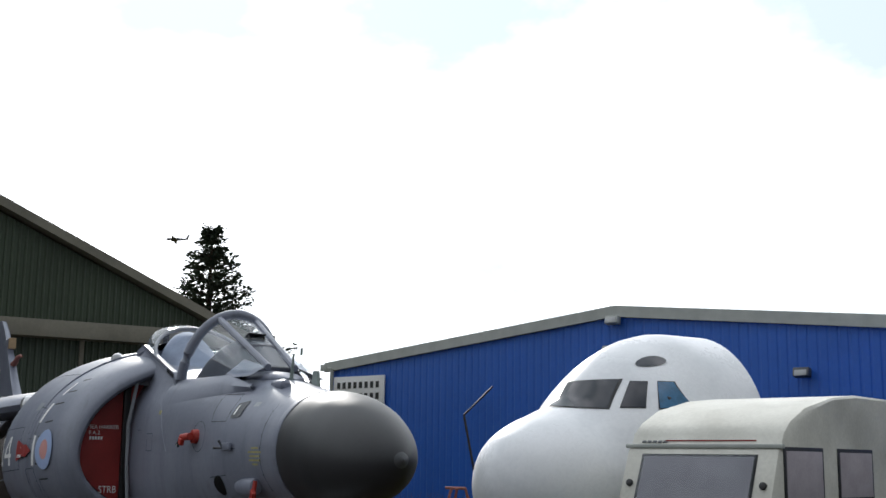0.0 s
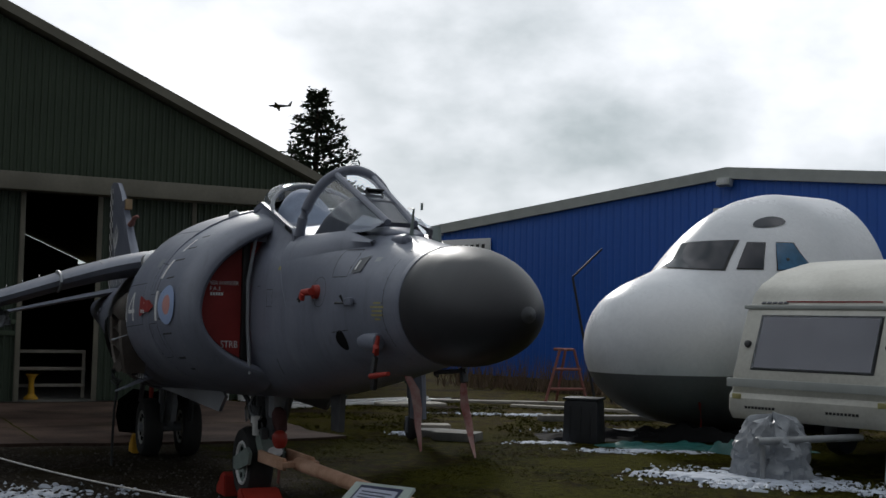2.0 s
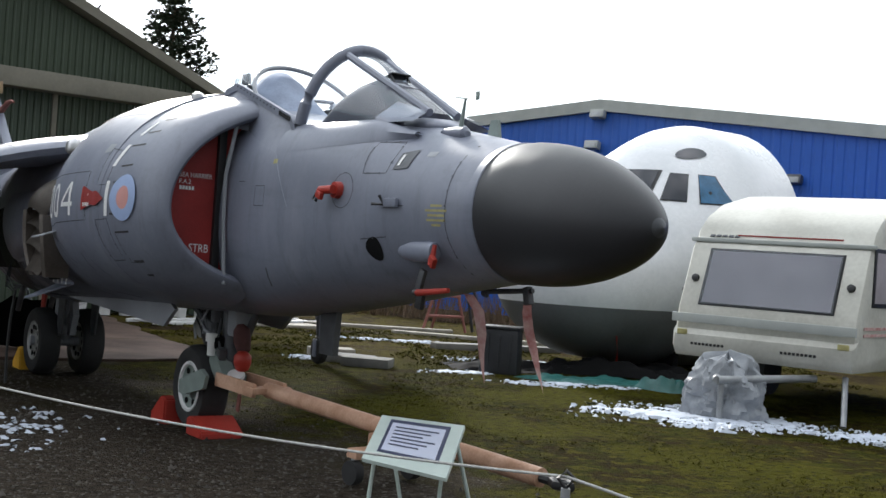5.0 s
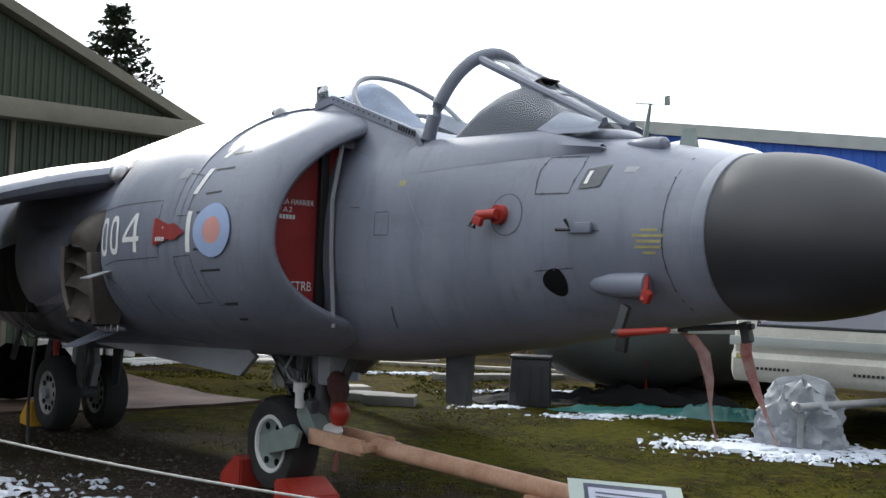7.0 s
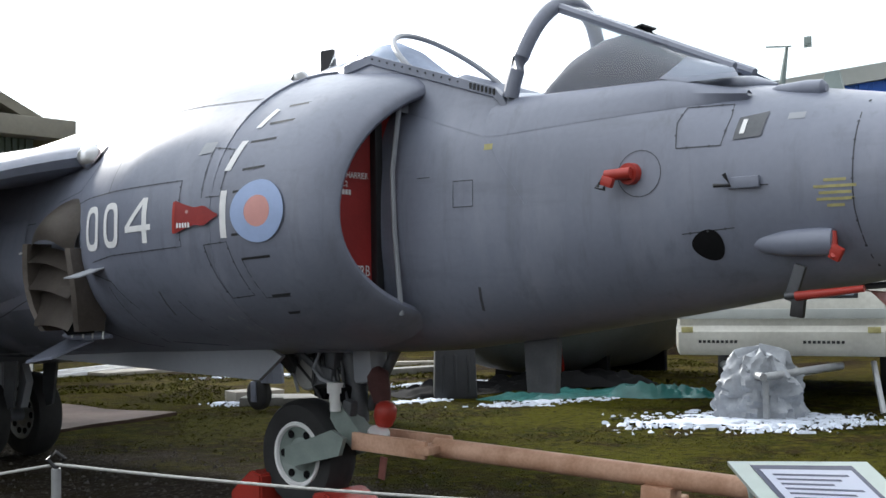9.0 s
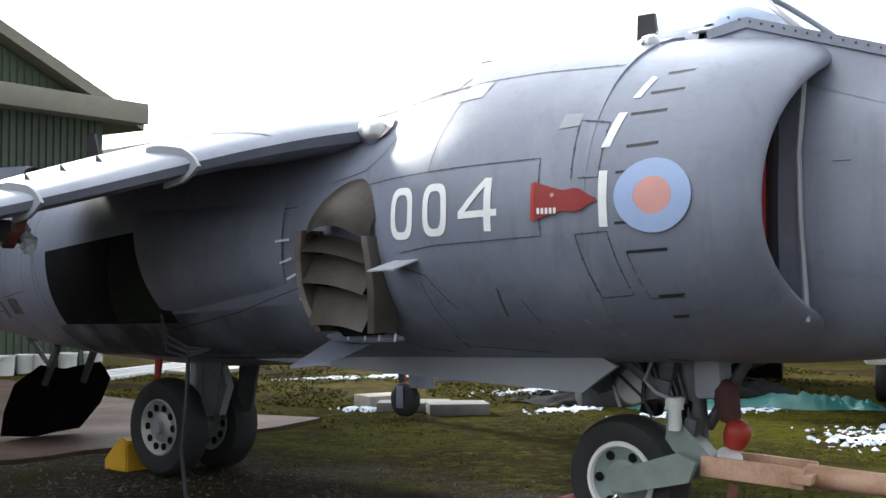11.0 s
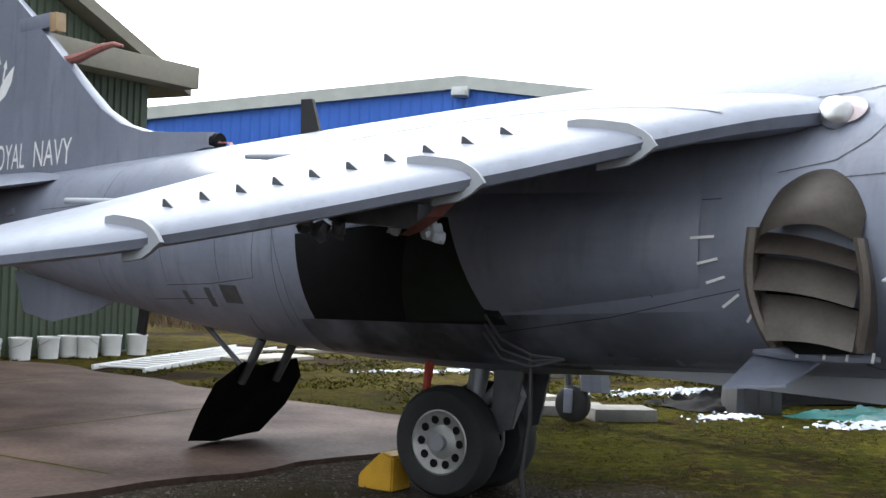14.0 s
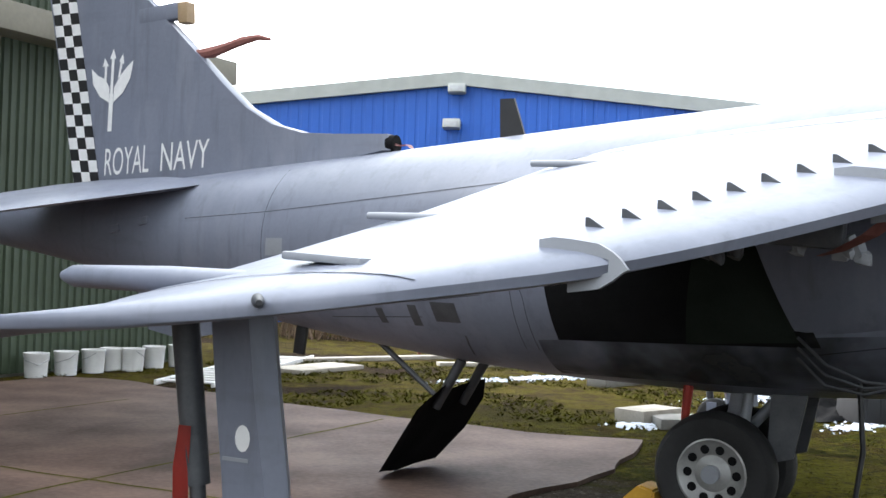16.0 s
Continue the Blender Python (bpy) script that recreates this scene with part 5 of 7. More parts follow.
    box(bm, (0.5, 0.09, 0.12), pose(-2.75, sg * 2.2, 1.60, 0, 4, 0), 0.02)
    part("pylon_stub", bm, GREY_DARK, wing)
    ribbon("torn_cover", [(-2.3, sg * 2.28, 1.66), (-2.4, sg * 2.27, 1.58), (-2.52, sg * 2.24, 1.52), (-2.6, sg * 2.2, 1.5)], 0.07, wing, ORANGE_ROPE)
    for cx, cy, cz, n_, mt in ((-2.62, 2.16, 1.52, 7, TARP), (-3.02, 2.30, 1.50, 5, GREY_DARK)):
        rnd = random.Random(int(-cx * 100))
        for _ in range(n_):
            bm = bmesh.new()
            p = Vector((cx + rnd.uniform(-0.14, 0.14), sg * (cy + rnd.uniform(-0.06, 0.06)), cz + rnd.uniform(0.0, 0.08)))
            q = p + Vector((rnd.uniform(-0.10, 0.10), sg * rnd.uniform(-0.05, 0.05), rnd.uniform(-0.06, 0.02)))
            tube(bm, [p.lerp(q, k / 4) + Vector((0, 0, 0.02 * math.sin(k * 2.1))) for k in range(5)], [0.02, 0.035, 0.028, 0.034, 0.010], 9)
            for v in bm.verts:
                v.co += Vector((noise.noise(v.co * 25), noise.noise(v.co * 25 + Vector((4, 0, 0))), noise.noise(v.co * 25 + Vector((0, 6, 0))))) * 0.02
            part("padding_scrap", bm, mt, wing)
    # outrigger leg, doors and wheel
    bm = bmesh.new()
    box(bm, (0.05, 0.05, 0.05), pose(-4.62, sg * 3.33, 0.4), 0.01)
    bm.clear()
    rows_ = []
    for zz, xa, xb, w in ((1.24, -4.65, -4.395, 0.085), (0.9, -4.61, -4.35, 0.085), (0.6, -4.575, -4.30, 0.08), (0.30, -4.55, -4.27, 0.075)):
        rows_.append([bm.verts.new((x, sg * 3.33 + dy, zz)) for x, dy in ((xa, -w / 2), (xa + 0.03, -w), (xb - 0.05, -w), (xb, 0), (xb - 0.05, w), (xa + 0.03, w), (xa, w / 2))])
    skin(bm, rows_)
    bm.faces.new(rows_[0])
    bm.faces.new(rows_[-1][::-1])
    leg = part("outrigger_fairing", fix(bm), GREY, jet)
    bm = bmesh.new()
    rod(bm, (-4.80, sg * 3.36, 1.24), (-4.72, sg * 3.34, 0.55), 0.055, 0.05, 14)
    rod(bm, (-4.72, sg * 3.34, 0.55), (-4.68, sg * 3.34, 0.22), 0.032, 0.032, 12)
    rod(bm, (-4.86, sg * 3.30, 1.2), (-4.82, sg * 3.31, 0.75), 0.018, 0.018, 8)
    part("outrigger_leg", bm, GREY_DARK, leg)
    bm = bmesh.new()
    for aa in (-0.06, 0.06):
        box(bm, (0.09, 0.015, 0.22), pose(-4.66, sg * 3.33 + aa, 0.20), 0.006)
    part("wheel_fork", bm, GREY, leg)
    bm = bmesh.new()
    lathe(bm, [(0.06, -0.05), (0.13, -0.055), (0.165, -0.035), (0.172, 0), (0.165, 0.035), (0.13, 0.055), (0.06, 0.05)], pose(-4.64, sg * 3.33, 0.172, 90, 0, 0), 24)
    part("outrigger_wheel", bm, RUBBER, leg)
    ribbon("red_sleeve", [(-4.74, sg * 3.40, 0.78), (-4.75, sg * 3.405, 0.62), (-4.74, sg * 3.41, 0.45), (-4.72, sg * 3.41, 0.3)], 0.06, leg, RED_BRIGHT, "red warning sleeve")
    bm = bmesh.new()
    rod(bm, (-4.36, sg * 3.385, 0.83), (-4.36, sg * 3.386, 0.83), 0.01)
    bm.clear()
    ring = [bm.verts.new((-4.45 + 0.035 * math.cos(g), sg * 3.415, 0.76 + 0.05 * math.sin(g))) for g in steps(0, 5.7, 11)]
    bm.faces.new(ring)
    part("white_spot", fix(bm), WHITE, leg)
    for zz in (0.68, 0.48):
        bm = bmesh.new()
        box(bm, (0.12, 0.003, 0.014), pose(-4.48, sg * 3.4165, zz))
        part("stencil_bar", bm, GREY_PALE, leg)
    return wing


make_wing(-1)
make_wing(1)

# ---- tail ----
bm = bmesh.new()
outline = [(-6.02, 2.19), (-6.05, 2.305), (-6.45, 2.315), (-6.72, 2.33), (-7.0, 2.40), (-7.25, 2.53), (-7.5, 2.73), (-7.75, 2.95), (-7.95, 3.12), (-8.2, 3.33), (-8.45, 3.52), (-8.75, 3.68), (-9.15, 3.73), (-9.42, 3.68), (-9.34, 3.4), (-8.98, 1.93), (-8.7, 1.85), (-7.5, 1.95), (-6.5, 2.1)]
ys = {}


def fin_plate(pts, root=0.075, tipw=0.03):
    b = bmesh.new()
    rings_ = []
    cx = sum(p[0] for p in pts) / len(pts)
    for f, sc in ((-1, 0.965), (-0.7, 1.0), (0.7, 1.0), (1, 0.965)):
        rg = []
        for x, z in pts:
            w = root + (tipw - root) * min(1, max(0, (z - 2.0) / 1.7))
            rg.append(b.verts.new((cx + (x - cx) * (sc if abs(f) == 1 else 1.0), f * w, z)))
        rings_.append(rg)
    skin(b, rings_)
    b.faces.new(rings_[0])
    b.faces.new(rings_[-1][::-1])
    return fix(b)


bm.free()
fin = part("tail_fin", fin_plate(outline), GREY, jet, "grey tail fin with checkered rudder")
for side in (-1, 1):
    for r in range(18):
        for c in range(3):
            z0 = 1.98 + r * 0.092
            xa = -8.985 - (z0 - 1.95) * 0.243 + 0.03
            x0 = xa + c * 0.092
            w0 = 0.075 - 0.045 * min(1, max(0, (z0 - 2.0) / 1.7)) + 0.004
            b = bmesh.new()
            sh = -0.0224
            b.faces.new([b.verts.new(v) for v in ((x0, side * w0, z0), (x0 + 0.092, side * w0, z0), (x0 + 0.092 + sh, side * w0, z0 + 0.092), (x0 + sh, side * w0, z0 + 0.092))])
            part("rudder_check", b, WHITE if (r + c) % 2 else BLACK, fin, smooth=False)
    u = Vector((1, 0, 0)) if side < 0 else Vector((-1, 0, 0))

    def fin_map(x0, z0, slope):
        def f(fx, fy):
            x = x0 + fx * u.x
            z = z0 + fy + slope * fx
            return Vector((x, side * (0.075 - 0.045 * min(1, max(0, (z - 2.0) / 1.7)) + 0.004), z))
        return f
    start = -8.64 if side < 0 else -7.54
    lettering("ROYAL", None, 0.215, 0.46, "lettering", fin, side_map=fin_map(start, 2.04 if side < 0 else 2.09, 0.05 * -side))
    lettering("NAVY", None, 0.215, 0.47, "lettering", fin, side_map=fin_map(start + u.x * 0.58, 2.07 if side < 0 else 2.06, 0.05 * -side))
    # winged trident badge
    bm = bmesh.new()
    yb = side * 0.066

    def blade_(pts):
        bm.faces.new([bm.verts.new((-8.61 + a * 1.2, side * (0.079 - 0.045 * (2.62 + b * 1.15 - 2.0) / 1.7), 2.62 + b * 1.15)) for a, b in pts])
    blade_([(-0.018, -0.20), (0.018, -0.20), (0.018, 0.06), (-0.018, 0.06)])
    blade_([(-0.02, 0.0), (-0.10, 0.04), (-0.17, 0.13), (-0.19, 0.24), (-0.13, 0.19), (-0.06, 0.16), (-0.02, 0.10)])
    blade_([(0.02, 0.0), (0.10, 0.06), (0.16, 0.16), (0.18, 0.28), (0.13, 0.24), (0.07, 0.18), (0.02, 0.10)])
    blade_([(-0.012, 0.06), (0.012, 0.06), (0.012, 0.30), (0.028, 0.30), (0.0, 0.37), (-0.028, 0.30), (-0.012, 0.30)])
    blade_([(-0.07, 0.16), (-0.05, 0.14), (-0.05, 0.25), (-0.035, 0.25), (-0.075, 0.31), (-0.09, 0.25), (-0.072, 0.25)])
    blade_([(0.05, 0.16), (0.07, 0.18), (0.085, 0.26), (0.10, 0.26), (0.085, 0.33), (0.055, 0.28), (0.066, 0.27)])
    part("trident_badge", fix(bm), WHITE, fin, smooth=False)
    # tailplane, drooped
    bm = bmesh.new()
    rows_ = []
    for y, xl, xt, z, th in ((0.16, -7.45, -9.05, 1.97, 0.05), (0.8, -7.95, -9.35, 1.82, 0.04), (1.5, -8.55, -9.65, 1.65, 0.028), (2.08, -9.05, -9.85, 1.51, 0.015)):
        rows_.append([bm.verts.new((xl + (xt - xl) * t, side * y, z + s * th)) for t, s in ((0, 0), (0.06, 0.6), (0.3, 1), (0.7, 0.6), (1, 0), (0.7, -0.6), (0.3, -1), (0.06, -0.6))])
    skin(bm, rows_)
    bm.faces.new(rows_[0])
    bm.faces.new(rows_[-1][::-1])
    part("tailplane", fix(bm), GREY, jet)
# black plug gives the scoop mouth its inner dark
bm = bmesh.new()
rod(bm, (-6.06, 0, 2.235), (-6.0, 0, 2.238), 0.066, 0.062, 18)
part("scoop_mouth", bm, BLACK_AND_SHADE, fin)
ribbon("pink_rag", [(-6.02, -0.02, 2.24), (-5.96, -0.03, 2.22), (-5.9, -0.02, 2.23), (-5.86, -0.03, 2.20)], 0.05, fin, STRAP)
bm = bmesh.new()
box(bm, (0.42, 0.09, 0.13), pose(-8.16, 0, 3.29, 0, -4, 0), 0.02)
part("fin_aerial_housing", bm, GREY, fin)
bm = bmesh.new()
box(bm, (0.09, 0.10, 0.16), pose(-7.92, 0, 3.28, 0, -4, 0), 0.008)
part("aerial_end_cap", bm, TAN, fin, "tan end cap")
bm = bmesh.new()
tube(bm, [(-7.80, 0, 2.96), (-7.65, 0.01, 2.97), (-7.5, 0, 3.0), (-7.36, -0.01, 3.03), (-7.22, 0, 3.05), (-7.12, 0.01, 3.03)], [0.035, 0.045, 0.035, 0.035, 0.022, 0.012], 8)
part("pitot_rag", bm, ORANGE_ROPE, fin, "brown-red cloth wrapped round the fin pitot")
bm = bmesh.new()
plate(bm, [(-6.9, 1.02), (-7.6, 1.12), (-8.2, 1.20), (-8.05, 0.86), (-7.7, 0.80), (-7.2, 0.90)], 0.03, pose(0, 0, 0, 90, 0, 0))
part("ventral_fin", fix(bm), GREY, jet)
bm = bmesh.new()
lathe(bm, [(0.10, 0), (0.16, 0.05), (0.13, 0.35), (0.05, 0.42)], pose(-9.86, 0, 1.69, 0, -90, 0), 20)
part("tail_puffer", bm, GREY, jet)
for x, z in ((-8.25, 1.62), (-7.95, 1.68)):
    bm = bmesh.new()
    w = on_skin(x, z)
    box(bm, (0.10, 0.06, 0.06), Matrix.Translation(w) @ pose(0, 0, 0, 0, -10, 0), 0.02)
    part("chaff_fairing", bm, GREY, jet)
bm = bmesh.new()
box(bm, (0.09, 0.03, 0.20), pose(-6.62, 0, 0.86, 0, 8, 0), 0.006)
part("tail_aerial", bm, BLACK, jet)
# airbrake hanging under the rear body
bm = bmesh.new()
rows_ = []
for xo, z, hw in ((-5.27, 0.62, 0.28), (-5.37, 0.47, 0.45), (-5.51, 0.25, 0.45), (-5.69, 0.03, 0.37)):
    rows_.append([bm.verts.new((xo - 0.09 * (1 - (k / 4 - 1) ** 2), -0.02 + hw * (k / 4 - 1), z + 0.012 * abs(k - 4))) for k in range(9)])
skin(bm, rows_, closed=False)
bmesh.ops.solidify(bm, geom=bm.faces[:], thickness=0.05)
brake = part("airbrake", fix(bm), BLACK_AND_SHADE, jet, "dark open airbrake panel")
bm = bmesh.new()
for y in (-0.18, 0.18):
    rod(bm, (-5.22, y, 0.82), (-5.40, y, 0.50), 0.035, 0.03, 10)
rod(bm, (-5.95, 0, 0.88), (-5.5, 0, 0.55), 0.022, 0.018, 8)
part("airbrake_link", bm, GREY_DARK, brake)

# ---- undercarriage ----
def wheel(name, m, r, w, mat_rim, parent, holes=8, label="", ring_mat=None):
    """Tyre with a rim, hub and lightening holes; axis along local z."""
    bm = bmesh.new()
    lathe(bm, [(r * 0.56, -w * 0.40), (r * 0.72, -w * 0.50), (r * 0.90, -w * 0.47), (r * 0.98, -w * 0.30), (r, 0), (r * 0.98, w * 0.30), (r * 0.90, w * 0.47), (r * 0.72, w * 0.50), (r * 0.56, w * 0.40)], m, 40, False)
    tyre = part(name, bm, RUBBER, parent, label)
    bm = bmesh.new()
    lathe(bm, [(r * 0.58, -w * 0.43), (r * 0.55, -w * 0.45), (r * 0.50, -w * 0.38), (r * 0.30, -w * 0.30), (r * 0.22, -w * 0.36), (r * 0.10, -w * 0.40), (r * 0.1, w * 0.40), (r * 0.22, w * 0.36), (r * 0.30, w * 0.30), (r * 0.50, w * 0.38), (r * 0.55, w * 0.45), (r * 0.58, w * 0.43)], m, 32, False)
    part("rim", bm, mat_rim, tyre)
    for k in range(holes):
        a = 2 * math.pi * k / holes
        for zz in (-1, 1):
            # no hole is cut: a black disc paints the shade in it
            bm = bmesh.new()
            lathe(bm, [(r * 0.075, -0.004), (r * 0.075, 0.004)], m @ pose(r * 0.405 * math.cos(a), r * 0.405 * math.sin(a), zz * w * 0.365), 10)
            part("rim_hole", bm, BLACK_AND_SHADE, tyre)
    if ring_mat:
        for zz in (-1, 1):
            bm = bmesh.new()
            prof_ = [(r * 0.60, zz * w * 0.43), (r * 0.585, zz * w * 0.475), (r * 0.53, zz * w * 0.47), (r * 0.50, zz * w * 0.40)]
            lathe(bm, prof_, m, 36, False)
            part("rim_ring", fix(bm), ring_mat, tyre, "white painted rim edge")
    bm = bmesh.new()
    lathe(bm, [(r * 0.12, -w * 0.46), (r * 0.12, w * 0.46)], m, 14)
    part("hub_cap", bm, GREY_DARK, tyre)
    return tyre


wheel("nose_wheel", pose(0.0, -0.10, 0.325, 90, 0, 0), 0.325, 0.22, GREYGREEN, jet, 6, "nose wheel with white rim", WHITE)
for y in (-0.30, 0.14):
    wheel("main_wheel", pose(-3.42, y, 0.335, 90, 0, 0), 0.335, 0.21, ALLOY, jet, 10, "main wheel with bare alloy rim")
bm = bmesh.new()
rod(bm, (-3.30, -0.08, 1.0), (-3.42, -0.08, 0.34), 0.065, 0.055, 16)
rod(bm, (-3.42, -0.42, 0.335), (-3.42, 0.25, 0.335), 0.05, 0.05, 14)
rod(bm, (-2.95, -0.08, 0.95), (-3.36, -0.08, 0.5), 0.035, 0.03, 12)
rod(bm, (-3.25, -0.20, 1.0), (-3.30, -0.20, 0.55), 0.03, 0.03, 10)
part("main_leg", bm, GREY_PALE, jet)
for y in (-0.52, 0.42):
    bm = bmesh.new()
    plate(bm, [(-3.16, 0.40), (-3.02, 0.44), (-2.95, 0.78), (-2.95, 0.92), (-3.14, 0.92)], 0.02, pose(0, y * 0.35 - 0.05, 0, 90, 0, 0))
    part("main_gear_door", fix(bm), GREY_DARK, jet)
bm = bmesh.new()
rod(bm, (-3.6, -0.25, 0.8), (-3.62, -0.26, 0.55), 0.03, 0.02, 8)
part("red_lock", bm, RED_BRIGHT, jet)
bm = bmesh.new()
rod(bm, (0.30, -0.02, 1.05), (0.34, -0.02, 0.52), 0.075, 0.065, 18)
rod(bm, (0.34, -0.02, 0.55), (0.36, -0.02, 0.40), 0.05, 0.05, 16)
rod(bm, (0.12, -0.02, 1.0), (0.18, -0.13, 0.72), 0.07, 0.07, 16)
rod(bm, (0.62, 0.05, 1.0), (0.38, 0.03, 0.60), 0.03, 0.03, 10)
rod(bm, (-0.1, 0.12, 0.96), (0.28, 0.08, 0.66), 0.028, 0.028, 10)
rod(bm, (0.02, -0.2, 0.94), (0.28, -0.12, 0.72), 0.022, 0.022, 8)
part("nose_leg", bm, GREY_DARK, jet)
# leg trunk, steering gear, torque lever and covers
bm = bmesh.new()
box(bm, (0.17, 0.15, 0.30), pose(0.33, 0.0, 0.90, 0, -4, 0), 0.03)
part("leg_trunk", bm, GREY_PALE, jet)
bm = bmesh.new()
lathe(bm, [(0.092, -0.022), (0.098, -0.012), (0.098, 0.012), (0.088, 0.022), (0.005, 0.022)], pose(0.05, -0.14, 0.80, 90, 0, 0), 24)
part("landing_lamp", bm, ALLOY, jet)
bm = bmesh.new()
box(bm, (0.175, 0.008, 0.014), pose(0.05, -0.165, 0.80, 0, 38, 0))
part("lamp_slot", bm, BLACK, jet)
bm = bmesh.new()
rod(bm, (0.215, -0.16, 0.70), (0.215, -0.16, 0.595), 0.036, 0.034, 14)
rod(bm, (0.215, -0.16, 0.76), (0.215, -0.16, 0.70), 0.05, 0.05, 14)
part("steering_cylinder", bm, BUCKET, jet, "off-white steering cylinder")
bm = bmesh.new()
lathe(bm, [(0.02, -0.075), (0.05, -0.065), (0.066, -0.015), (0.064, 0.035), (0.04, 0.065), (0.01, 0.075)], pose(0.485, -0.03, 0.585, 10, 20, 0), 20)
part("rubber_boot", bm, RED_BRIGHT, jet, "red rubber boot")
bm = bmesh.new()
lathe(bm, [(0.02, -0.11), (0.05, -0.09), (0.066, -0.01), (0.06, 0.07), (0.03, 0.11)], pose(0.43, -0.02, 0.74, 8, -10, 0), 16)
for v in bm.verts:
    v.co += Vector((noise.noise(v.co * 14), noise.noise(v.co * 14 + Vector((3, 0, 0))), 0)) * 0.018
part("canvas_cover", bm, LEATHER, jet, "dark red-brown canvas cover")
bm = bmesh.new()
plate(bm, [(0.16, 0.63), (0.24, 0.63), (0.43, 0.45), (0.42, 0.38), (0.33, 0.38), (0.15, 0.53)], 0.11, pose(0, -0.09, 0, 90, 0, 0))
part("torque_lever", fix(bm), GREYGREEN, jet)
for z, mt in ((0.475, WHITE), (0.445, BLACK), (0.415, WHITE)):
    bm = bmesh.new()
    lathe(bm, [(0.062, -0.014), (0.066, 0), (0.062, 0.014)], pose(0.46, -0.06, z, 15, 25, 0), 18)
    part("oleo_band", bm, mt, jet)
for pts, r_, mt in (([(0.12, -0.16, 0.95), (0.02, -0.17, 0.90), (-0.06, -0.16, 0.80), (-0.02, -0.16, 0.69)], 0.010, GREY_PALE), ([(0.16, -0.15, 0.93), (0.14, -0.19, 0.84), (0.20, -0.19, 0.78), (0.30, -0.16, 0.74)], 0.011, GREY_PALE),
                    ([(0.10, -0.12, 0.96), (0.13, -0.17, 0.86), (0.12, -0.17, 0.74), (0.16, -0.15, 0.66)], 0.012, BLACK), ([(-0.22, -0.05, 0.93), (-0.08, -0.09, 0.80), (0.12, -0.06, 0.68)], 0.020, GREY_DARK), ([(-0.14, 0.05, 0.93), (0.10, 0.02, 0.78)], 0.024, GREY_DARK)):
    bm = bmesh.new()
    tube(bm, pts, r_, 8)
    part("hydraulic_hose", bm, mt, jet)
for x, y, z, sx, sy, sz, mt in ((0.20, -0.13, 0.80, 0.12, 0.06, 0.10, GREY_DARK), (0.13, -0.09, 0.70, 0.10, 0.08, 0.08, BLACK_AND_SHADE), (0.30, -0.12, 0.70, 0.10, 0.08, 0.09, BLACK_AND_SHADE), (0.24, -0.10, 0.90, 0.08, 0.10, 0.12, GREY_DARK), (0.36, -0.11, 0.60, 0.07, 0.06, 0.12, GREY_DARK), (0.27, -0.15, 0.66, 0.05, 0.04, 0.05, STEEL)):
    bm = bmesh.new()
    box(bm, (sx, sy, sz), pose(x, y, z, 6, 12, 0), 0.012)
    part("leg_fitting", bm, mt, jet)
bm = bmesh.new()
box(bm, (0.05, 0.012, 0.13), pose(0.53, -0.02, 0.27, 0, 10, 0), 0.004)
part("canvas_tail", bm, ORANGE_ROPE, jet)
for k in range(5):
    bm = bmesh.new()
    o = 0.03 * k
    tube(bm, [(0.10 + o, -0.10, 0.98), (0.16 + o, -0.17 + 0.02 * k, 0.86), (0.22 + o, -0.14, 0.74), (0.30 + o * 0.5, -0.11, 0.62), (0.34, -0.10, 0.52)], 0.010, 6)
    part("hydraulic_hose", bm, BLACK if k % 2 else GREY_DARK, jet)
for sgn in (-1, 1):
    bm = bmesh.new()
    plate(bm, [(-0.03, 0.28), (0.06, 0.27), (0.42, 0.36), (0.46, 0.46), (0.36, 0.50), (0.06, 0.40), (-0.03, 0.38)], 0.03, pose(0, -0.10 + sgn * 0.15, 0, 90, 0, 0))
    part("axle_fork", fix(bm), GREYGREEN, jet)
bm = bmesh.new()
plate(bm, [(-0.62, 0.95), (-0.1, 0.95), (-0.05, 0.80), (-0.30, 0.72)], 0.02, pose(0, 0.1, 0, 90, 0, 0))
part("nose_gear_door", fix(bm), GREY_DARK, jet)
bm = bmesh.new()
plate(bm, [(1.48, 0.74), (1.66, 0.74), (1.68, 1.06), (1.46, 1.06)], 0.045, pose(0, 0, 0, 90, 0, 0))
part("aerial_blade", fix(bm), GREY_DARK, jet)

bm = bmesh.new()
plate(bm, [(-3.20, 0.80), (-3.10, 0.80), (-3.02, 0.62), (-3.10, 0.42), (-3.18, 0.42), (-3.12, 0.62)], 0.06, pose(0, -0.10, 0, 90, 0, 0))
part("main_leg", fix(bm), GREY_PALE, jet)

# settle the gear and tail groups on their own lines
for ob in list(jet.children):
    base_name = ob.name.split(".")[0]
    if base_name in ("nose_wheel", "nose_leg", "leg_fitting", "hydraulic_hose", "axle_fork", "nose_gear_door", "leg_trunk", "lamp_slot", "steering_cylinder", "rubber_boot", "canvas_cover", "torque_lever", "oleo_band", "canvas_tail"):
        ob.location.y -= 0.12
        if base_name in ("leg_trunk", "rubber_boot", "canvas_cover", "torque_lever", "oleo_band", "steering_cylinder"):
            ob.location.x += 0.08
    elif base_name == "landing_lamp" and ob.data.materials[0] == ALLOY:
        ob.location.y -= 0.12
    elif base_name in ("main_wheel", "main_leg", "main_gear_door", "red_lock"):
        ob.location.y -= 0.14
        ob.location.x -= 0.06
    elif base_name in ("tail_fin", "tailplane", "chaff_fairing"):
        ob.location.x += 0.13
    elif base_name in ("outrigger_fairing",):
        ob.location.x += 0.06
    elif base_name in ("white_tape",):
        ob.location.x -= 0.03


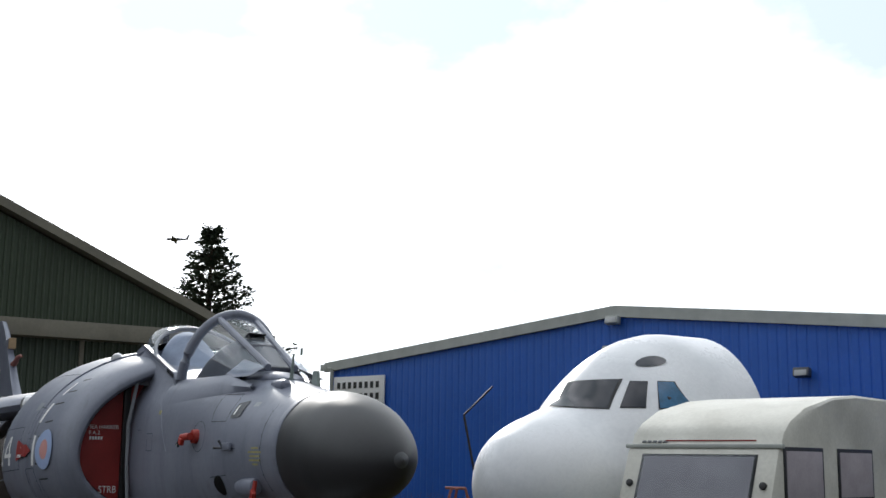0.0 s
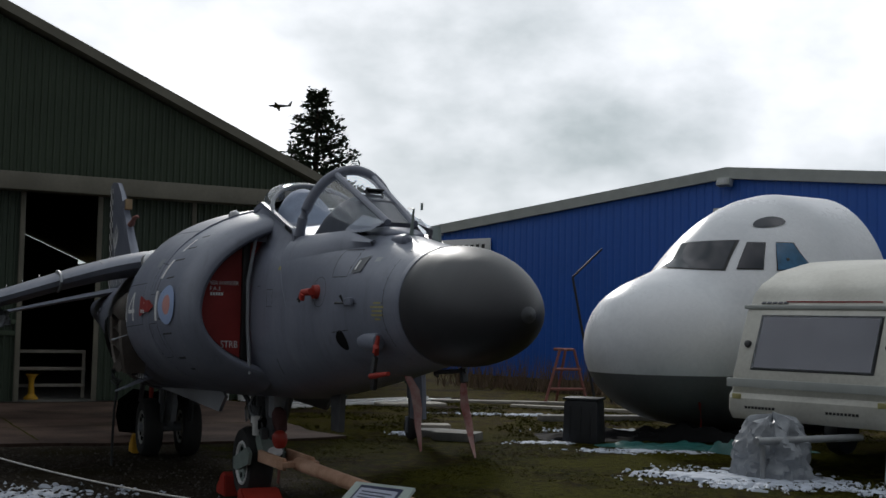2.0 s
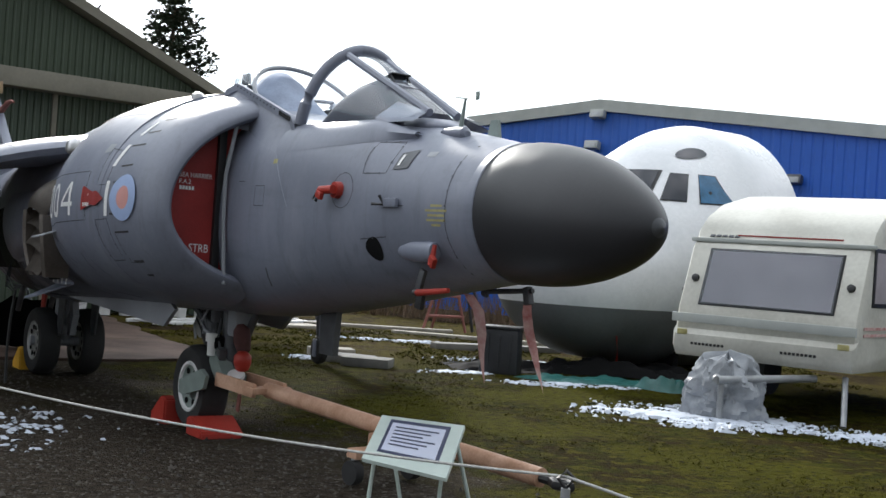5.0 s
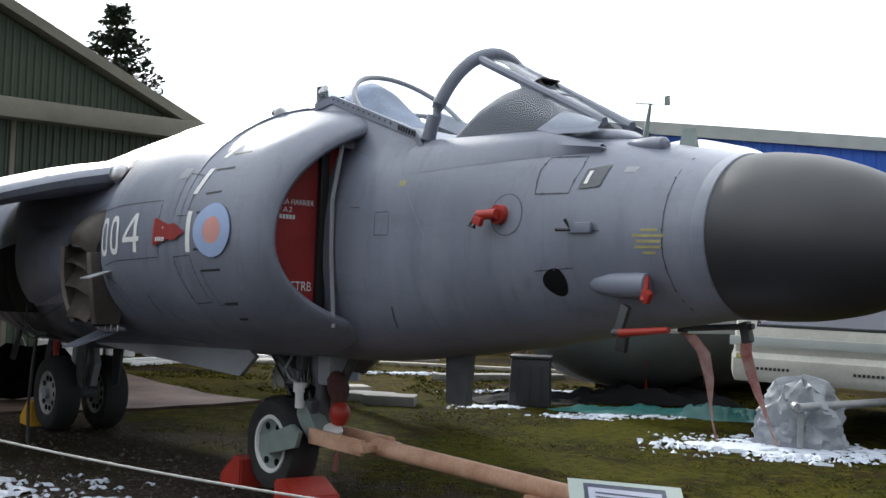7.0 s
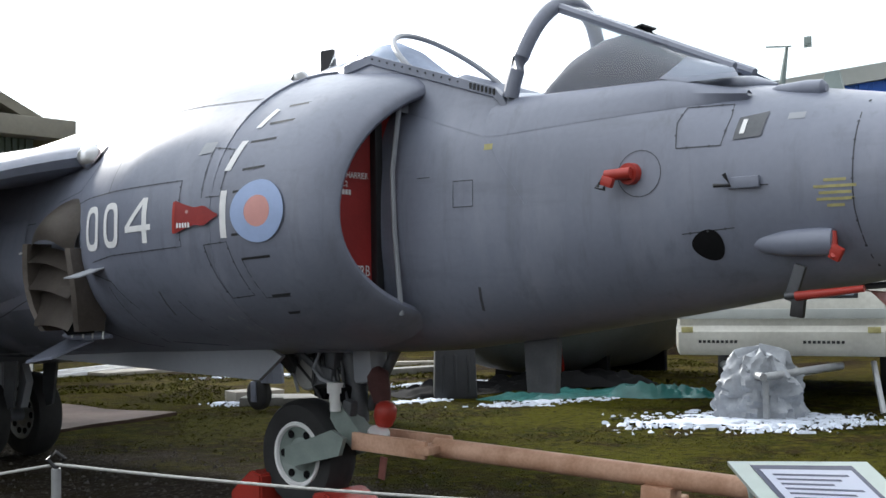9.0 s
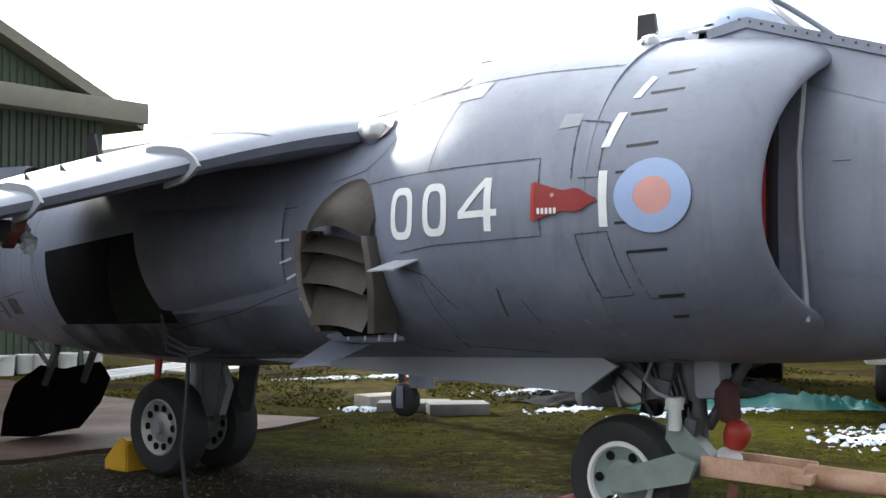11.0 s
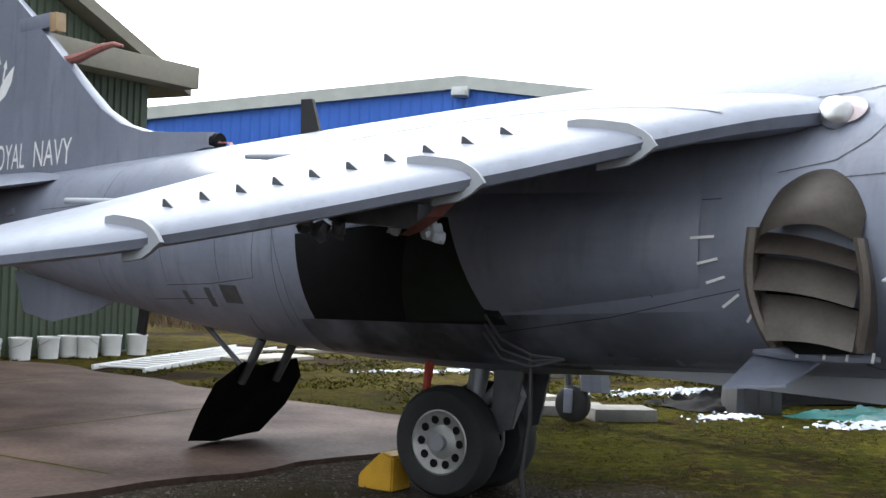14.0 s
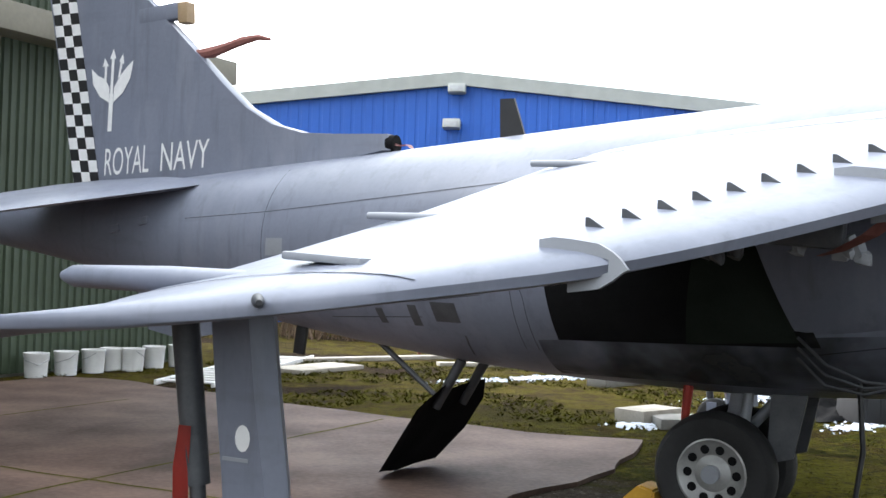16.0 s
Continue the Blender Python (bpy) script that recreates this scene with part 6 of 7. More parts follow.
# ---- green hangar with corrugated gable and sliding doors ----
HU = Vector((math.cos(radians(36)), math.sin(radians(36)), 0))
HANGAR_AT = pose(-4.54, 24.15, 0, 0, 0, 36)      # local x along the front towards its far corner, y into the hangar
hangar = thing("hangar", HANGAR_AT, "dark green corrugated hangar with sliding doors partly open", "hangar")


def corrugated(x0, x1, z_lo, z_hi_fn, y, pitch=0.125, depth=0.028):
    """Vertical box-rib sheet; z_hi_fn gives the upper edge at x."""
    bm = bmesh.new()
    n = int((x1 - x0) / pitch)
    pts = []
    for i in range(n):
        xa = x0 + i * pitch
        for f, d in ((0.0, 0), (0.30, 0), (0.42, -depth), (0.62, -depth), (0.74, 0)):
            pts.append((xa + f * pitch, y + d))
    pts.append((x1, y))
    lo = [bm.verts.new((a, b, z_lo)) for a, b in pts]
    hi = [bm.verts.new((a, b, z_hi_fn(a))) for a, b in pts]
    for k in range(len(pts) - 1):
        bm.faces.new((lo[k], lo[k + 1], hi[k + 1], hi[k]))
    back_lo = [bm.verts.new((x0, y + 0.06, z_lo)), bm.verts.new((x1, y + 0.06, z_lo))]
    back_hi = [bm.verts.new((x0, y + 0.06, z_hi_fn(x0))), bm.verts.new((x1, y + 0.06, z_hi_fn(x1)))]
    bm.faces.new((back_lo[1], back_lo[0], back_hi[0], back_hi[1]))
    return bm


def gable_top(x):
    return 3.80 - 0.435 * x if x > -13 else 3.80 + 0.435 * 13 - 0.435 * (-13 - x)


part("gable", corrugated(-25.5, -0.42, 4.0, lambda x: max(4.0, gable_top(x) - 0.02), 0.10), GREEN_CLAD, hangar, smooth=False)
part("side_door", corrugated(-3.87, -0.42, 0.03, lambda x: 3.95, 0.10), GREEN_CLAD, hangar, "fixed green corrugated end panel", smooth=False)
part("sliding_door", corrugated(-5.58, -3.80, 0.03, lambda x: 3.95, -0.02), GREEN_DOOR, hangar, "green sliding door panel", smooth=False)
part("sliding_door", corrugated(-12.0, -6.95, 0.03, lambda x: 3.95, 0.02), GREEN_DOOR, hangar, "green sliding door panel", smooth=False)
part("sliding_door", corrugated(-25.5, -12.0, 0.03, lambda x: 3.95, 0.10), GREEN_DOOR, hangar, "green sliding door panel", smooth=False)
for xd in (-6.95, -5.58, -3.80, -12.0):
    bm = bmesh.new()
    box(bm, (0.09, 0.07, 3.9), pose(xd, -0.035, 1.98), 0.01)
    part("door_edge", bm, BEAM, hangar)
bm = bmesh.new()
for z in (1.25, 1.45):
    box(bm, (5.0, 0.05, 0.09), pose(-9.45, -0.035, z), 0.01)
part("door_rail", bm, GREEN_CLAD, hangar)
bm = bmesh.new()
box(bm, (25.9, 0.42, 0.32), pose(-12.93, -0.26, 3.97), 0.015)
part("door_track_beam", bm, BEAM, hangar, "weathered olive-grey door track beam")
bm = bmesh.new()
rows_ = []
for y in (-0.20, 30.0):
    rows_.append([bm.verts.new(v) for v in ((-26.4, y, 3.55), (-13, y, gable_top(-13) + 0.06), (0.15, y, 3.74), (0.15, y, 3.92), (-13, y, gable_top(-13) + 0.26), (-26.4, y, 3.73))])
skin(bm, rows_)
bm.faces.new(rows_[0])
bm.faces.new(rows_[1][::-1])
part("roof", fix(bm), BEAM, hangar, smooth=False)
bm = bmesh.new()
span_box(bm, (-0.50, 0.16, 0.0), (-0.42, 29.8, 3.75))
part("side_wall", bm, GREEN_CLAD, hangar)
bm = bmesh.new()
span_box(bm, (-25.5, 29.6, 0.0), (-0.5, 29.8, 3.9))
span_box(bm, (-25.5, 0.18, 0.0), (-25.4, 29.6, 3.6))
part("back_wall", bm, GREEN_CLAD, hangar)
bm = bmesh.new()
rows_ = [[bm.verts.new(v) for v in ((-25.4, y, 3.5), (-0.52, y, 3.5), (-0.52, y, 3.95), (-13, y, gable_top(-13)), (-25.4, y, 3.95))] for y in (29.5, 29.58)]
skin(bm, rows_)
bm.faces.new(rows_[0])
bm.faces.new(rows_[1][::-1])
part("rear_gable", fix(bm), GREEN_CLAD, hangar, smooth=False)
bm = bmesh.new()
span_box(bm, (-25.3, 0.12, -0.05), (-0.55, 29.5, 0.034))
tagged(part("floor", bm, STONE), "dark concrete hangar floor", "floor", kind="structure").matrix_world = HANGAR_AT
bm = bmesh.new()
for z in (0.25, 0.56, 0.88):
    box(bm, (1.3, 0.05, 0.06), pose(-6.28, 0.55, z), 0.01)
box(bm, (0.06, 0.05, 0.9), pose(-6.88, 0.58, 0.46), 0.01)
box(bm, (0.06, 0.05, 0.9), pose(-5.66, 0.58, 0.46), 0.01)
barrier = tagged(part("barrier", bm, TIMBER), "pale timber barrier across the open hangar door", "barrier")
barrier.matrix_world = HANGAR_AT @ pose(0, 0, 0.03)
bm = bmesh.new()
lathe(bm, [(0.13, 0), (0.13, 0.03), (0.06, 0.10), (0.05, 0.34), (0.09, 0.44), (0.13, 0.46)], pose(-6.62, 0.38, 0.032), 16)
tagged(part("axle_stand", bm, YELLOW), "small yellow steel stand inside the hangar door", "stand").matrix_world = HANGAR_AT


# ---- bright blue industrial units ----
def blue_unit(m, half_l, half_r, eave_l, apex, eave_r, depth, label):
    """Gabled unit; local x along its front, apex at x = 0, y away from the front."""
    unit = thing("industrial_unit", m, label, "building")

    def top(x):
        return apex + (eave_l - apex) * (-x / half_l) if x < 0 else apex + (eave_r - apex) * (x / half_r)
    bm = bmesh.new()
    n = int((half_l + half_r) / 0.25)
    pts = []
    for i in range(n):
        xa = -half_l + i * (half_l + half_r) / n
        for f, d in ((0, 0), (0.6, 0), (0.7, 0.014), (0.9, 0.014)):
            pts.append((xa + f * (half_l + half_r) / n, d))
    pts.append((half_r, 0))
    extra = [p for p in pts]
    lo = [bm.verts.new((a, b, 0)) for a, b in extra]
    hi = [bm.verts.new((a, b, top(a))) for a, b in extra]
    for k in range(len(extra) - 1):
        bm.faces.new((lo[k], lo[k + 1], hi[k + 1], hi[k]))
    part("front_wall", bm, BLUE_CLAD, unit, smooth=False)
    bm = bmesh.new()
    span_box(bm, (-half_l, 0.05, 0), (-half_l + 0.1, depth, eave_l))
    span_box(bm, (half_r - 0.1, 0.05, 0), (half_r, depth, eave_r))
    span_box(bm, (-half_l + 0.1, depth - 0.1, 0), (half_r - 0.1, depth, min(eave_l, eave_r)))
    part("side_wall", bm, BLUE_CLAD, unit)
    bm = bmesh.new()
    rows_ = [[bm.verts.new(v) for v in ((-half_l - 0.15, y, eave_l), (0, y, apex + 0.02), (half_r + 0.15, y, eave_r), (half_r + 0.15, y, eave_r + 0.10), (0, y, apex + 0.14), (-half_l - 0.15, y, eave_l + 0.10))] for y in (0.0, depth)]
    skin(bm, rows_)
    bm.faces.new(rows_[0])
    bm.faces.new(rows_[1][::-1])
    part("roof", fix(bm), TRIM, unit, smooth=False)
    for sx, ex, ez in ((-1, half_l, eave_l), (1, half_r, eave_r)):
        bm = bmesh.new()
        rows_ = [[bm.verts.new((a, y, z)) for y, z in ((-0.12, z0 - 0.16), (0.02, z0 - 0.16), (0.02, z0 + 0.16), (-0.12, z0 + 0.14))] for a, z0 in ((0, apex), (sx * (ex + 0.15), ez))]
        skin(bm, rows_)
        bm.faces.new(rows_[0])
        bm.faces.new(rows_[1][::-1])
        part("barge_board", fix(bm), TRIM, unit, smooth=False)
    bm = bmesh.new()
    span_box(bm, (-half_l - 0.32, -0.15, eave_l - 0.12), (-half_l - 0.05, depth, eave_l + 0.10), 0.03)
    part("gutter", bm, TRIM, unit)
    bm = bmesh.new()
    rod(bm, (-half_l + 0.20, -0.10, 0.0), (-half_l + 0.20, -0.10, eave_l - 0.05), 0.06, 0.06, 12)
    rod(bm, (-half_l + 0.20, -0.10, eave_l - 0.06), (-half_l - 0.1, -0.06, eave_l + 0.0), 0.05, 0.05, 10)
    part("downpipe", bm, TRIM, unit)
    return unit


def flood_lamp(unit, x, z, dark=False):
    bm = bmesh.new()
    box(bm, (0.40, 0.20, 0.22), pose(x, -0.16, z, -12, 0, 0), 0.03)
    lamp = part("flood_lamp", bm, GREY_DARK if dark else TRIM, unit, "wall flood lamp")
    bm = bmesh.new()
    box(bm, (0.30, 0.02, 0.14), pose(x, -0.27, z - 0.01, -12, 0, 0), 0.004)
    part("lens", bm, GALV, lamp)


UNIT = pose(3.36, 31.7, 0, 0, 0, -36.9)
unit_a = blue_unit(UNIT, 10.95, 10.95, 4.60, 5.68, 4.55, 18, "bright blue clad industrial unit with pale roof edge")
flood_lamp(unit_a, 0.0, 5.42)
flood_lamp(unit_a, -0.1, 4.62)
flood_lamp(unit_a, 5.25, 3.83, True)
bm = bmesh.new()
box(bm, (2.25, 0.05, 1.05), pose(-9.55, -0.06, 3.74), 0.01)
board = part("sign_board", bm, WHITE, unit_a, "white company sign board")
for k, (w, z) in enumerate(((1.9, 3.98), (1.9, 3.62))):
    for i in range(8):
        bm = bmesh.new()
        box(bm, (0.13, 0.012, 0.20), pose(-10.43 + 0.245 * i, -0.095, z), 0.0)
        part("letter_bar", bm, BLACK, board)
unit_b = blue_unit(pose(8.05, 22.3, 0, 0, 0, -25), 0.05, 16, 4.80, 4.82, 7.0, 8, "taller bright blue unit with grey gutter and downpipe")

# ---- white airliner nose section on the ground ----
NOSE_AT = pose(0.272, 17.19, 0, 0, 0, -141.4)
liner = thing("airliner_nose_section", NOSE_AT, "white airliner nose section with grey belly resting on the grass", "aircraft")
LINER = [(0.0, 1.42, 1.16, 0.10, 1.28, 2.0, 2.0), (-0.10, 1.72, 0.90, 0.427, 1.30, 2.0, 2.0), (-0.335, 2.05, 0.60, 0.793, 1.32, 2.0, 2.0), (-0.72, 2.27, 0.36, 1.098, 1.36, 2.0, 2.1),
         (-1.10, 2.42, 0.22, 1.28, 1.42, 1.95, 2.1), (-1.46, 2.62, 0.16, 1.31, 1.46, 1.68, 2.1), (-1.81, 3.02, 0.11, 1.41, 1.52, 1.72, 2.1), (-2.20, 3.34, 0.08, 1.50, 1.58, 1.72, 2.1), (-2.83, 3.63, 0.06, 1.576, 1.65, 1.72, 2.1), (-3.45, 3.74, 0.06, 1.614, 1.72, 1.95, 2.1), (-4.32, 3.745, 0.06, 1.614, 1.75, 2.0, 2.1)]


def liner_pt(s, a, lift=0.0):
    y, z = section_point(lerp_rows(LINER, -s), a)
    v = Vector((-s, -y, z))
    if lift:
        c = Vector((-s - 0.6, 0, 1.5))
        v += (v - c).normalized() * lift
    return v


bm = bmesh.new()
rings = [[bm.verts.new(liner_pt(s, 2 * math.pi * k / 64)) for k in range(64)] for s in [0, 0.02, 0.05, 0.1, 0.18, 0.26] + steps(0.35, 4.32, 40)]
skin(bm, rings)
bm.faces.new(rings[0])
bm.faces.new(rings[-1][::-1])
bmesh.ops.bisect_plane(bm, geom=bm.verts[:] + bm.edges[:] + bm.faces[:], plane_co=(0, 0, 0.93), plane_no=(0, 0, 1))
fix(bm)
bm.faces.ensure_lookup_table()
for f in bm.faces:
    f.material_index = 1 if f.calc_center_median().z < 0.93 else 0
part("fuselage", bm, [WHITE_SKIN, GREY_BELLY], liner)


def station(z, a):
    """How far aft the skin reaches height z at section angle a."""
    lo, hi = 0.9, 5.0
    for _ in range(30):
        mid = (lo + hi) / 2
        lo, hi = (mid, hi) if liner_pt(mid, a).z < z else (lo, mid)
    return hi


def liner_patch(name, corners, mat, lift=0.008, n=8, parent=liner, label=""):
    bm = bmesh.new()
    g = []
    for j in range(n + 1):
        v = j / n
        row = []
        for i in range(n + 1):
            u = i / n
            s, a = [(1 - v) * ((1 - u) * corners[0][c] + u * corners[1][c]) + v * ((1 - u) * corners[3][c] + u * corners[2][c]) for c in (0, 1)]
            row.append(bm.verts.new(liner_pt(station(s, a), a, lift)))
        g.append(row)
    for a, b in zip(g, g[1:]):
        for k in range(n):
            bm.faces.new((a[k], a[k + 1], b[k + 1], b[k]))
    return part(name, fix(bm), mat, parent, label)


DARKPANE = material("dark_cockpit_glass", (0.035, 0.038, 0.05), 0.08, scale=3, amount=0.4, bump=0)
BLUEPANE = material("blue_tinted_glass", (0.05, 0.16, 0.30), 0.10, scale=6, amount=0.7, bump=0)
for sg in (1, -1):
    panes = [("side_window", ((2.47, 0.80), (2.47, 0.945), (2.86, 0.74), (2.86, 0.65)), DARKPANE),
             ("side_window", ((2.46, 1.005), (2.48, 1.085), (2.87, 0.835), (2.87, 0.78)), BLUEPANE)]
    if sg > 0:
        panes.append(("windscreen", ((2.50, -0.12), (2.45, 0.70), (2.89, 0.56), (2.87, -0.16)), DARKPANE))
    for nm, cs, mt in panes:
        cc = [(s, sg * a) for s, a in cs]
        fr = [((s - sum(c[0] for c in cc) / 4) * 1.08 + sum(c[0] for c in cc) / 4, (a - sum(c[1] for c in cc) / 4) * 1.06 + sum(c[1] for c in cc) / 4) for s, a in cc]
        frame_ = liner_patch("window_frame", fr, BLACK, 0.006)
        liner_patch(nm, cc, mt, 0.012, parent=frame_)
    bm = bmesh.new()
    ring = [liner_pt(2.60 + 0.26 * math.cos(g), sg * (0.565 + 0.075 * math.sin(g + 0.5)), 0.010) for g in steps(0, 2 * math.pi * 23 / 24, 23)]
    cen = bm.verts.new(liner_pt(2.60, sg * 0.565, 0.016))
    vs = [bm.verts.new(v) for v in ring]
    for k in range(24):
        bm.faces.new((vs[k], vs[(k + 1) % 24], cen))
    part("eyebrow_window", fix(bm), DARKPANE, liner)
bm = bmesh.new()
box(bm, (0.05, 0.05, 0.05), Matrix.Translation(liner_pt(2.5, 0.95)), 0.01)
box(bm, (0.16, 0.12, 0.05), Matrix.Translation(liner_pt(1.9, 1.75)), 0.01)
part("static_port", bm, GREY_DARK, liner)
bm = bmesh.new()
box(bm, (0.1, 1.8, 0.36), pose(-2.4, 0, 0.18), 0.02)
box(bm, (0.1, 1.8, 0.36), pose(-4.2, 0, 0.18), 0.02)
part("cradle", bm, BLACK_AND_SHADE, liner)
ribbon("red_tag", [(-1.1, 0.9, 0.62), (-1.1, 0.92, 0.45), (-1.12, 0.92, 0.3), (-1.1, 0.93, 0.15)], 0.06, liner, RED_BRIGHT)

# ---- caravan ----
CAR_AT = pose(1.87, 14.36, 0, 0, 0, math.degrees(math.atan2(-0.64, 0.77)))    # local x across its front, y towards its rear
caravan = thing("touring_caravan", CAR_AT, "weathered cream touring caravan with mauve curtains", "caravan")
PROF = [(0.0, 0.56), (-0.06, 0.64), (-0.06, 0.80), (0.0, 0.86), (0.02, 1.10), (0.30, 1.82), (0.36, 1.86), (0.42, 2.00), (0.58, 2.14), (0.95, 2.31), (1.65, 2.46), (2.3, 2.52), (4.3, 2.50), (4.5, 2.35), (4.6, 1.0), (4.55, 0.56)]
bm = bmesh.new()
rings = []
for x, k in ((0.0, 0.03), (0.03, 0.0), (2.02, 0.0), (2.05, 0.03)):
    rings.append([bm.verts.new((x, y + (k if y < 1 else -k), z - (k if z > 1 else -k))) for y, z in PROF])
skin(bm, rings)
bm.faces.new(rings[0])
bm.faces.new(rings[-1][::-1])
part("body", fix(bm), CARAVAN, caravan)


def front_pt(x, t, lift):
    """Point of the leaning front: t from 0 at the sill to 1 under the roof lip."""
    y, z = 0.02 + 0.28 * t, 1.10 + 0.72 * t
    return Vector((x, y - lift * 0.93, z + lift * 0.36))


def sheet(name, pts, mat, parent, thick=0.02, label=""):
    bm = bmesh.new()
    a = [bm.verts.new(p) for p in pts]
    bm.faces.new(a)
    bmesh.ops.solidify(bm, geom=bm.faces[:], thickness=-thick)
    return part(name, fix(bm), mat, parent, label, smooth=False)


rim = sheet("front_window_frame", [front_pt(0.24, 0.04, 0.004), front_pt(1.78, 0.04, 0.004), front_pt(1.78, 0.93, 0.004), front_pt(0.24, 0.93, 0.004)], BLACK, caravan)
sheet("curtain", [front_pt(0.28, 0.08, 0.012), front_pt(1.74, 0.08, 0.012), front_pt(1.74, 0.89, 0.012), front_pt(0.28, 0.89, 0.012)], CURTAIN, rim, 0.01, "mauve-grey net curtain")
pane = sheet("pane", [front_pt(0.26, 0.06, 0.024), front_pt(1.76, 0.06, 0.024), front_pt(1.76, 0.91, 0.024), front_pt(0.26, 0.91, 0.024)], CANOPY, rim, 0.004)
pane.visible_shadow = False
for x in (0.14, 1.90):
    bm = bmesh.new()
    lathe(bm, [(0.045, 0), (0.04, 0.03), (0.01, 0.04)], Matrix.Translation(front_pt(x, 0.45, 0)) @ pose(0, 0, 0, 70, 0, 0), 14)
    part("window_catch", bm, BLACK, caravan)
bm = bmesh.new()
box(bm, (2.10, 0.05, 0.05), pose(1.025, 0.325, 1.865), 0.015)
part("roof_lip", bm, TRIM, caravan)
bm = bmesh.new()
box(bm, (2.07, 0.03, 0.10), pose(1.025, -0.065, 0.98), 0.01)
part("sill_moulding", bm, TRIM, caravan)
for x, w in ((1.15, 1.1), (0.55, 0.10)):
    bm = bmesh.new()
    box(bm, (w, 0.008, 0.016), Matrix.Translation((x, 0.385, 1.93)), 0.0)
    part("stripe", bm, RED, caravan)
bm = bmesh.new()
for k in range(5):
    box(bm, (0.055, 0.01, 0.065), pose(0.20 + 0.075 * k, 0.39, 1.925, -55, 0, 0))
part("badge", bm, GREY_DARK, caravan)
bm = bmesh.new()
for x0 in (0.25, 1.28):
    for k in range(9):
        box(bm, (0.028, 0.012, 0.028), pose(x0 + 0.045 * k, -0.064, 0.70, 0, 0, 0))
tagged(part("vent_grille", bm, BLACK, caravan), kind="stuff")
bm = bmesh.new()
box(bm, (0.12, 0.02, 0.06), pose(0.12, -0.06, 0.82), 0.01)
part("marker_lamp", bm, STENCIL, caravan)
bm = bmesh.new()
box(bm, (0.12, 0.02, 0.06), pose(1.93, -0.06, 0.82), 0.01)
part("marker_lamp", bm, STENCIL, caravan)
for y0, y1 in ((0.34, 1.30), (1.68, 2.65), (3.1, 3.9)):
    bm = bmesh.new()
    box(bm, (0.02, y1 - y0, 0.62), pose(2.055, (y0 + y1) / 2, 1.55), 0.008)
    sf = part("side_window_frame", bm, BLACK, caravan)
    bm = bmesh.new()
    box(bm, (0.012, y1 - y0 - 0.09, 0.53), pose(2.066, (y0 + y1) / 2, 1.55), 0.004)
    part("side_pane", bm, CURTAIN, sf)
bm = bmesh.new()
box(bm, (0.012, 4.3, 0.03), pose(2.056, 2.3, 0.95))
box(bm, (0.012, 4.3, 0.03), pose(2.056, 2.3, 1.02))
part("side_stripe", bm, STRAP, caravan)
for x in (0.12, 1.93):
    bm = bmesh.new()
    lathe(bm, [(0.12, -0.08), (0.28, -0.09), (0.30, 0), (0.28, 0.09), (0.12, 0.08)], pose(x, 2.3, 0.30, 0, 90, 0), 26)
    part("wheel", bm, RUBBER, caravan)
bm = bmesh.new()
rod(bm, (0.45, 0.1, 0.46), (1.02, -1.0, 0.42), 0.04, 0.04, 10)
rod(bm, (1.60, 0.1, 0.46), (1.02, -1.0, 0.42), 0.04, 0.04, 10)
rod(bm, (1.02, -0.9, 0.42), (1.02, -0.9, 0.02), 0.03, 0.03, 10)
rod(bm, (1.9, 0.15, 0.5), (2.0, -0.1, 0.02), 0.03, 0.03, 8)
part("drawbar", bm, GALV, caravan)


# crumpled sheet over the caravan's hitch
def crumple(name, cx, cy, rx, ry, h, mat, label, category, seed, folds=0.22, rot=0.0):
    bm = bmesh.new()
    n, rings_ = 72, 22
    vs = []
    for j in range(rings_ + 1):
        t = j / rings_
        row = []
        for k in range(n):
            a = 2 * math.pi * k / n
            q = Vector((math.cos(a) * 1.6 + seed, math.sin(a) * 1.6, t * 1.7))
            f = 1 + folds * noise.noise(q * 1.5) + folds * 0.9 * (0.5 - abs(noise.noise(q * 2.6 + Vector((0, 0, t * 2))))) + folds * 0.7 * (0.32 - abs(noise.noise(q * 3.7 + Vector((5, 1, t * 3))))) + folds * 0.35 * (0.4 - abs(noise.noise(q * 7)))
            rad = (1 - 0.45 * t**2.2) * f if t < 0.93 else (1 - 0.45 * t**2.2) * f * (1 - t) / 0.07
            z = h * (t ** 0.85) * (1 + 0.12 * noise.noise(q * 2.3)) if j else 0.0
            row.append(bm.verts.new((rx * rad * math.cos(a), ry * rad * math.sin(a), z)))
        vs.append(row)
    skin(bm, vs)
    return tagged(part(name, fix(bm), mat), label, category)


sheet_ob = crumple("tarpaulin_cover", 0, 0, 0.37, 0.31, 0.66, TARP, "crumpled silver-grey tarpaulin wrapped over a hitch", "tarpaulin", 3.1, 0.27)
sheet_ob.matrix_world = pose(2.22, 13.35, -0.01, 0, 0, -30)


def ground_sheet(name, m, length, width, h, mat, label, category, seed):
    bm = bmesh.new()
    n, k_ = 46, 18
    g = []
    for j in range(k_ + 1):
        row = []
        for i in range(n + 1):
            u, v = i / n, j / k_
            e = min(u, 1 - u, v, 1 - v) * 6
            q = Vector((u * 5 + seed, v * 3, 0))
            z = h * max(0.02, 0.3 + noise.noise(q) + 0.8 * abs(noise.noise(q * 2.7))) * min(1, e + 0.08)
            w = width * (0.75 + 0.5 * noise.noise(Vector((u * 3 + seed, 9, 0))))
            row.append(bm.verts.new(((u - 0.5) * length, (v - 0.5) * w, z)))
        g.append(row)
    skin(bm, g, closed=False)
    ob = tagged(part(name, fix(bm), mat), label, category)
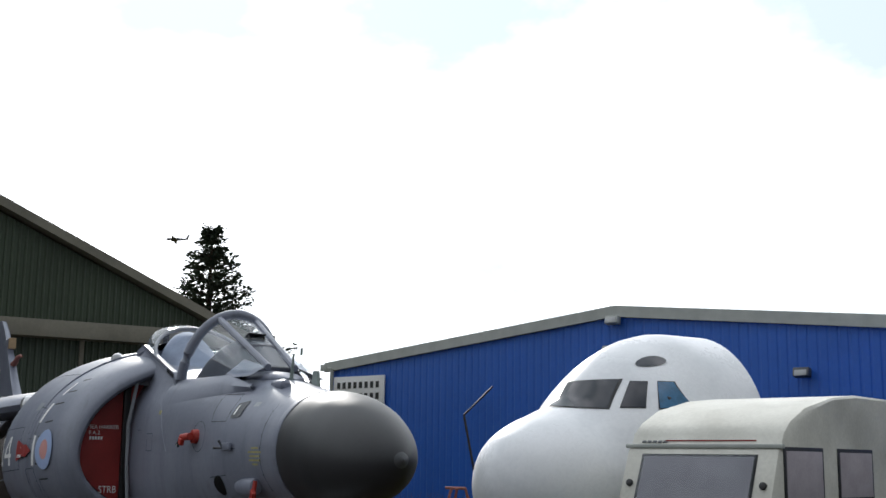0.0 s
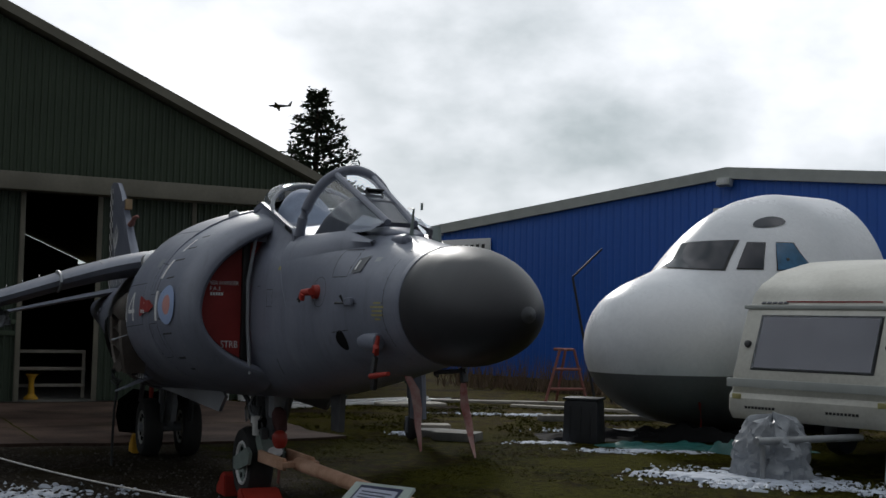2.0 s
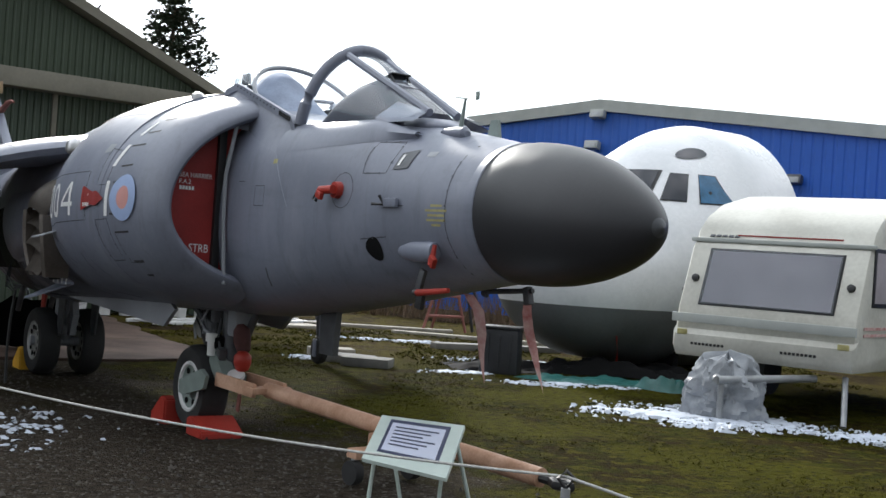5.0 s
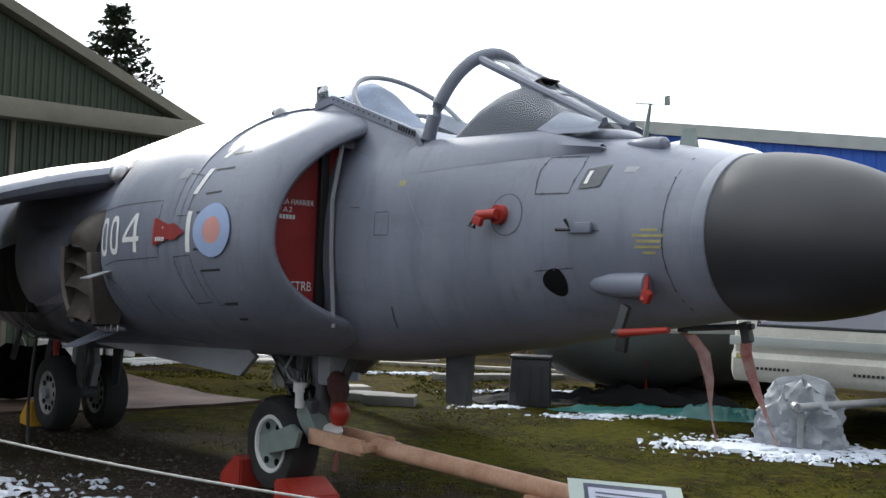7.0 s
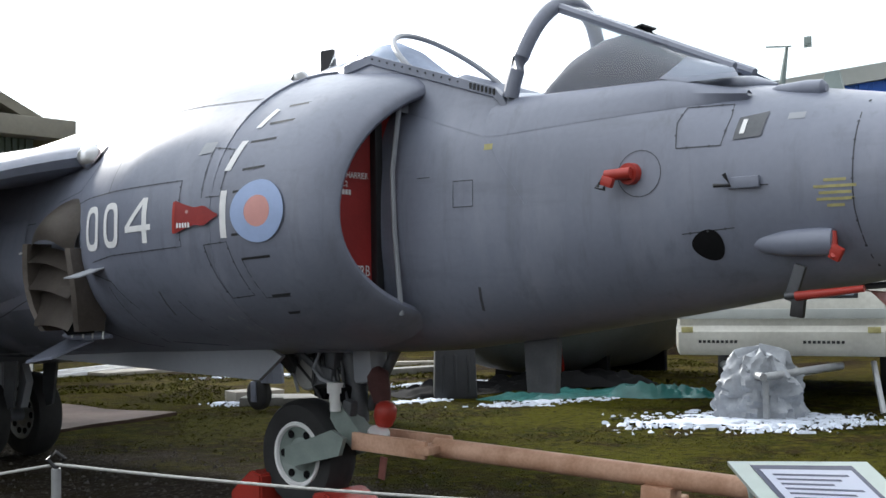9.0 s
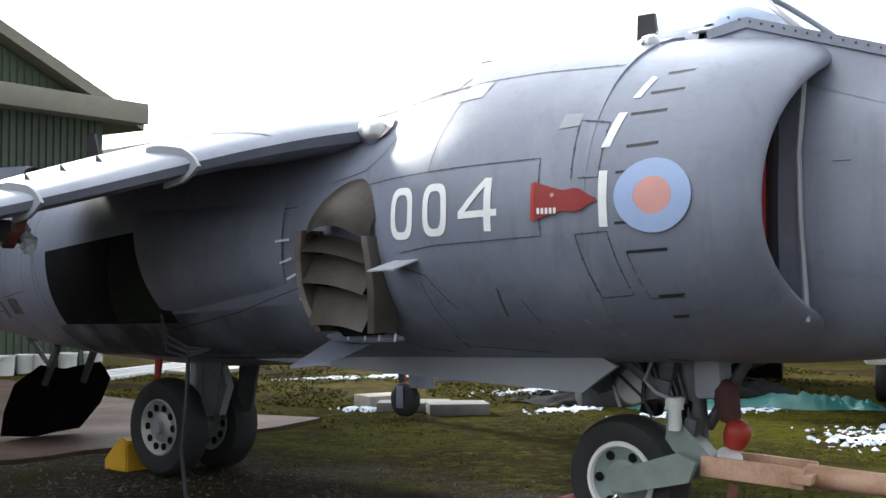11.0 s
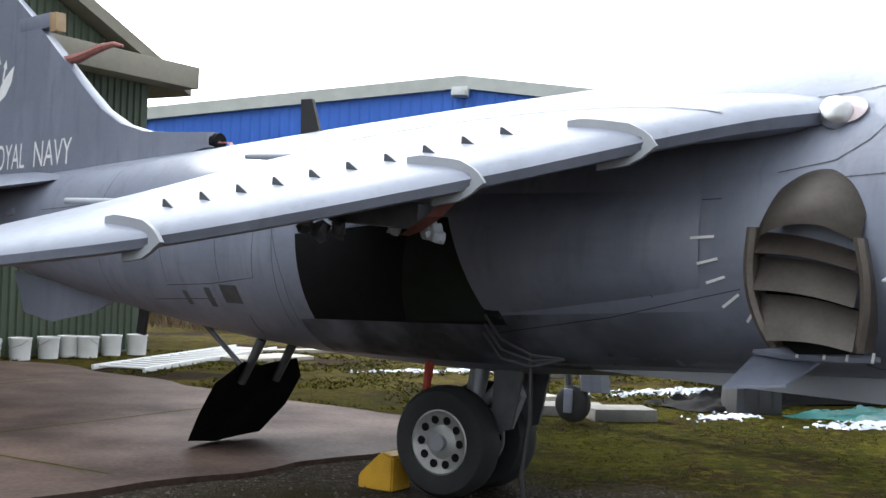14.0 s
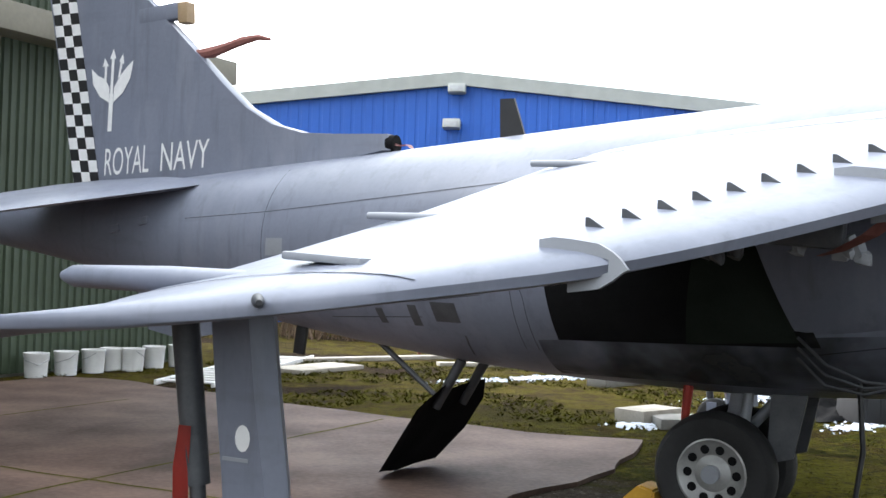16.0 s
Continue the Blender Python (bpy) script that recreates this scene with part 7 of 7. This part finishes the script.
    ob.matrix_world = m
    return ob


ground_sheet("green_tarpaulin", pose(1.7, 16.2, 0.0, 0, 0, 12), 2.9, 0.9, 0.07, GREEN_TARP, "crumpled teal tarpaulin lying under the white nose", "tarpaulin", 1.0)
ground_sheet("green_tarpaulin", pose(2.3, 15.6, 0.0, 0, 0, -25), 1.3, 0.55, 0.14, GREEN_TARP, "crumpled teal tarpaulin lying under the white nose", "tarpaulin", 4.4)
ground_sheet("black_sheet", pose(1.2, 17.3, 0.0, 0, 0, 10), 3.6, 1.2, 0.22, BLACK_AND_SHADE, "black plastic sheet beneath the white nose", "plastic sheet", 8.0)

# black plastic tub
bm = bmesh.new()
box(bm, (0.50, 0.42, 0.58), pose(0, 0, 0.29), 0.03)
for v in bm.verts:
    k = 1.0 - 0.07 * v.co.z / 0.58
    v.co.x, v.co.y = v.co.x * k, v.co.y * k
box(bm, (0.50, 0.42, 0.035), pose(0, 0, 0.60), 0.012)
tub = tagged(part("plastic_tub", bm, PLASTIC), "upturned square black plastic tub on the grass", "tub")
for x in (-0.10, 0.0, 0.10):
    bm = bmesh.new()
    box(bm, (0.03, 0.02, 0.44), pose(x * 1.5, -0.205, 0.29, 1.5, 0, 0), 0.006)
    part("rib", bm, PLASTIC, tub)
tub.matrix_world = pose(0.10, 16.5, 0.0, 0, 0, -14)


# ---- tow bar and chocks ----
A = HARRIER_AT @ Vector((0.55, -0.14, 0.43))
B = Vector((-0.16, 7.45, 0.27))
tow = thing("tow_bar", Matrix.Translation((A + B) / 2 - Vector((0, 0, (A.z + B.z) / 2))), "pale orange painted tow bar on the nose wheel", "tow bar")
org = tow.matrix_world.translation
d = (B - A).normalized()
sd = Vector((-d.y, d.x, 0)).normalized()
bm = bmesh.new()
rod(bm, A + d * 0.35 - org, B - d * 0.20 - org, 0.055, 0.055, 18)
part("shaft", bm, PEACH, tow, "weathered orange tube")
bm = bmesh.new()
tube(bm, [B - d * 0.22 - org, B - d * 0.12 - org, B + sd * 0.05 - d * 0.05 - org, B + d * 0.02 - org, B - sd * 0.05 - d * 0.05 - org, B - d * 0.12 - org], 0.028, 8)
part("towing_eye", bm, BLACK, tow, "black towing eye")
bm = bmesh.new()
for s in (-1, 1):
    m = Matrix.Translation(A + d * 0.12 + sd * 0.13 * s - org) @ d.to_track_quat("X", "Z").to_matrix().to_4x4()
    box(bm, (0.50, 0.035, 0.10), m, 0.008)
m = Matrix.Translation(A + d * 0.36 - org) @ d.to_track_quat("X", "Z").to_matrix().to_4x4()
box(bm, (0.10, 0.34, 0.045), m, 0.008)
part("fork_head", bm, PEACH, tow)
C = A.lerp(B, 0.52)
bm = bmesh.new()
m = Matrix.Translation(C - Vector((0, 0, 0.09)) - org) @ d.to_track_quat("X", "Z").to_matrix().to_4x4()
box(bm, (0.16, 0.15, 0.10), m, 0.01)
box(bm, (0.10, 0.52, 0.06), m @ pose(0, 0, -0.06), 0.01)
part("axle_bracket", bm, PEACH, tow)
for s in (-1, 1):
    w = C + sd * 0.24 * s
    bm = bmesh.new()
    lathe(bm, [(0.03, -0.03), (0.075, -0.03), (0.08, 0), (0.075, 0.03), (0.03, 0.03)], Matrix.Translation((w.x - org.x, w.y - org.y, 0.08)) @ d.to_track_quat("X", "Z").to_matrix().to_4x4() @ pose(0, 0, 0, 90, 0, 0), 18)
    part("wheel", bm, RUBBER, tow)
    bm = bmesh.new()
    rod(bm, (w.x - org.x, w.y - org.y, 0.08), (w.x - org.x, w.y - org.y, C.z - 0.14), 0.015, 0.015, 8)
    part("wheel_stay", bm, GALV, tow)


def chock(m, mat, label, size=(0.26, 0.30, 0.18)):
    bm = bmesh.new()
    sx, sy, sz = size
    plate(bm, [(-sx / 2, 0), (sx / 2, 0), (sx / 2, sz * 0.35), (-sx * 0.15, sz), (-sx / 2, sz * 0.9)], sy, pose(0, 0, 0, 90, 0, 0))
    bmesh.ops.bevel(bm, geom=bm.edges[:], offset=0.012, segments=2, affect="EDGES")
    ob = tagged(part("wheel_chock", fix(bm), mat), label, "wheel chock", group="wheel chocks")
    ob.matrix_world = m
    return ob


chock(HARRIER_AT @ pose(0.36, -0.24, -0.004), RED_BRIGHT, "red wooden chock ahead of the nose wheel", (0.28, 0.34, 0.15))
chock(HARRIER_AT @ pose(-0.36, -0.24, -0.004, 0, 0, 180), RED_BRIGHT, "red wooden chock behind the nose wheel", (0.28, 0.34, 0.22))
chock(HARRIER_AT @ pose(-3.92, -0.46, -0.004, 0, 0, 180), YELLOW, "yellow wooden chock behind the main wheel", (0.26, 0.20, 0.24))

# ---- information board on its stand ----
stand = thing("information_board", pose(0, 0, 0), "pale green information board on a thin leg stand", "sign")
TOPC = [Vector(v) for v in ((-1.19, 7.93, 0.50), (-0.728, 7.58, 0.521), (-0.83, 6.97, 0.34), (-1.27, 7.385, 0.34))]
stand.location = (-0.9, 7.4, 0)
so = Vector((-0.9, 7.4, 0))


def board_pt(u, v, lift=0.0):
    p = TOPC[0].lerp(TOPC[1], u).lerp(TOPC[3].lerp(TOPC[2], u), v)
    nrm = (TOPC[1] - TOPC[0]).cross(TOPC[0] - TOPC[3]).normalized()
    return p + nrm * lift - so


def board_sheet(name, u0, u1, v0, v1, lift, thick, mat, parent):
    bm = bmesh.new()
    lo = [bm.verts.new(board_pt(u, v, lift)) for u, v in ((u0, v0), (u1, v0), (u1, v1), (u0, v1))]
    hi = [bm.verts.new(board_pt(u, v, lift + thick)) for u, v in ((u0, v0), (u1, v0), (u1, v1), (u0, v1))]
    bm.faces.new(hi)
    bm.faces.new(lo[::-1])
    for k in range(4):
        bm.faces.new((lo[k], lo[(k + 1) % 4], hi[(k + 1) % 4], hi[k]))
    return part(name, fix(bm), mat, parent, smooth=False)


panel = board_sheet("panel", 0, 1, 0, 1, 0.0, 0.02, PAPER, stand)
frame_b = board_sheet("print_border", 0.14, 0.86, 0.08, 0.80, 0.021, 0.003, INK, panel)
board_sheet("printed_sheet", 0.18, 0.82, 0.16, 0.76, 0.025, 0.002, SHEET, panel)
for k in range(6):
    board_sheet("text_bar", 0.24, 0.76 - 0.08 * (k % 3), 0.24 + 0.075 * k, 0.265 + 0.075 * k, 0.028, 0.001, INK, panel)
for (u, v, fx, fy) in ((0.1, 0.1, -1.044, 7.869), (0.9, 0.1, -0.643, 7.564), (0.9, 0.75, -0.866, 7.209), (0.1, 0.75, -1.236, 7.456)):
    bm = bmesh.new()
    rod(bm, board_pt(u, v, -0.002), (fx - so.x, fy - so.y, 0.0), 0.011, 0.011, 8)
    part("leg", bm, PAPER, stand)


# ---- rope barrier ----
def rope_post(x, y, h):
    post = thing("rope_post", pose(x, y, 0), "thin galvanised barrier post on a flat base", "barrier post", "barrier posts")
    bm = bmesh.new()
    box(bm, (0.18, 0.18, 0.012), pose(0, 0, 0.006), 0.003)
    part("base_plate", bm, GALV, post)
    bm = bmesh.new()
    rod(bm, (0, 0, 0.01), (0, 0, h), 0.017, 0.017, 12)
    part("pole", bm, GALV, post)
    bm = bmesh.new()
    tube(bm, [(0.0, 0, h), (0.03, 0, h + 0.035), (0, 0, h + 0.06), (-0.03, 0, h + 0.035), (0, 0, h)], 0.008, 6)
    part("loop", bm, BLACK, post)
    return post


def rope(a, b, sag, r=0.0055):
    a, b = Vector(a), Vector(b)
    bm = bmesh.new()
    tube(bm, [a.lerp(b, t) - Vector((0, 0, sag * 4 * t * (1 - t))) for t in steps(0, 1, 18)], r, 6)
    return tagged(part("barrier_rope", bm, ROPE), "pale grey barrier rope strung between posts", "rope", "barrier ropes")


POSTS = [(-9.15, 17.0, 1.0), (-4.0, 7.68, 0.68), (-0.48, 5.2, 0.68), (3.2, 3.6, 0.70)]
for x, y, h in POSTS:
    rope_post(x, y, h)
rope((-4.0, 7.68, 0.695), (-0.48, 5.2, 0.72), 0.07)
tagged_rope = rope((-0.48, 5.2, 0.72), (3.2, 3.6, 0.73), 0.21)
rope((-4.0, 7.68, 0.695), (-10.6, 11.6, 0.64), 0.34)
rope_post(-10.6, 11.6, 0.62)
rope((-9.15, 17.0, 1.02), (-14.5, 15.5, 1.0), 0.12)
rope_post(-14.5, 15.5, 0.98)
bm = bmesh.new()
box(bm, (0.07, 0.012, 0.05), pose(0.66, 4.705, 0.562, 20, -35, 30), 0.004)
box(bm, (0.04, 0.012, 0.03), pose(0.61, 4.725, 0.535, -20, 25, 10), 0.004)
tag = part("tape", bm, YELLOW, None, "yellow tape tied round the rope")
tag.parent = tagged_rope

# ---- things lying about ----
def slab(x, y, rz, size, mat, label, category, name, z=0.0, tilt=0):
    bm = bmesh.new()
    box(bm, size, pose(0, 0, size[2] / 2 - 0.01), 0.012)
    ob = tagged(part(name, bm, mat), label, category)
    ob.matrix_world = pose(x, y, z, tilt, 0, rz)
    return ob


slab(-1.95, 16.7, -20, (0.75, 0.45, 0.10), STONE, "flat concrete slab lying on the grass", "slab", "concrete_slab")
slab(-1.62, 16.25, -10, (0.62, 0.40, 0.12), STONE, "flat concrete slab lying on the grass", "slab", "concrete_slab")
slab(-2.15, 17.1, 15, (0.60, 0.35, 0.14), TIMBER, "pale stone slab lying on the grass", "slab", "stone_slab")
slab(-1.9, 24.0, 8, (3.2, 0.22, 0.06), TIMBER, "long pale plank lying in the grass", "plank", "plank")
slab(0.3, 22.5, -12, (3.6, 0.20, 0.07), TIMBER, "long pale plank lying in the grass", "plank", "plank")
slab(-3.4, 22.6, 30, (1.3, 0.6, 0.06), TIMBER, "pale board lying in the grass", "board", "loose_board")
slab(0.3, 20.4, 20, (2.2, 0.3, 0.10), STONE, "dark timber baulk lying in the grass", "baulk", "timber_baulk")


def ladder(a, b, width):
    a, b = Vector(a), Vector(b)
    dd = (b - a)
    ln = dd.length
    lad = thing("ladder", Matrix.Translation(a) @ dd.to_track_quat("X", "Z").to_matrix().to_4x4(), "aluminium ladder lying on the grass", "ladder")
    for s in (-1, 1):
        bm = bmesh.new()
        box(bm, (ln, 0.035, 0.06), pose(ln / 2, s * width / 2, 0.03), 0.006)
        part("stile", bm, BUCKET, lad)
    for k in range(int(ln / 0.27)):
        bm = bmesh.new()
        rod(bm, (0.14 + 0.27 * k, -width / 2, 0.04), (0.14 + 0.27 * k, width / 2, 0.04), 0.018, 0.018, 8)
        part("rung", bm, BUCKET, lad)
    return lad


ladder((-5.62, 20.9, 0.0), (-3.1, 24.4, 0.0), 0.66)
bucket = thing("bucket", pose(-7.0, 22.15, 0.0), "white plastic bucket standing by the hangar wall", "bucket", "white buckets")
bm = bmesh.new()
lathe(bm, [(0.125, 0.0), (0.14, 0.25), (0.147, 0.26), (0.147, 0.28), (0.137, 0.28), (0.133, 0.26), (0.01, 0.255)], pose(0, 0, 0), 20)
part("pail", bm, BUCKET, bucket)
bm = bmesh.new()
tube(bm, [(-0.147, 0, 0.25), (-0.13, -0.08, 0.20), (0, -0.15, 0.15), (0.13, -0.08, 0.20), (0.147, 0, 0.25)], 0.005, 5)
part("handle", bm, GALV, bucket)
for x, y in ((-6.63, 22.38), (-6.27, 22.62), (-6.00, 22.86), (-5.76, 22.78), (-5.42, 23.12), (-5.05, 23.3)):
    copy_thing(bucket, pose(x, y, 0.0, 0, 0, random.uniform(0, 360)))
# rusty frame and scrub in front of the blue unit
bm = bmesh.new()
for a, b in (((0, 0, 0), (0.3, 0, 1.1)), ((0.9, 0, 0), (0.6, 0, 1.1)), ((0.1, 0, 0.3), (0.85, 0, 0.3)), ((0.2, 0, 0.7), (0.75, 0, 0.7)), ((0.3, 0.4, 1.1), (0.6, 0, 1.1)), ((0.45, 0.7, 0), (0.45, 0.1, 1.1))):
    rod(bm, a, b, 0.03, 0.03, 8)
tagged(part("steel_trestle", bm, ORANGE_ROPE), "rusty steel trestle standing in the scrub", "trestle").matrix_world = pose(-0.9, 24.2, 0, 0, 0, 20)
bm = bmesh.new()
rod(bm, (0, 0, 0), (-0.5, 0, 2.6), 0.03, 0.025, 8)
rod(bm, (-0.5, 0, 2.6), (0.1, 0, 3.2), 0.022, 0.02, 8)
rod(bm, (-0.25, 0, 1.3), (0.35, 0.2, 0), 0.02, 0.02, 8)
tagged(part("leaning_pole", bm, BLACK), "dark steel pole leaning near the blue unit", "pole").matrix_world = pose(0.1, 24.8, 0)


# ---- snow patches: ragged crusts with holes ----
def snow_patch(x, y, rx, ry, rz, seed, cover=0.0):
    bm = bmesh.new()
    step = 0.03
    verts = {}
    nx, ny = int(rx / step), int(ry / step)

    def inside(i, j):
        px_, py_ = i * step, j * step
        e = 1 - math.hypot(px_ / rx, py_ / ry)
        q = Vector((px_ * 2.2 + seed, py_ * 2.2, 0))
        return e * 1.1 + 0.45 * noise.noise(q) + 0.60 * noise.noise(q * 3.4) + 0.75 * noise.noise(q * 8.3) - 0.56 + cover

    def vert(i, j):
        if (i, j) not in verts:
            s = inside(i, j)
            jit = Vector((noise.noise(Vector((i, j, seed))), noise.noise(Vector((j, i, seed + 5))), 0)) * 0.012
            verts[(i, j)] = bm.verts.new((i * step + jit.x, j * step + jit.y, 0.004 + 0.03 * min(0.5, max(0, s)) ** 0.7 - (0.02 if s < 0.03 else 0)))
        return verts[(i, j)]
    for i in range(-nx, nx):
        for j in range(-ny, ny):
            if inside(i + 0.5, j + 0.5) > 0:
                bm.faces.new((vert(i, j), vert(i + 1, j), vert(i + 1, j + 1), vert(i, j + 1)))
    ob = tagged(part("snow_patch", bm, SNOW), "patch of old granular snow melting on the ground", "snow", kind="stuff")
    ob.matrix_world = pose(x, y, 0.004, 0, 0, rz)
    return ob


snow_patch(-4.45, 9.6, 1.75, 1.75, -25, 1.0, -0.27)
snow_patch(-2.62, 6.96, 0.15, 0.10, 10, 7.0, 0.15)
snow_patch(1.95, 13.15, 1.35, 0.95, -20, 11.0, 0.20)
snow_patch(3.6, 12.3, 1.2, 0.6, -30, 17.0, 0.12)
snow_patch(0.9, 15.55, 1.4, 0.5, 10, 23.0, -0.1)
snow_patch(-0.45, 16.2, 0.7, 0.4, 10, 29.0, -0.05)
snow_patch(-2.5, 16.9, 0.4, 0.3, 10, 31.0, 0.1)
snow_patch(0.8, 18.4, 1.8, 0.5, 5, 41.0, -0.05)
snow_patch(-1.2, 21.0, 2.2, 0.4, 8, 43.0, -0.12)


# ---- loose stones, grass tufts, scrub ----
def scatter_pebbles():
    bm = bmesh.new()
    rnd = random.Random(4)
    for _ in range(5200):
        x, y = rnd.uniform(-8.5, 2.2), rnd.uniform(3.6, 13.5)
        if 0.80 * x + 0.60 * y > 5.1 + rnd.uniform(-0.6, 0.5):
            continue
        s = rnd.uniform(0.006, 0.019) * (1.6 if rnd.random() < 0.06 else 1)
        a = rnd.uniform(0, 6.28)
        vs = [bm.verts.new((x + s * math.cos(a + k * 1.57) * rnd.uniform(0.7, 1.2), y + s * math.sin(a + k * 1.57) * rnd.uniform(0.7, 1.2), 0.002)) for k in range(4)]
        t = bm.verts.new((x + rnd.uniform(-s, s) * 0.3, y + rnd.uniform(-s, s) * 0.3, s * rnd.uniform(0.6, 1.1) + 0.006))
        for k in range(4):
            bm.faces.new((vs[k], vs[(k + 1) % 4], t))
    return tagged(part("gravel", bm, PEBBLE, smooth=False), "loose grey-brown gravel strewn over the tarmac", "gravel", kind="stuff")


scatter_pebbles()


def scatter_grass():
    bm = bmesh.new()
    rnd = random.Random(9)
    for _ in range(30000):
        x, y = rnd.uniform(-7.5, 5.5), rnd.uniform(6.0, 24)
        if 0.80 * x + 0.60 * y < 4.9 + rnd.uniform(-0.4, 1.6) or (x < -3.2 and y > 14.3 and y < 18.9 - (x + 5.1) * 1.9 and x < -3.15 - (y - 15.9) * 0.62):
            continue
        if noise.noise(Vector((x * 0.9, y * 0.9, 2))) < -0.05:
            continue
        far = y > 17
        h = rnd.uniform(0.015, 0.04) * (1.5 if far else 1)
        for _b in range(3):
            a = rnd.uniform(0, 6.28)
            w = 0.006 if not far else 0.014
            dx, dy = math.cos(a) * w, math.sin(a) * w
            ox, oy = rnd.uniform(-0.03, 0.03), rnd.uniform(-0.03, 0.03)
            bm.faces.new((bm.verts.new((x + ox - dx, y + oy - dy, 0)), bm.verts.new((x + ox + dx, y + oy + dy, 0)), bm.verts.new((x + ox + rnd.uniform(-0.07, 0.07), y + oy + rnd.uniform(-0.07, 0.07), h * 0.7))))
    return tagged(part("grass", bm, GRASSM, smooth=False), "short yellow-green winter grass and moss tufts", "grass", kind="stuff")


scatter_grass()


def scrub():
    bm = bmesh.new()
    rnd = random.Random(12)
    for _ in range(2600):
        t = rnd.random()
        x, y = -3.5 + 12 * t + rnd.uniform(-0.8, 0.8), 31.0 - 5.5 * t + rnd.uniform(-1.8, 0.8)
        h = rnd.uniform(0.25, 0.95)
        a = rnd.uniform(0, 6.28)
        w = 0.012
        tip = Vector((x + rnd.uniform(-0.3, 0.3), y + rnd.uniform(-0.3, 0.3), h))
        bm.faces.new((bm.verts.new((x - math.cos(a) * w, y - math.sin(a) * w, 0)), bm.verts.new((x + math.cos(a) * w, y + math.sin(a) * w, 0)), bm.verts.new(tip)))
    return tagged(part("scrub", bm, TWIG, smooth=False), "dry brown scrub along the blue unit", "scrub", kind="stuff")


scrub()


# ---- conifer beside the hangar ----
def make_conifer(x, y, height, spread):
    tree = thing("conifer_tree", pose(x, y, 0), "dark green conifer with an uneven ragged crown", "tree")
    bm = bmesh.new()
    tube(bm, [(0, 0, 0), (0.03, 0, height * 0.4), (-0.02, 0.03, height * 0.75), (0, 0, height * 0.99)], [0.20, 0.14, 0.07, 0.012], 10)
    part("trunk", bm, BARK, tree)
    rnd = random.Random(21)
    bm_l, bm_n = bmesh.new(), bmesh.new()
    z = height * 0.10
    while z < height * 0.985:
        f = 1 - z / height
        for _ in range(6):
            a = rnd.uniform(0, 6.28)
            ln = spread * (f ** 0.95) * rnd.uniform(0.55, 1.25) + 0.08
            lift = rnd.uniform(0.05, 0.45) * ln
            tip = Vector((math.cos(a) * ln, math.sin(a) * ln, z + lift))
            base = Vector((0, 0, z))
            tube(bm_l, [base, base.lerp(tip, 0.5) - Vector((0, 0, 0.06 * ln)), tip], [0.018, 0.011, 0.004], 4)
            for k in range(int(22 + 60 * ln)):
                t = rnd.uniform(0.12, 1.04)
                p = base.lerp(tip, t) + Vector((rnd.gauss(0, 0.06), rnd.gauss(0, 0.06), rnd.gauss(0, 0.05) - 0.03))
                s = rnd.uniform(0.07, 0.18)
                dv = Vector((math.cos(a) + rnd.uniform(-0.9, 0.9), math.sin(a) + rnd.uniform(-0.9, 0.9), rnd.uniform(-0.3, 0.7))).normalized()
                sv = dv.cross(Vector((rnd.uniform(-1, 1), rnd.uniform(-1, 1), 1))).normalized() * s * 0.28
                bm_n.faces.new([bm_n.verts.new(v) for v in (p - sv, p + dv * s * 0.4 - sv * 1.2, p + dv * s, p + dv * s * 0.4 + sv * 1.2)])
        z += height * 0.020 + 0.02
    part("limbs", bm_l, BARK, tree)
    part("crown", bm_n, NEEDLE, tree, smooth=False)
    return tree


make_conifer(-7.95, 32.4, 8.2, 3.3)

# ---- light twin passing overhead, far off ----
PLANE = Vector((-0.334, 0.666, 1.508)) + Vector((-0.2790, 0.9438, 0.1769)) * 500
plane = thing("light_twin_aircraft", Matrix.Translation(PLANE) @ pose(0, 0, 0, 0, 0, 188), "small dark twin-engined aircraft flying under the cloud", "aircraft")
bm = bmesh.new()
lathe(bm, [(0.05, -5.0), (0.35, -3.6), (0.62, -1.0), (0.66, 1.2), (0.5, 3.0), (0.28, 4.0), (0.05, 4.5)], pose(0, 0, 0, 0, 90, 0), 16)
part("fuselage", bm, SKYMETAL, plane)
bm = bmesh.new()
plate(bm, [(0.9, -6), (0.2, -6), (-0.6, 0), (0.2, 6), (0.9, 6), (1.4, 0)], 0.18, pose(0.2, 0, -0.3, 6, 0, 0))
part("wing", bm, SKYMETAL, plane)
for y in (-2.0, 2.0):
    bm = bmesh.new()
    lathe(bm, [(0.1, -1.2), (0.34, 0.0), (0.36, 1.0), (0.12, 1.5)], pose(1.0, y, -0.25, 0, 90, 0), 12)
    part("engine", bm, SKYMETAL, plane)
bm = bmesh.new()
plate(bm, [(-3.6, 0.2), (-4.9, 0.2), (-5.5, 2.0), (-4.8, 2.0)], 0.14, pose(0, 0, 0, 90, 0, 0))
part("tail_fin", bm, SKYMETAL, plane)
bm = bmesh.new()
plate(bm, [(-4.0, -2), (-4.7, -2), (-4.9, 0), (-4.7, 2), (-4.0, 2), (-3.7, 0)], 0.1, pose(0, 0, 0.4))
part("tailplane", bm, SKYMETAL, plane)
